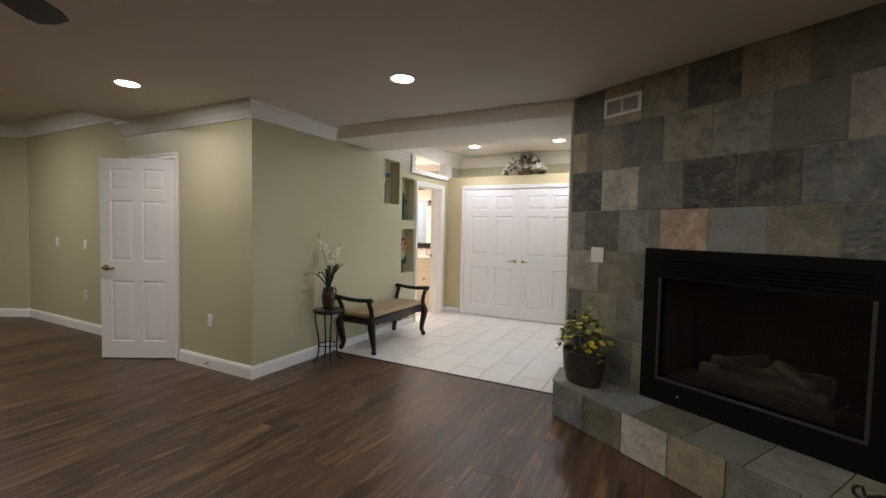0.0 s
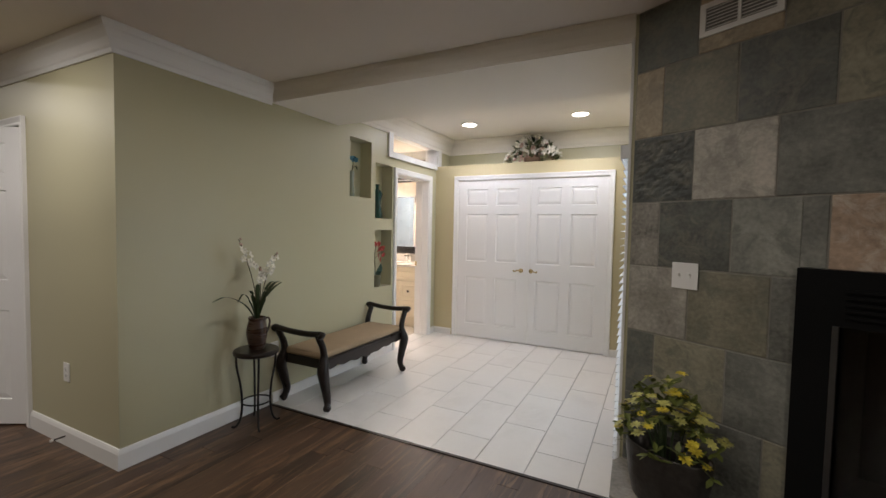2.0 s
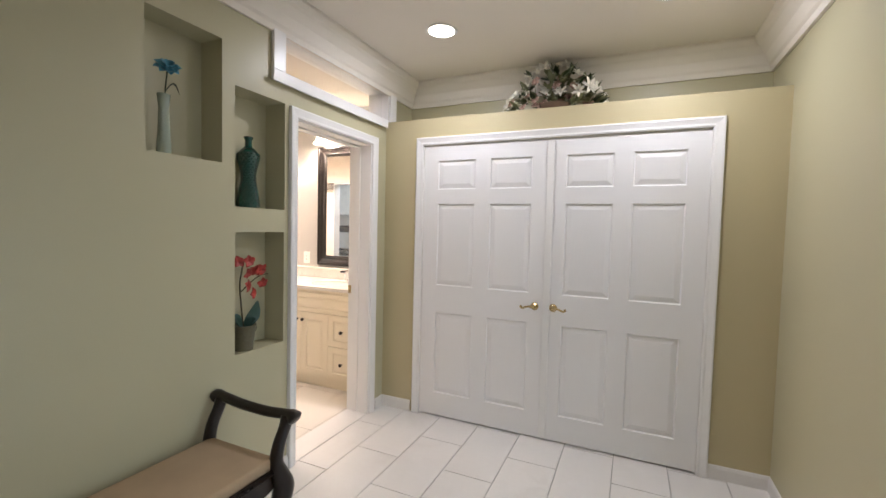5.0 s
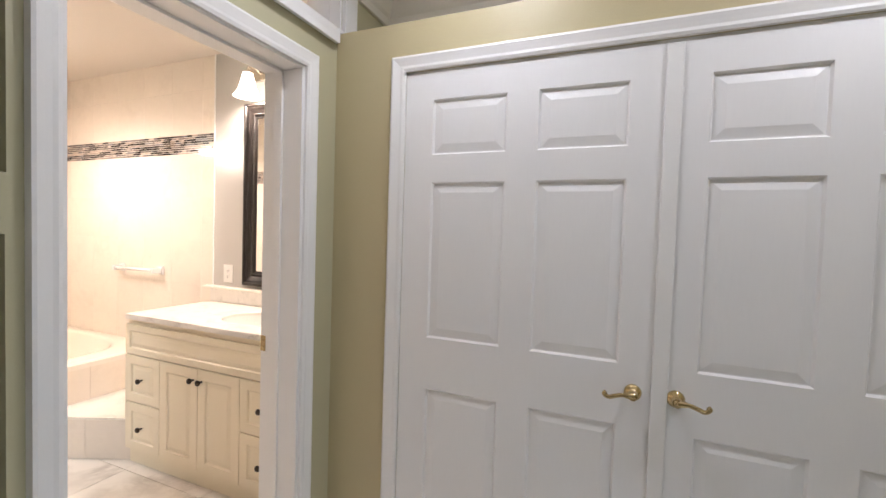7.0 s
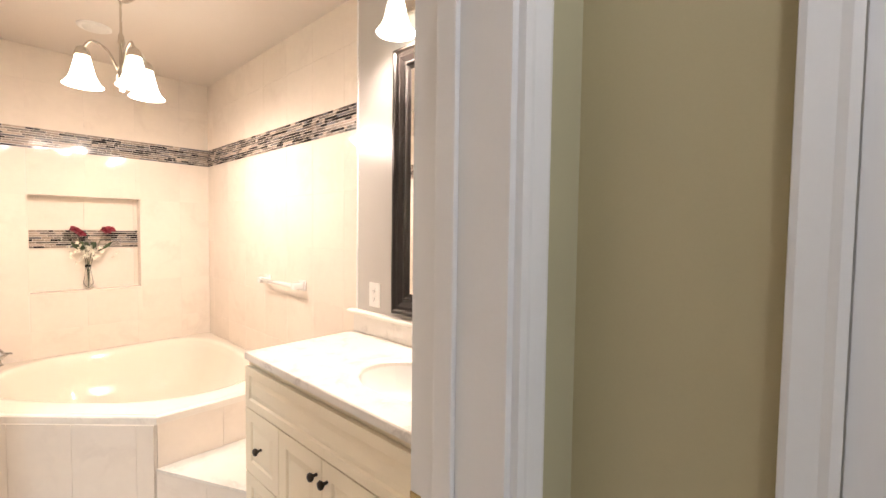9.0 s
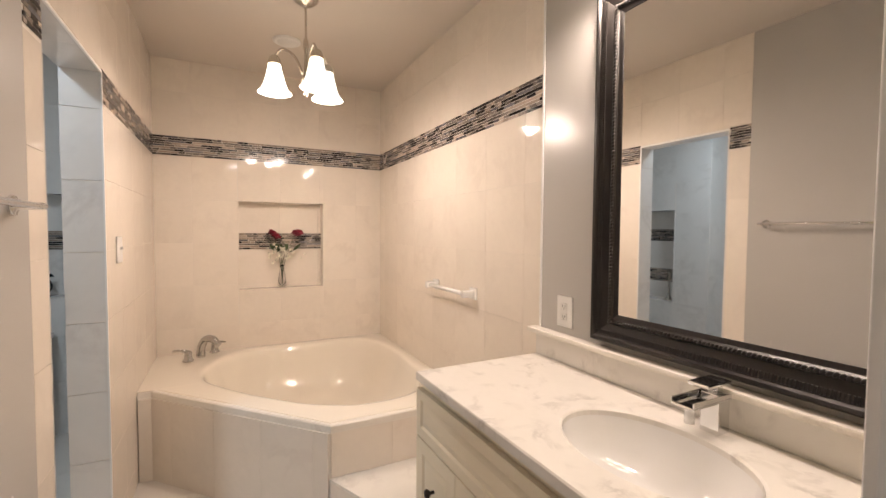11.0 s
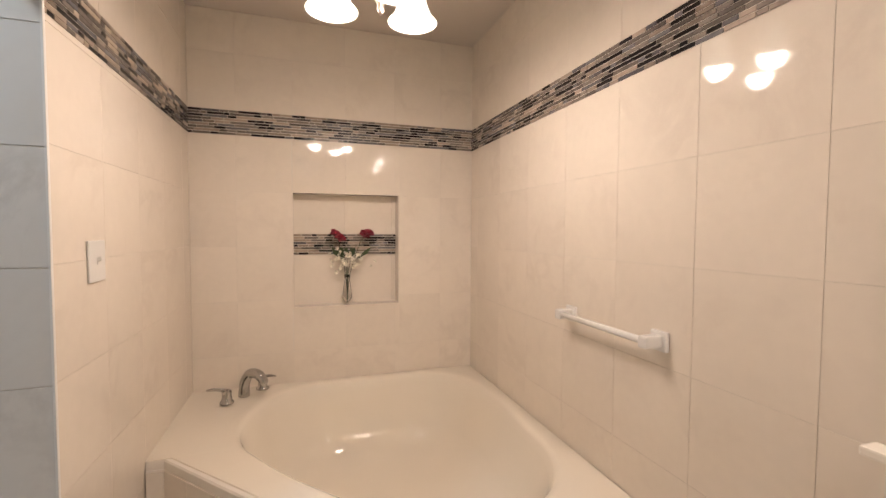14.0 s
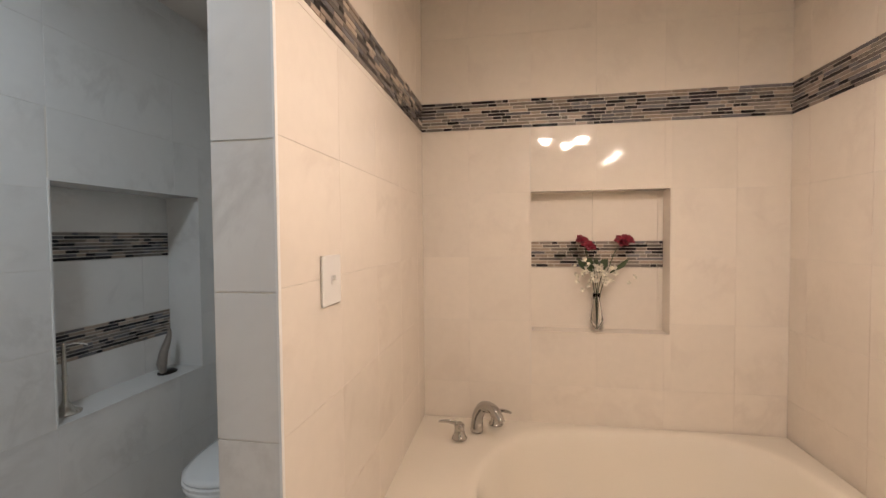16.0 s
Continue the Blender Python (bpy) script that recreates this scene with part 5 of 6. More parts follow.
ring = [(0.097 * math.cos(2 * math.pi * k / 28), 0.097 * math.sin(2 * math.pi * k / 28), 0.17) for k in range(29)]
tube(bm, ring, 0.0055, 6)
part("stretcher_ring", bm, M_IRON, st, smooth=True)

jug = thing("jug_of_orchids", (-2.79, 3.115, 0.542), "brown glazed jug holding white orchid stems and long leaves", "plant")
bm = bmesh.new()
lathe(bm, [(0.048, 0.0), (0.052, 0.006), (0.060, 0.04), (0.068, 0.09), (0.069, 0.125), (0.064, 0.165), (0.056, 0.195), (0.055, 0.205), (0.059, 0.212), (0.060, 0.220), (0.054, 0.220), (0.050, 0.200), (0.02, 0.19)], 30, caps=False)
part("jug", bm, mat("brown_glazed_ceramic", (0.045, 0.024, 0.016), 0.28, vary=0.5, scale=18, fine=60, bump=0.1, stretch=(0.3, 0.3, 3), dark=(0.12, 0.06, 0.035), dark_amount=0.8), jug, "brown banded jug", smooth=True)
bm = bmesh.new()
tube(bm, bow([(0.01, 0.055, 0.19), (0.012, 0.085, 0.205), (0.012, 0.10, 0.17), (0.01, 0.085, 0.115), (0.008, 0.066, 0.09)], 5), 0.007, 8)
part("handle", bm, bpy.data.materials["brown_glazed_ceramic"], jug, smooth=True)
rng = random.Random(11)
bm = bmesh.new()
for a, reach, top, drop in ((-95, 0.33, 0.40, 0.03), (-60, 0.10, 0.42, 0.0), (70, 0.20, 0.43, -0.02), (95, 0.15, 0.46, 0.0), (40, 0.10, 0.40, 0.0), (110, 0.26, 0.45, 0.0), (-120, 0.15, 0.40, 0.06), (150, 0.04, 0.45, 0.0)):
    c, s = math.cos(radians(a)), math.sin(radians(a))
    c = abs(c) * 0.5 if a in (70, 40, 95) else c * 0.4
    pts = bow([(0, 0, 0.19), (c * reach * 0.3, s * reach * 0.3, 0.19 + (top - 0.19) * 0.62), (c * reach * 0.7, s * reach * 0.7, 0.19 + (top - 0.19) * 0.95), (c * reach, s * reach, top - drop)], 4)
    ribbon(bm, pts, [0.006 + 0.010 * math.sin(math.pi * min(1.0, i / len(pts) + 0.05)) for i in range(len(pts))], (c, s, 1.5))
part("leaves", bm, M_LEAF, jug, "long dark strap leaves")
for tip, mid in (((-0.06, -0.10, 0.77), (0.0, -0.02, 0.42)), ((-0.03, 0.19, 0.66), (0.0, 0.05, 0.40)), ((-0.05, 0.06, 0.56), (0.0, 0.03, 0.38))):
    pts = bow([(0, 0, 0.19), mid, ((mid[0] + tip[0]) / 2, (mid[1] + tip[1]) / 2 + 0.0, (mid[2] + tip[2]) / 2 + 0.03), tip], 5)
    bm = bmesh.new()
    tube(bm, pts, 0.0028, 6)
    stem = part("stem", bm, M_STEM, jug, smooth=True)
    bm = bmesh.new()
    bud = bmesh.new()
    for i in range(len(pts) // 2 + 1, len(pts)):
        p = pts[i]
        for _ in range(2):
            o = Vector((rng.uniform(0.0, 0.035), rng.uniform(-0.032, 0.032), rng.uniform(-0.03, 0.012)))
            if i > len(pts) - 3:
                lathe(bud, [(0.002, -0.008), (0.006, -0.003), (0.006, 0.003), (0.002, 0.008)], 8, Matrix.Translation(p + o * 0.4))
            else:
                flower(bm, p + o, (1, rng.uniform(-0.6, 0.6), rng.uniform(-0.3, 0.4)), 5, 0.026, rng)
    part("blossoms", bm, M_PETAL_W, stem, "cream orchid blossoms")
    part("buds", bud, M_PETAL_P, stem)

# yellow flowers on the hearth
pot = thing("pot_of_yellow_flowers", (*on_face(0.335, 0.20)[:2], 0.2725), "dark hammered oval pot of yellow daisies on the hearth", "plant", rz=-30.2)
bm = bmesh.new()
lathe(bm, [(0.105, 0.0), (0.120, 0.01), (0.140, 0.09), (0.150, 0.16), (0.152, 0.205), (0.150, 0.212), (0.143, 0.208), (0.138, 0.16), (0.02, 0.15)], 40, caps=False, squash=0.55)
for v in bm.verts:
    v.co += v.co.normalized() * 0.0035 * noise.noise(v.co * 60)
part("pot", bm, mat("dark_hammered_metal", (0.055, 0.05, 0.045), 0.35, 0.5, vary=0.4, scale=20, fine=70, bump=0.9), pot, smooth=True)
rng = random.Random(3)
gl, yl = bmesh.new(), bmesh.new()
y2 = bmesh.new()
for i in range(170):
    a, r = rng.uniform(0, 6.28), math.sqrt(rng.random())
    h = 0.21 + 0.20 * (1 - r * r) * rng.uniform(0.6, 1.15) + rng.uniform(-0.03, 0.06)
    p = Vector((0.185 * r * math.cos(a), 0.11 * r * math.sin(a) - 0.01, h))
    n = Vector((p.x * 3, p.y * 3, 0.5 + rng.random())).normalized()
    if rng.random() < 0.42:
        flower(yl if rng.random() < 0.5 else y2, p + n * 0.02, n, 9, rng.uniform(0.016, 0.028), rng, 0.2, 0.22)
    else:
        for _ in range(3):
            d = Vector((rng.uniform(-1, 1), rng.uniform(-1, 1), rng.uniform(-0.4, 0.7))).normalized() * rng.uniform(0.025, 0.05)
            ribbon(gl, [p - d * 0.2, p + d * 0.5, p + d], [0.003, 0.010, 0.002])
part("foliage", gl, M_LEAF2, pot)
part("blossoms", yl, M_PETAL_Y, pot, "yellow daisy blossoms")
part("blossoms", y2, leaf_mat("pale_yellow_petal", (0.50, 0.48, 0.14)), pot, "pale yellow blossoms")
bm = bmesh.new()
for i in range(26):
    a = rng.uniform(0, 6.28)
    r = rng.uniform(0.02, 0.10)
    tube(bm, [(r * 0.4 * math.cos(a), r * 0.3 * math.sin(a), 0.15), (r * math.cos(a), r * 0.6 * math.sin(a), 0.30)], 0.002, 5)
part("stems", bm, M_LEAF, pot)

pot.scale = (1.17, 1.17, 1.17)

# candle holder at the end of the hearth
cd = thing("candle_holder", (*on_face(1.99, 0.27)[:2], 0.2725), "black scrolled iron candle holder with an amber candle", "candle holder", rz=-30.2)
bm = bmesh.new()
for sgn in (-1, 1):
    sp = [(sgn * (0.03 + 0.12 * k / 10), 0, 0.035 + 0.012 * math.sin(k * 0.7)) for k in range(8)]
    sp += [(sgn * (0.125 + 0.028 * math.cos(1.6 - k * 0.55)), 0, 0.030 + 0.026 * math.sin(1.6 - k * 0.55)) for k in range(9)]
    tube(bm, sp, 0.007, 8)
tube(bm, [(0, -0.09, 0.007), (0, 0, 0.035), (0, 0.09, 0.007)], 0.007, 8)
part("scroll_base", bm, M_IRON, cd, smooth=True)
bm = bmesh.new()
lathe(bm, [(0.012, 0.03), (0.014, 0.06), (0.05, 0.066), (0.055, 0.075), (0.05, 0.078), (0.002, 0.076)], 24, caps=False)
part("cup", bm, M_IRON, cd, smooth=True)
bm = bmesh.new()
lathe(bm, [(0.036, 0.077), (0.037, 0.085), (0.037, 0.20), (0.033, 0.207), (0.012, 0.202), (0.002, 0.200)], 28, caps=False)
part("candle", bm, mat("amber_wax", (0.55, 0.26, 0.10), 0.5, vary=0.1, ss=0.2), cd, "amber pillar candle", smooth=True)

# ceiling fan
fan = thing("ceiling_fan", (-1.59, 0.10, Z_MAIN), "dark brown ceiling fan at rest", "ceiling fan")
bm = bmesh.new()
lathe(bm, [(0.07, 0.0), (0.065, -0.03), (0.015, -0.04), (0.015, -0.16), (0.05, -0.165), (0.10, -0.19), (0.11, -0.24), (0.09, -0.29), (0.04, -0.31), (0.004, -0.315)], 28)
part("motor", bm, M_BRONZE, fan, smooth=True)
for k in range(5):
    bm = bmesh.new()
    outl = [(0.20, -0.05), (0.30, -0.062), (0.58, -0.068), (0.635, -0.055), (0.652, 0.0), (0.635, 0.055), (0.58, 0.068), (0.30, 0.062), (0.20, 0.05)]
    prism(bm, outl, -0.004, 0.004, 0.002)
    bl = part("blade", bm, mat("dark_walnut_blade", (0.035, 0.02, 0.013), 0.4, vary=0.3, stretch=(1, 8, 1)) if k == 0 else bpy.data.materials["dark_walnut_blade"], fan)
    bl.matrix_basis = pose(0, 0, -0.265, 0, 0, 126.9 + 72 * k) @ pose(0, 0, 0, -12, 0, 0)
    bm = bmesh.new()
    box(bm, (0.09, -0.018, -0.006), (0.26, 0.018, 0.0), 0.002)
    br = part("bracket", bm, M_BRONZE, bl)
    br.matrix_basis = pose(0, 0, 0.012)

# flowers on the closet ledge
arr = thing("flower_arrangement", (-1.72, 6.36, 2.2475), "silk arrangement of cream lilies and pink roses on the ledge", "flowers")
rng = random.Random(21)
bms = {"g": bmesh.new(), "d": bmesh.new()}
for i in range(150):
    u = rng.uniform(-1, 1)
    top = 0.30 * (1 - abs(u) ** 2.0) + 0.05
    p = Vector((u * 0.34, rng.uniform(-0.10, 0.09), rng.uniform(0.03, max(0.05, top))))
    n = Vector((u * 0.8, -1.0 + rng.uniform(-0.2, 0.6), 0.5 + rng.uniform(-0.3, 0.6)))
    k = rng.random()
    if k < 0.36 and p.z > top * 0.35:
        one = bmesh.new()
        flower(one, p + n.normalized() * 0.03, n, 6, rng.uniform(0.055, 0.075), rng, 0.35, 0.20)
        part("lily", one, M_PETAL_W, arr)
    elif k < 0.47:
        one = bmesh.new()
        flower(one, p, n, 7, rng.uniform(0.03, 0.042), rng, 0.6, 0.42)
        flower(one, p + n.normalized() * 0.008, n, 5, 0.02, rng, 0.8, 0.45)
        part("rose", one, M_PETAL_P, arr)
    else:
        for _ in range(2):
            d = Vector((u + rng.uniform(-0.7, 0.7), rng.uniform(-0.9, 0.3), rng.uniform(-0.2, 0.9))).normalized() * rng.uniform(0.05, 0.09)
            ribbon(bms["g" if rng.random() < 0.78 else "d"], [p - d * 0.3, p + d * 0.3, p + d], [0.008, 0.024, 0.003])
part("foliage", bms["g"], leaf_mat("sage_leaf", (0.19, 0.20, 0.11)), arr)
part("dark_foliage", bms["d"], M_LEAF, arr)
bm = bmesh.new()
lathe(bm, [(0.09, 0.0), (0.11, 0.03), (0.12, 0.07), (0.10, 0.075), (0.01, 0.07)], 24)
part("basket", bm, mat("brown_wicker", (0.10, 0.06, 0.035), 0.8, vary=0.4, fine=90, bump=0.5), arr, smooth=True)

arr.scale = (0.90, 0.90, 1.02)

# things in the niches
vz = thing("green_bottle", (-3.055, 4.912, 1.512), "emerald green hobnail glass bottle", "vase")
bm = bmesh.new()
prof = [(0.052, 0.0), (0.055, 0.006), (0.055, 0.04), (0.046, 0.09), (0.037, 0.14), (0.036, 0.175), (0.044, 0.22), (0.055, 0.265), (0.054, 0.285), (0.036, 0.308), (0.019, 0.322), (0.017, 0.355), (0.024, 0.368), (0.024, 0.374), (0.014, 0.374), (0.012, 0.33)]
lathe(bm, prof, 32, caps=False)
part("bottle_body", bm, mat("emerald_glass", (0.004, 0.048, 0.034), 0.09, vary=0.15, scale=8, coat=0.6, bump=0), vz, smooth=True)
bm = bmesh.new()
for z in np.arange(0.012, 0.29, 0.0135):
    r = float(np.interp(z, [q[1] for q in prof[:10]], [q[0] for q in prof[:10]]))
    for k in range(16):
        a = 2 * math.pi * (k + 0.5 * (int(z / 0.0135) % 2)) / 16
        lathe(bm, [(0.0055, 0.0), (0.004, 0.003), (0.0005, 0.0045)], 6, Matrix.Translation((r * math.cos(a), r * math.sin(a), z)) @ Matrix.Rotation(a, 4, "Z") @ pose(0, 0, 0, 0, 90, 0), caps=False)
tagged(part("hobnail_texture", bm, bpy.data.materials["emerald_glass"], vz, smooth=True), kind="stuff")

oc = thing("red_orchid", (-3.035, 4.865, 0.764), "red silk orchid in an aged metal bucket", "plant")
bm = bmesh.new()
lathe(bm, [(0.046, 0.0), (0.048, 0.004), (0.062, 0.125), (0.065, 0.130), (0.062, 0.134), (0.055, 0.120), (0.01, 0.11)], 28, caps=False)
part("bucket", bm, mat("aged_galvanised_metal", (0.16, 0.15, 0.10), 0.5, 0.5, vary=0.3, scale=12, bump=0.2), oc, smooth=True)
for s in (-1, 1):
    bm = bmesh.new()
    tube(bm, bow([(0, s * 0.060, 0.118), (0.0, s * 0.085, 0.112), (0.0, s * 0.082, 0.085), (0, s * 0.058, 0.085)], 4), 0.003, 6)
    part("handle", bm, bpy.data.materials["aged_galvanised_metal"], oc, smooth=True)
bm = bmesh.new()
for pts, w in (([(0, 0, 0.12), (0.02, -0.05, 0.17), (0.03, -0.10, 0.185)], 0.03), ([(0, 0.01, 0.12), (0.02, 0.05, 0.18), (0.02, 0.075, 0.25)], 0.034), ([(0, 0, 0.12), (0.03, 0.02, 0.15), (0.055, 0.03, 0.16)], 0.025), ([(0, 0, 0.12), (0.0, -0.03, 0.15), (-0.02, -0.05, 0.18)], 0.02)):
    q = bow(pts, 4)
    ribbon(bm, q, [w * math.sin(math.pi * (0.12 + 0.84 * i / (len(q) - 1))) for i in range(len(q))], (1, 0, 0.6), 0.1)
part("leaves", bm, mat("blue_green_leaf", (0.03, 0.07, 0.055), 0.35, vary=0.3), oc, smooth=True)
bm = bmesh.new()
tube(bm, bow([(0, 0, 0.12), (0.005, -0.02, 0.26), (0.01, -0.03, 0.36), (0.015, -0.01, 0.47)], 5), 0.004, 6)
tube(bm, bow([(0.008, -0.02, 0.31), (0.01, 0.04, 0.355), (0.01, 0.10, 0.385), (0.01, 0.155, 0.39)], 5), 0.003, 6)
part("stem", bm, M_STEM, oc, smooth=True)
bm = bmesh.new()
rng = random.Random(8)
for p in ((0.03, -0.06, 0.47), (0.035, -0.01, 0.41), (0.03, 0.005, 0.47), (0.03, -0.005, 0.34), (0.035, 0.025, 0.30), (0.03, 0.085, 0.42), (0.03, 0.095, 0.35), (0.02, 0.06, 0.42)):
    flower(bm, p, (1, rng.uniform(-0.5, 0.5), rng.uniform(-0.4, 0.4)), 5, 0.035, rng, 0.25, 0.42)
part("blossoms", bm, M_PETAL_R, oc, "red orchid blossoms")

bv = thing("blue_flower_vase", (-3.05, 4.465, 1.717), "slim clear vase with a teal silk flower", "vase")
bm = bmesh.new()
lathe(bm, [(0.028, 0.0), (0.030, 0.005), (0.024, 0.10), (0.020, 0.20), (0.026, 0.26), (0.024, 0.26), (0.018, 0.20), (0.021, 0.10), (0.004, 0.012)], 20, caps=False)
g = part("vase_body", bm, mat("pale_green_glass", (0.55, 0.62, 0.52), 0.1, vary=0.03, transmission=0.5), bv, smooth=True)
bm = bmesh.new()
tube(bm, bow([(0, 0, 0.05), (0.0, 0.005, 0.25), (0.01, 0.01, 0.36)], 4), 0.003, 6)
ribbon(bm, bow([(0, 0, 0.26), (0.02, 0.03, 0.31), (0.03, 0.05, 0.27)], 3), [0.004, 0.014, 0.016, 0.016, 0.014, 0.010, 0.003])
part("stem", bm, M_LEAF, bv)
bm = bmesh.new()
rng = random.Random(4)
for q in range(3):
    flower(bm, (0.01, 0.01, 0.36 + 0.008 * q), (0.7, -0.3, 0.7), 8, 0.055 - 0.012 * q, rng, 0.4 + 0.2 * q, 0.35)
part("blossom", bm, M_BLUE, bv, "teal blue blossom")


# ---- small fixtures ----
def plate(name, m, w, h, label, category, kind_, group=""):
    """A wall plate: local x along the wall, y up, z out."""
    t = new(name)
    t.empty_display_size = 0.03
    t.matrix_basis = m
    tagged(t, label, category, group)
    bm = bmesh.new()
    box(bm, (-w / 2, -h / 2, 0), (w / 2, h / 2, 0.006), 0.002)
    part("cover_plate", bm, M_PLASTIC, t)
    if kind_ == "outlet":
        for y in (-0.020, 0.020):
            bm = bmesh.new()
            box(bm, (-0.016, y - 0.014, 0.006), (0.016, y + 0.014, 0.0085), 0.003)
            s = part("socket", bm, M_PLASTIC, t)
            bm = bmesh.new()
            for x in (-0.006, 0.006):
                box(bm, (x - 0.0012, y - 0.004, 0.0086), (x + 0.0012, y + 0.006, 0.0092))
            box(bm, (-0.002, y - 0.011, 0.0086), (0.002, y - 0.007, 0.0092))
            part("slots", bm, M_SLOT, s)
    else:
        n = 2 if kind_ == "double" else 1
        for k in range(n):
            x = (k - (n - 1) / 2) * 0.046
            bm = bmesh.new()
            box(bm, (x - 0.005, -0.011, 0.006), (x + 0.005, 0.011, 0.008), 0.001)
            box(bm, (x - 0.0035, 0.0, 0.008), (x + 0.0035, 0.012, 0.017), 0.001)
            part("toggle", bm, M_PLASTIC, t)
    return t


fm = face_frame(on_face(0.274, 0.003, 1.220), FD, FN)
plate("light_switch", fm, 0.112, 0.116, "white double light switch on the slate", "light switch", "double")
plate("power_outlet", face_frame((XL, 3.435, 0.43), (0, 1, 0), (1, 0, 0)), 0.075, 0.118, "white power outlet on the sage wall behind the bench", "outlet", "outlet")
plate("power_outlet", face_frame((-3.565, YW, 0.466), (1, 0, 0), (0, -1, 0)), 0.072, 0.118, "white power outlet low on the sage wall", "outlet", "outlet")
plate("light_switch", face_frame((-6.95, 2.44, 1.12), (1, 0, 0), (0, -1, 0)), 0.075, 0.118, "white switch on the far wall", "light switch", "single")
plate("light_switch", face_frame((-6.20, 2.44, 1.105), (1, 0, 0), (0, -1, 0)), 0.075, 0.118, "white switch on the far wall near the door", "light switch", "single")
plate("power_outlet", face_frame((-6.20, 2.44, 0.466), (1, 0, 0), (0, -1, 0)), 0.072, 0.118, "white power outlet on the far wall", "outlet", "outlet")
plate("power_outlet", face_frame((-4.326, YM, 1.091), (1, 0, 0), (0, -1, 0)), 0.082, 0.122, "white power outlet above the vanity ledge", "outlet", "outlet")
plate("light_switch", face_frame((-5.513, YT + 0.0015, 1.311), (-1, 0, 0), (0, 1, 0)), 0.104, 0.122, "white switch plate on the tiled wall by the tub", "light switch", "single")

vt = thing("wall_vent", tuple(C0), "white metal air vent high on the slate", "vent", rz=-30.2)
bm = bmesh.new()
slab_with_holes(bm, "y", -0.012, 0.002, 0.292, 0.592, 2.242, 2.380, [(0.315, 0.436, 2.264, 2.358, -0.003), (0.448, 0.569, 2.264, 2.358, -0.003)])
part("frame", bm, M_WHITE, vt)
bm = bmesh.new()
for u0, u1 in ((0.315, 0.436), (0.448, 0.569)):
    box(bm, (u0, -0.0036, 2.264), (u1, -0.0030, 2.358))
part("backing", bm, mat("dim_duct_grey", (0.22, 0.21, 0.20), 0.8), vt)
for k in range(7):
    for u0, u1 in ((0.316, 0.435), (0.449, 0.568)):
        bm = bmesh.new()
        box(bm, (u0, -0.004, -0.0008), (u1, 0.004, 0.0008))
        sl = part("louvre", bm, M_PLASTIC, vt)
        sl.matrix_basis = pose(0, -0.008, 2.271 + k * 0.0135, 40, 0, 0)

ds = thing("door_stop", (-3.57, YW - 0.016, 0.06), "small spring door stop on the baseboard", "door stop")
bm = bmesh.new()
tube(bm, [(0, 0, 0), (0, -0.06, 0.0)], 0.005, 8)
part("spring", bm, M_BRONZE, ds, smooth=True)
bm = bmesh.new()
tube(bm, [(0, -0.06, 0), (0, -0.075, 0.0)], 0.008, 10)
part("tip", bm, M_PLASTIC, ds, smooth=True)

tb = thing("towel_bar", (-5.25, YM, 1.07), "short white ceramic towel bar on the tile", "towel bar")
for s in (-1, 1):
    bm = bmesh.new()
    box(bm, (s * 0.228 - 0.032, -0.016, -0.032), (s * 0.228 + 0.032, -0.001, 0.032), 0.006)
    box(bm, (s * 0.228 - 0.018, -0.078, -0.020), (s * 0.228 + 0.018, -0.014, 0.020), 0.008)
    part("bracket", bm, M_PORC, tb)
bm = bmesh.new()
tube(bm, [(-0.24, -0.058, 0), (0.24, -0.058, 0)], 0.0115, 12)
part("bar", bm, M_PORC, tb, smooth=True)

cb = thing("towel_bar", (-4.12, YT, 1.46), "slim chrome towel bar on the painted wall", "towel bar")
for s in (-1, 1):
    bm = bmesh.new()
    lathe(bm, [(0.025, 0.0), (0.024, 0.008), (0.010, 0.012), (0.009, 0.06)], 18, Matrix.Translation((s * 0.30, 0, 0)) @ pose(0, 0, 0, -90, 0, 0))
    part("bracket", bm, M_CHROME, cb, smooth=True)
bm = bmesh.new()
tube(bm, [(-0.32, 0.055, 0), (0.32, 0.055, 0)], 0.008, 10)
part("bar", bm, M_CHROME, cb, smooth=True)

cv = thing("ceiling_vent", (-5.95, 5.94, Z_BATH), "round white ceiling vent", "vent")
bm = bmesh.new()
lathe(bm, [(0.085, 0.0), (0.085, -0.006), (0.070, -0.014), (0.062, -0.010), (0.058, -0.010), (0.052, -0.018), (0.002, -0.020)], 32, caps=False)
part("grille", bm, M_PLASTIC, cv, smooth=True)

rv = thing("vase_of_roses", (XT - 0.045, 5.975, BN[2] + 0.0085), "clear glass bottle vase with red roses and dried blossoms", "vase")
bm = bmesh.new()
lathe(bm, [(0.031, 0.0), (0.032, 0.004), (0.030, 0.05), (0.022, 0.11), (0.016, 0.15), (0.019, 0.18), (0.017, 0.18), (0.014, 0.15), (0.019, 0.11), (0.027, 0.05), (0.003, 0.008)], 24, caps=False)
part("bottle", bm, M_GLASS, rv, smooth=True)
bm = bmesh.new()
for p in ((-0.07, 0.43), (0.10, 0.42), (-0.02, 0.33), (0.03, 0.34), (0.0, 0.30)):
    tube(bm, bow([(0.005, 0.0, 0.01), (0.008, p[0] * 0.15, 0.18), (0.02, p[0] * 0.7, p[1] - 0.06), (0.02, p[0], p[1])], 4), 0.0022, 6)
part("stems", bm, M_LEAF, rv)
rng = random.Random(14)
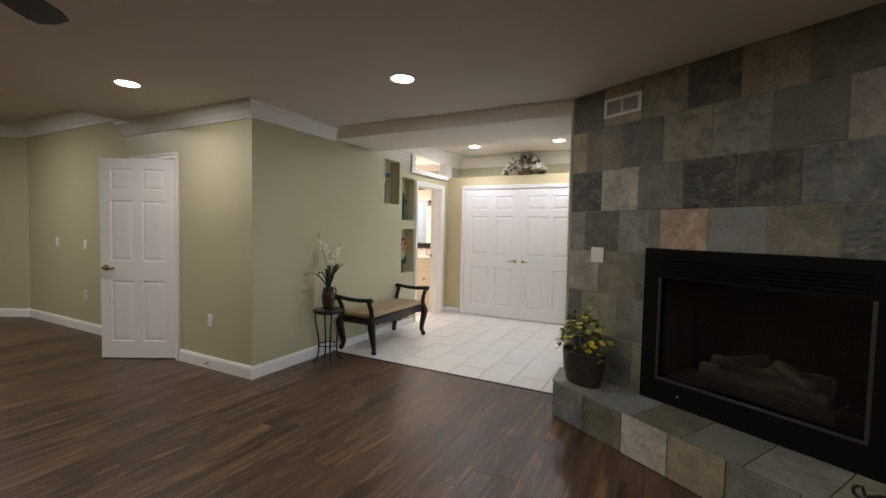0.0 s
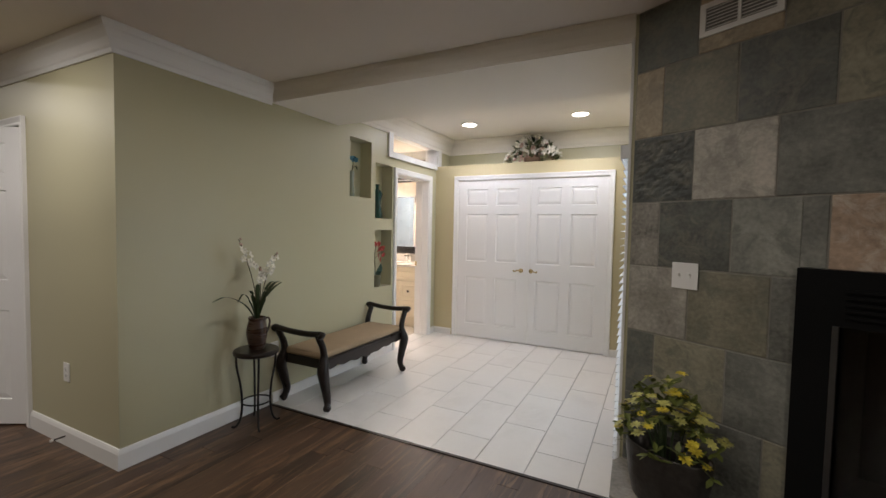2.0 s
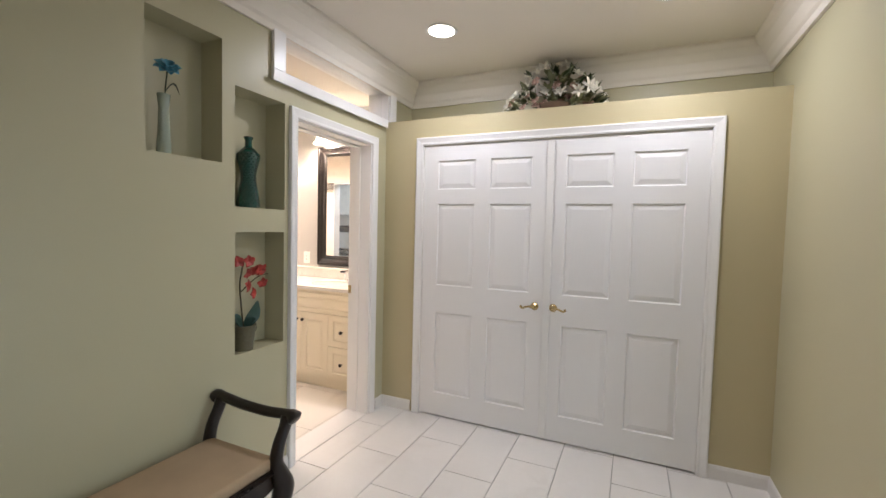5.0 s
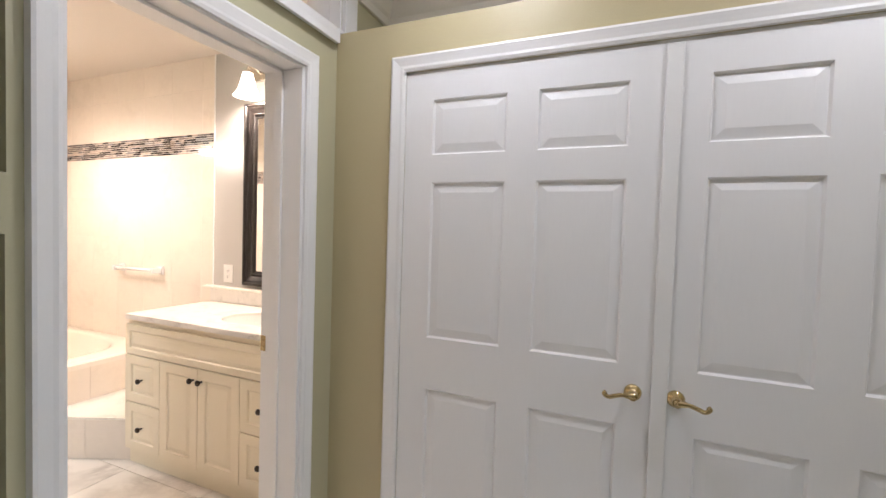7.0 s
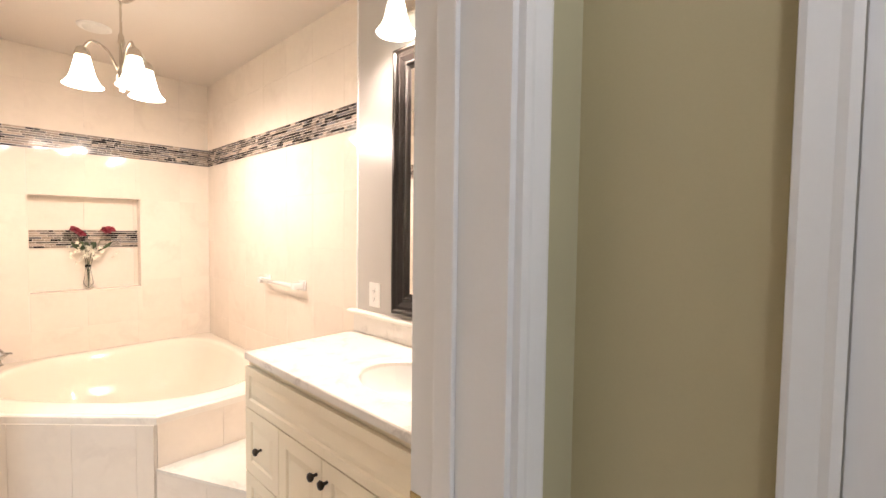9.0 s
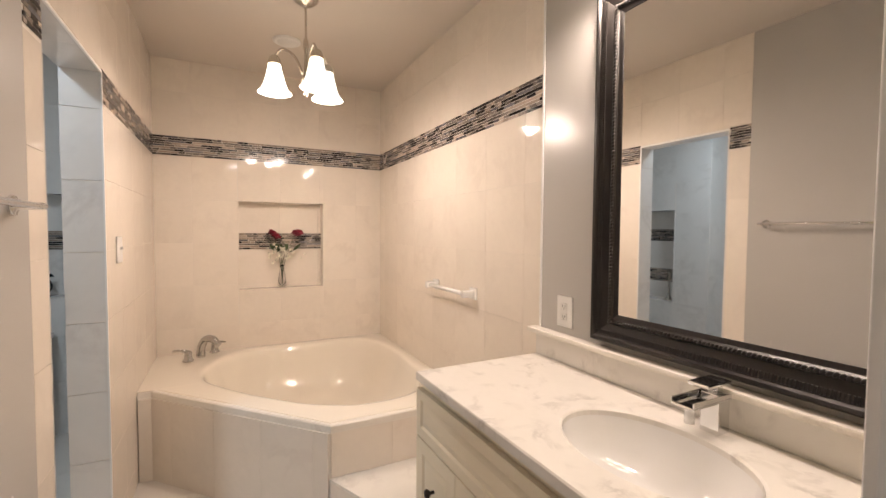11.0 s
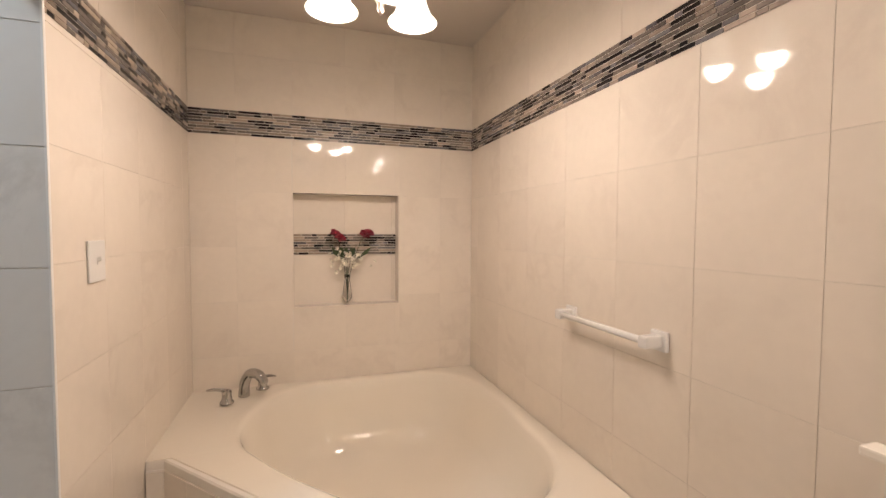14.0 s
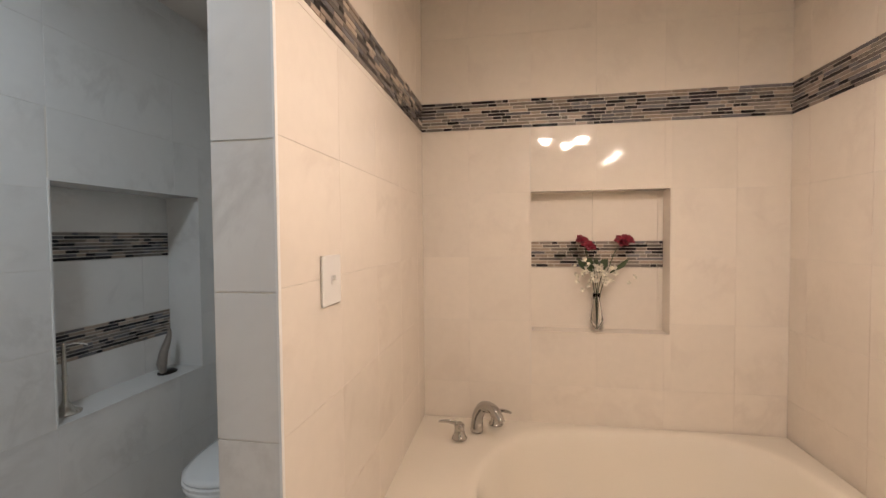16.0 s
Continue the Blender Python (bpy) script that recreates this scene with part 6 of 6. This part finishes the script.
for y, z in ((-0.075, 0.425), (-0.045, 0.40), (0.10, 0.42), (0.125, 0.43)):
    bm = bmesh.new()
    for q in range(3):
        flower(bm, (0.022, y, z), (0.7, 0.2, 0.7), 5, 0.037 - 0.009 * q, rng, 0.5 + 0.4 * q, 0.5)
    part("rose", bm, M_ROSE, rv, "dark red rose")
bm = bmesh.new()
lf = bmesh.new()
for i in range(60):
    y = rng.gauss(0, 0.05)
    z = 0.285 + rng.gauss(0, 0.028) - abs(y) * 0.15
    flower(bm, (rng.uniform(0.0, 0.04), y, z), (1, rng.uniform(-1, 1), rng.uniform(-0.5, 1)), 5, rng.uniform(0.010, 0.018), rng, 0.3, 0.35)
    if i % 4 == 0:
        ribbon(lf, [(0.015, y * 0.4, 0.28), (0.02, y * 0.8, 0.32), (0.02, y, 0.35)], [0.003, 0.012, 0.002], (1, 0, 0))
part("filler_blossoms", bm, M_PETAL_W, rv, "small cream filler blossoms")
part("leaves", lf, M_LEAF, rv)

# toilet
tl = thing("toilet", (-6.365, 4.345, 0.0), "white one-piece toilet with the lid closed", "toilet")


def oval(bm, levels, n=40, cx=0.0):
    """Stacked ovals: (z, half length back, half length front, half width)."""
    rings = []
    for z, lb, lf_, hw in levels:
        r = []
        for k in range(n):
            a = 2 * math.pi * k / n
            c, s = math.cos(a), math.sin(a)
            e = 0.8
            r.append(bm.verts.new((cx + math.copysign(abs(c) ** e, c) * (lf_ if c > 0 else lb), math.copysign(abs(s) ** e, s) * hw, z)))
        rings.append(r)
    for p, q in zip(rings, rings[1:]):
        for k in range(n):
            bm.faces.new((p[k], p[(k + 1) % n], q[(k + 1) % n], q[k]))
    bm.faces.new(rings[0][::-1])
    bm.faces.new(rings[-1])


bm = bmesh.new()
oval(bm, [(0.0, 0.28, 0.20, 0.115), (0.02, 0.28, 0.20, 0.115), (0.12, 0.28, 0.19, 0.11), (0.24, 0.29, 0.26, 0.135), (0.33, 0.30, 0.34, 0.175), (0.385, 0.30, 0.365, 0.190), (0.395, 0.30, 0.365, 0.190)])
part("bowl", bm, M_PORC, tl, smooth=True)
bm = bmesh.new()
oval(bm, [(0.396, 0.16, 0.365, 0.190), (0.412, 0.165, 0.370, 0.193), (0.416, 0.16, 0.365, 0.188)], cx=0.0)
part("seat", bm, M_PORC, tl, smooth=False)
bm = bmesh.new()
oval(bm, [(0.418, 0.16, 0.362, 0.188), (0.434, 0.165, 0.368, 0.192), (0.442, 0.14, 0.34, 0.17), (0.444, 0.05, 0.2, 0.1)])
part("lid", bm, M_PORC, tl, smooth=True)
bm = bmesh.new()
box(bm, (-0.365, -0.20, 0.36), (-0.165, 0.20, 0.685), 0.03)
part("tank", bm, M_PORC, tl)
bm = bmesh.new()
box(bm, (-0.372, -0.207, 0.686), (-0.158, 0.207, 0.722), 0.012)
tk = part("tank_lid", bm, M_PORC, tl)
bm = bmesh.new()
lathe(bm, [(0.028, 0.722), (0.028, 0.727), (0.022, 0.730), (0.002, 0.730)], 20, Matrix.Translation((-0.265, 0, 0)), caps=False)
part("flush_button", bm, M_CHROME, tk, "chrome flush button", smooth=True)


def swan(place, label, mats, rz):
    t = thing("swan_figurine", place, label, "figurine", "figurines above the toilet", rz=rz)
    bm = bmesh.new()
    tube(bm, bow([(-0.05, 0, 0.045), (-0.02, 0, 0.035), (0.02, 0, 0.04), (0.05, 0, 0.075), (0.035, 0, 0.12), (0.045, 0, 0.145), (0.07, 0, 0.135)], 5),
         [0.006, 0.012, 0.02, 0.027, 0.030, 0.032, 0.033, 0.033, 0.032, 0.030, 0.028, 0.024, 0.020, 0.016, 0.013, 0.011, 0.010, 0.009, 0.009, 0.009, 0.009, 0.010, 0.011, 0.012, 0.013, 0.013, 0.012, 0.010, 0.007, 0.004, 0.002], 12)
    part("bird", bm, mats[0], t, smooth=True)
    bm = bmesh.new()
    lathe(bm, [(0.045, 0.0), (0.046, 0.004), (0.035, 0.012), (0.015, 0.022)], 20)
    part("base", bm, M_BLACK, t, smooth=True)
    if len(mats) > 1:
        bm = bmesh.new()
        lathe(bm, [(0.002, 0.11), (0.022, 0.118), (0.028, 0.135), (0.022, 0.155), (0.002, 0.162)], 16, Matrix.Translation((-0.035, 0, 0)), caps=False)
        part("red_bulb", bm, mats[1], t, "red glass bulb", smooth=True)
    return t


M_GGLASS = mat("smoky_glass", (0.35, 0.36, 0.33), 0.1, vary=0.2, transmission=0.4)
swan((TX - 0.06, 4.32, TN[2] + 0.0085), "clear and red glass bird figurine above the toilet", (M_GGLASS, mat("red_glass", (0.28, 0.02, 0.01), 0.1, vary=0.05)), 60)
swan((TX - 0.07, 4.46, TN[2] + 0.0085), "dark glass bird figurine above the toilet", (mat("black_glass", (0.01, 0.015, 0.02), 0.08, vary=0.1),), 80)
cs = thing("chrome_stand", (-6.0, TY - 0.10, SN[2] + 0.0085), "tall chrome holder with a flared round foot", "holder")
bm = bmesh.new()
lathe(bm, [(0.055, 0.0), (0.055, 0.006), (0.030, 0.022), (0.014, 0.045), (0.010, 0.06), (0.009, 0.14), (0.013, 0.15), (0.009, 0.16), (0.008, 0.28), (0.011, 0.29), (0.003, 0.30)], 22)
part("column", bm, M_NICKEL, cs, smooth=True)
bm = bmesh.new()
tube(bm, bow([(0, 0, 0.285), (-0.03, 0.03, 0.29), (-0.06, 0.05, 0.275)], 4), 0.004, 8)
part("arm", bm, M_CHROME, cs, smooth=True)
dol = thing("leaping_fish_figurine", (-6.53, TY - 0.10, SN[2] + 0.0085), "taupe stone fish figurine on a dark foot", "figurine")
bm = bmesh.new()
oval(bm, [(0.0, 0.05, 0.05, 0.035), (0.008, 0.052, 0.052, 0.037), (0.018, 0.035, 0.035, 0.025)], 24)
part("foot", bm, M_BRONZE, dol, smooth=True)
bm = bmesh.new()
tube(bm, bow([(0.03, 0, 0.015), (0.035, 0, 0.06), (0.02, 0, 0.12), (-0.01, 0, 0.18), (-0.02, 0, 0.23), (0.005, 0, 0.255)], 5), [float(v) for v in np.interp(np.linspace(0, 1, 26), [0, 0.2, 0.5, 0.8, 1], [0.028, 0.042, 0.032, 0.014, 0.006])], 12, flat=0.6)
part("fish", bm, mat("taupe_stone", (0.25, 0.21, 0.18), 0.4, vary=0.2, scale=14), dol, smooth=True)


# ---- pieces of floors and walls ----
def lay(name, parent, m, u0, u1, v0, v1, du, dv, material, holes=(), pu=None, pv=None, gap=0.0010, t=0.0062, soft=0.0006, stagger=0.0):
    """Lays tiles over a rectangle of a surface (pose m, local x, y, z out), with joints through pu and pv."""
    pu = u0 if pu is None else pu
    pv = v0 if pv is None else pv
    j = math.floor((v0 - pv) / dv)
    while pv + j * dv < v1 - 1e-6:
        shift = stagger * du * (j % 2)
        i = math.floor((u0 - pu - shift) / du)
        while pu + shift + i * du < u1 - 1e-6:
            a0, a1 = max(u0, pu + shift + i * du), min(u1, pu + shift + (i + 1) * du)
            b0, b1 = max(v0, pv + j * dv), min(v1, pv + (j + 1) * dv)
            if a1 - a0 > 0.01 and b1 - b0 > 0.01:
                for q in cut_rects((a0 + gap / 2, a1 - gap / 2, b0 + gap / 2, b1 - gap / 2), holes):
                    piece(name, q[1] - q[0], q[3] - q[2], t, material, parent, m @ Matrix.Translation(((q[0] + q[1]) / 2, (q[2] + q[3]) / 2, 0)), soft)
            i += 1
        j += 1


MOSAIC = [mat("mosaic_black_glass", (0.018, 0.016, 0.018), 0.10, per_island=0.6, vary=0.4, bump=0), mat("mosaic_grey_glass", (0.20, 0.175, 0.155), 0.14, per_island=0.6, vary=0.35, bump=0),
          mat("mosaic_taupe_stone", (0.33, 0.265, 0.21), 0.3, per_island=0.6, vary=0.35), mat("mosaic_blue_grey_glass", (0.17, 0.165, 0.175), 0.12, per_island=0.5, vary=0.3, bump=0)]


def mosaic(parent, m, u0, u1, v0, v1, seed):
    """A band of thin glass and stone strips in rows of uneven lengths."""
    rng = random.Random(seed)
    bms = [bmesh.new() for _ in MOSAIC]
    nr = max(4, round((v1 - v0) / 0.0153))
    h = (v1 - v0) / nr
    for r in range(nr):
        u = u0 - rng.uniform(0, 0.06)
        while u < u1:
            ln = rng.choice((0.03, 0.045, 0.06, 0.085, 0.12))
            a, b = max(u + 0.0014, u0), min(u + ln - 0.0014, u1)
            if b - a > 0.006:
                k = rng.choices((0, 1, 2, 3), (0.26, 0.31, 0.28, 0.15))[0]
                bm = bms[k]
                z = 0.0075 + rng.uniform(0, 0.0015)
                c = ((a, v0 + r * h + 0.0016), (b, v0 + r * h + 0.0016), (b, v0 + (r + 1) * h - 0.0016), (a, v0 + (r + 1) * h - 0.0016))
                lo = [bm.verts.new(m @ Vector((x, y, 0.001))) for x, y in c]
                hi = [bm.verts.new(m @ Vector((x, y, z))) for x, y in c]
                bm.faces.new(hi)
                for i in range(4):
                    bm.faces.new((lo[i], lo[(i + 1) % 4], hi[(i + 1) % 4], hi[i]))
            u += ln
    bk = bmesh.new()
    bk.faces.new([bk.verts.new(m @ Vector(c)) for c in ((u0, v0, 0.0055), (u1, v0, 0.0055), (u1, v1, 0.0055), (u0, v1, 0.0055))])
    part("mosaic_grout", bk, M_GROUT, parent)
    for bm, mt in zip(bms, MOSAIC):
        tagged(part("mosaic_strips", bm, mt, parent), kind="stuff")


B0, B1 = 1.930, 2.068
TW, TH = 0.3, 0.31
# tub back wall: u along +y
mb = face_frame((XT - 0.006, 0, 0), (0, 1, 0), (1, 0, 0))
lay("wall_tile", wall_tub, mb, YT, YM, 0.395, B0, TW, TH, M_BTILE, [BN], 5.363, B0 - 5 * TH)
lay("wall_tile", wall_tub, mb, YT, YM, B1, Z_BATH, TW, TH, M_BTILE, (), 5.363, B1)
mosaic(wall_tub, mb, YT, YM, B0, B1, 1)
mosaic(wall_tub, face_frame((XT - 0.10, 0, 0), (0, 1, 0), (1, 0, 0)), BN[0], BN[1], 1.256, 1.384, 2)
mn = face_frame((XT - 0.1, 0, 0), (0, 1, 0), (1, 0, 0))
for v0, v1 in ((BN[2], 1.256), (1.384, BN[3])):
    lay("wall_tile", wall_tub, mn, BN[0], BN[1], v0, v1, 0.3, 0.31, M_BTILE, (), 5.663, v0)
bm = bmesh.new()
y0, y1, z0, z1 = BN
for a, c in (((XT - 0.1, y0, z0), (XT + 0.003, y1, z0 + 0.008)), ((XT - 0.1, y0, z1 - 0.008), (XT + 0.003, y1, z1)), ((XT - 0.1, y0, z0 + 0.008), (XT + 0.003, y0 + 0.008, z1 - 0.008)), ((XT - 0.1, y1 - 0.008, z0 + 0.008), (XT + 0.003, y1, z1 - 0.008))):
    box(bm, a, c, 0.001)
part("niche_lining", bm, M_BTILE, wall_tub)
# towel-bar wall: faces -y, u along +x
mr = face_frame((0, YM + 0.006, 0), (1, 0, 0), (0, -1, 0))
lay("wall_tile", wall_bar, mr, XT, -4.476, 0.0, B0, 0.318, 0.315, M_BTILE, (), -4.597, 0.044)
lay("wall_tile", wall_bar, mr, XT, -4.476, B1, Z_BATH, 0.318, TH, M_BTILE, (), -4.597, B1)
mosaic(wall_bar, mr, XT, -4.476, B0, B1, 3)
bm = bmesh.new()
box(bm, (-4.477, YM - 0.006, 1.0), (-4.468, YM + 0.01, Z_BATH), 0.001)
part("edge_trim", bm, M_WHITE, wall_bar)
# partition: tub side faces +y, u along -x
mp = face_frame((0, YT - 0.006, 0), (-1, 0, 0), (0, 1, 0))
lay("wall_tile", wall_part, mp, -XP, -XT, 0.0, B0, 0.3, 0.298, M_BTILE, (), -XP, 0.125)
lay("wall_tile", wall_part, mp, 4.52, 4.64, 0.0, B0, 0.3, 0.30, M_BTILE, (), 4.52, 0.12)
lay("wall_tile", wall_part, mp, 4.52, -XT, B1, Z_BATH, 0.3, 0.31, M_BTILE, (), -XP, B1)
mosaic(wall_part, mp, -XP, -XT, B0, B1, 4)
mosaic(wall_part, mp, 4.52, 4.64, B0, B1, 5)
M_WTILE = vein_mat("white_marble_wall_tile", (0.74, 0.72, 0.69), (0.48, 0.45, 0.42), 0.35, 0.12, 2.6, per_object=0.2)
lay("wall_tile", wall_part, face_frame((XP - 0.001, 0, 0), (0, 1, 0), (1, 0, 0)), YTB, YT, 0.0, 2.056, 0.2, 0.295, M_WTILE, (), YTB, 0.13, gap=0.003)
lay("wall_tile", wall_part, face_frame((-4.646, 0, 0), (0, -1, 0), (-1, 0, 0)), -YT, -YTB, 0.0, 2.056, 0.2, 0.295, M_WTILE, (), -YT, 0.13)
lay("wall_tile", wall_part, face_frame((0, 0, 2.057), (1, 0, 0), (0, 0, -1)), XP, -4.646, -YT, -YTB, 0.3, 0.2, M_WTILE)
bm = bmesh.new()
box(bm, (XP - 0.002, YT - 0.003, 0), (XP + 0.008, YT + 0.003, 2.05), 0.001)
box(bm, (XP, YT - 0.003, 2.05), (-4.64, YT + 0.003, 2.060), 0.001)
part("edge_trim", bm, M_WHITE, wall_part)
lay("wall_tile", wall_part, face_frame((0, YTB + 0.006, 0), (1, 0, 0), (0, -1, 0)), TX, XP, 0.0, Z_BATH, 0.61, 0.31, M_WTILE, (), TX, 0.02)
# toilet room: side wall faces +y, u along -x
ms = face_frame((0, TY - 0.006, 0), (-1, 0, 0), (0, 1, 0))
sn = (-SN[1], -SN[0], SN[2], SN[3])
lay("wall_tile", wall_sn, ms, 5.533, -TX, 0.0, Z_BATH, 0.61, 0.31, M_WTILE, [sn], 5.28, 0.06)
lay("wall_tile", wall_sn, face_frame((-5.5375, 0, 0), (0, 1, 0), (1, 0, 0)), 3.2, TY, 0.0, Z_BATH, 0.61, 0.31, M_WTILE, (), 3.2, 0.06)
msh = face_frame((0, 3.1935, 0), (-1, 0, 0), (0, 1, 0))
for v0, v1 in ((0.0, 1.79), (1.925, Z_BATH)):
    lay("wall_tile", wall_shower, msh, 4.3, 5.531, v0, v1, 0.61, 0.31, M_WTILE)
mosaic(wall_shower, msh, 4.3, 5.531, 1.79, 1.925, 9)
mi_ = face_frame((0, TY - 0.206, 0), (-1, 0, 0), (0, 1, 0))
for v0, v1 in ((SN[2], 0.872), (1.012, 1.318), (1.448, SN[3])):
    lay("wall_tile", wall_sn, mi_, sn[0], sn[1], v0, v1, 0.61, 0.31, M_WTILE)
mosaic(wall_sn, mi_, sn[0], sn[1], 0.872, 1.012, 6)
mosaic(wall_sn, mi_, sn[0], sn[1], 1.318, 1.448, 7)
bm = bmesh.new()
x0, x1, z0, z1 = SN
for a, c in (((x0, TY - 0.206, z0), (x1, TY + 0.004, z0 + 0.008)), ((x0, TY - 0.206, z1 - 0.008), (x1, TY + 0.004, z1)), ((x0, TY - 0.206, z0 + 0.008), (x0 + 0.008, TY + 0.004, z1 - 0.008)), ((x1 - 0.008, TY - 0.206, z0 + 0.008), (x1, TY + 0.004, z1 - 0.008))):
    box(bm, a, c, 0.001)
part("niche_lining", bm, M_WTILE, wall_sn)
mt_ = face_frame((TX - 0.006, 0, 0), (0, 1, 0), (1, 0, 0))
lay("wall_tile", wall_tn, mt_, TY, YTB, 0.0, Z_BATH, 0.61, 0.31, M_WTILE, [TN], 4.2, 0.06)
mk_ = face_frame((TX - 0.156, 0, 0), (0, 1, 0), (1, 0, 0))
for v0, v1 in ((TN[2], 1.261), (1.394, TN[3])):
    lay("wall_tile", wall_tn, mk_, TN[0], TN[1], v0, v1, 0.61, 0.35, M_WTILE)
mosaic(wall_tn, mk_, TN[0], TN[1], 1.261, 1.394, 8)
bm = bmesh.new()
y0, y1, z0, z1 = TN
for a, c in (((TX - 0.156, y0, z0), (TX + 0.004, y1, z0 + 0.008)), ((TX - 0.156, y0, z1 - 0.008), (TX + 0.004, y1, z1)), ((TX - 0.156, y0, z0 + 0.008), (TX + 0.004, y0 + 0.008, z1 - 0.008)), ((TX - 0.156, y1 - 0.008, z0 + 0.008), (TX + 0.004, y1, z1 - 0.008))):
    box(bm, a, c, 0.001)
part("niche_lining", bm, M_WTILE, wall_tn)
# tub apron and step fronts
d = Vector((-5.016 + 5.870, 5.997 - 5.202, 0))
L = d.length
d.normalize()
n = Vector((d.y, -d.x, 0))
lay("apron_tile", apron, face_frame((-5.870 + n.x * 0.001, 5.202 + n.y * 0.001, 0), d, n), 0.0, L - 0.002, 0.0, 0.466, 0.31, 0.47, M_BTILE, (), 0.15)
lay("apron_tile", apron, face_frame((-5.869, 0, 0), (0, 1, 0), (1, 0, 0)), YT + 0.004, 5.198, 0.0, 0.466, 0.3, 0.47, M_BTILE)
lay("apron_tile", apron, face_frame((-5.0155, 0, 0), (0, 1, 0), (1, 0, 0)), 6.004, YM - 0.01, 0.253, 0.466, 0.3, 0.47, M_BTILE)
d = Vector((-4.483 + 5.012, 6.250 - 6.005, 0))
L = d.length
d.normalize()
n = Vector((d.y, -d.x, 0))
lay("step_tile", step, face_frame((-5.012 + n.x * 0.001, 6.005 + n.y * 0.001, 0), d, n), 0.0, L, 0.0, 0.238, 0.31, 0.24, M_BTILE)
# floors
flat = Matrix.Translation((0, 0, -0.008))
k = 0
x = -1.845 - 0.305 * 4
while x < XR + 0.2:
    a0, a1 = max(x, XL), min(x + 0.305, XR + 0.12)
    if a1 - a0 > 0.02:
        lay("floor_tile", floor_foyer, flat, a0, a1, 3.40, YC + 0.1, 0.4, 0.61, M_FTILE, (), a0, 4.30 + 0.305 * ((k + 1) % 2), gap=0.005, t=0.008)
    x += 0.305
    k += 1
lay("floor_tile", floor_bath, flat, -6.6, XLB, 5.0, YM, 0.61, 0.61, M_BFLOOR, (), XLB - 0.02, 5.55, gap=0.003, t=0.008)
lay("floor_tile", floor_bath, flat, -6.78, -4.3, TY, 5.0, 0.61, 0.61, M_BFLOOR, (), -6.78, TY, gap=0.003, t=0.008)
# planks along y; those near the walk are pieces, the rest one sheet
rng = random.Random(5)
rest = bmesh.new()
PW = 0.127
x = -9.8
col = 0
while x < 3.4:
    y = -4.0 + rng.uniform(-1.1, 0)
    while y < 3.375:
        ln = 1.215
        b0, b1 = max(y, -4.0) + 0.0008, min(y + ln, 3.375) - 0.0008
        if b1 - b0 > 0.05:
            near = -3.6 < x < 0.95 and b1 > 0.5
            if near:
                piece("plank", b1 - b0, PW - 0.0007, 0.011, M_PLANK, floor_wood, Matrix.Translation((x + PW / 2, (b0 + b1) / 2, -0.011)) @ pose(0, 0, 0, 0, 0, 90), 0.0006)
            else:
                vs = [rest.verts.new(c) for c in ((b0, -x - PW + 0.0007, 0.0), (b1, -x - PW + 0.0007, 0.0), (b1, -x - 0.0007, 0.0), (b0, -x - 0.0007, 0.0))]
                rest.faces.new(vs)
        y += ln
    x += PW
M_PLANK2 = mat("walnut_laminate_planks_joined", (0.064, 0.036, 0.0215), 0.38, vary=0.55, scale=1.5, fine=8, bump=0.04, per_island=0.34,
               stretch=(0.6, 5.5, 5.5), dark=(0.25, 0.142, 0.076), dark_amount=0.8, lo=0.51, hi=0.69)
ob = tagged(part("planks", rest, M_PLANK2, floor_wood), kind="stuff")
ob.matrix_basis = pose(0, 0, 0, 0, 0, 90)
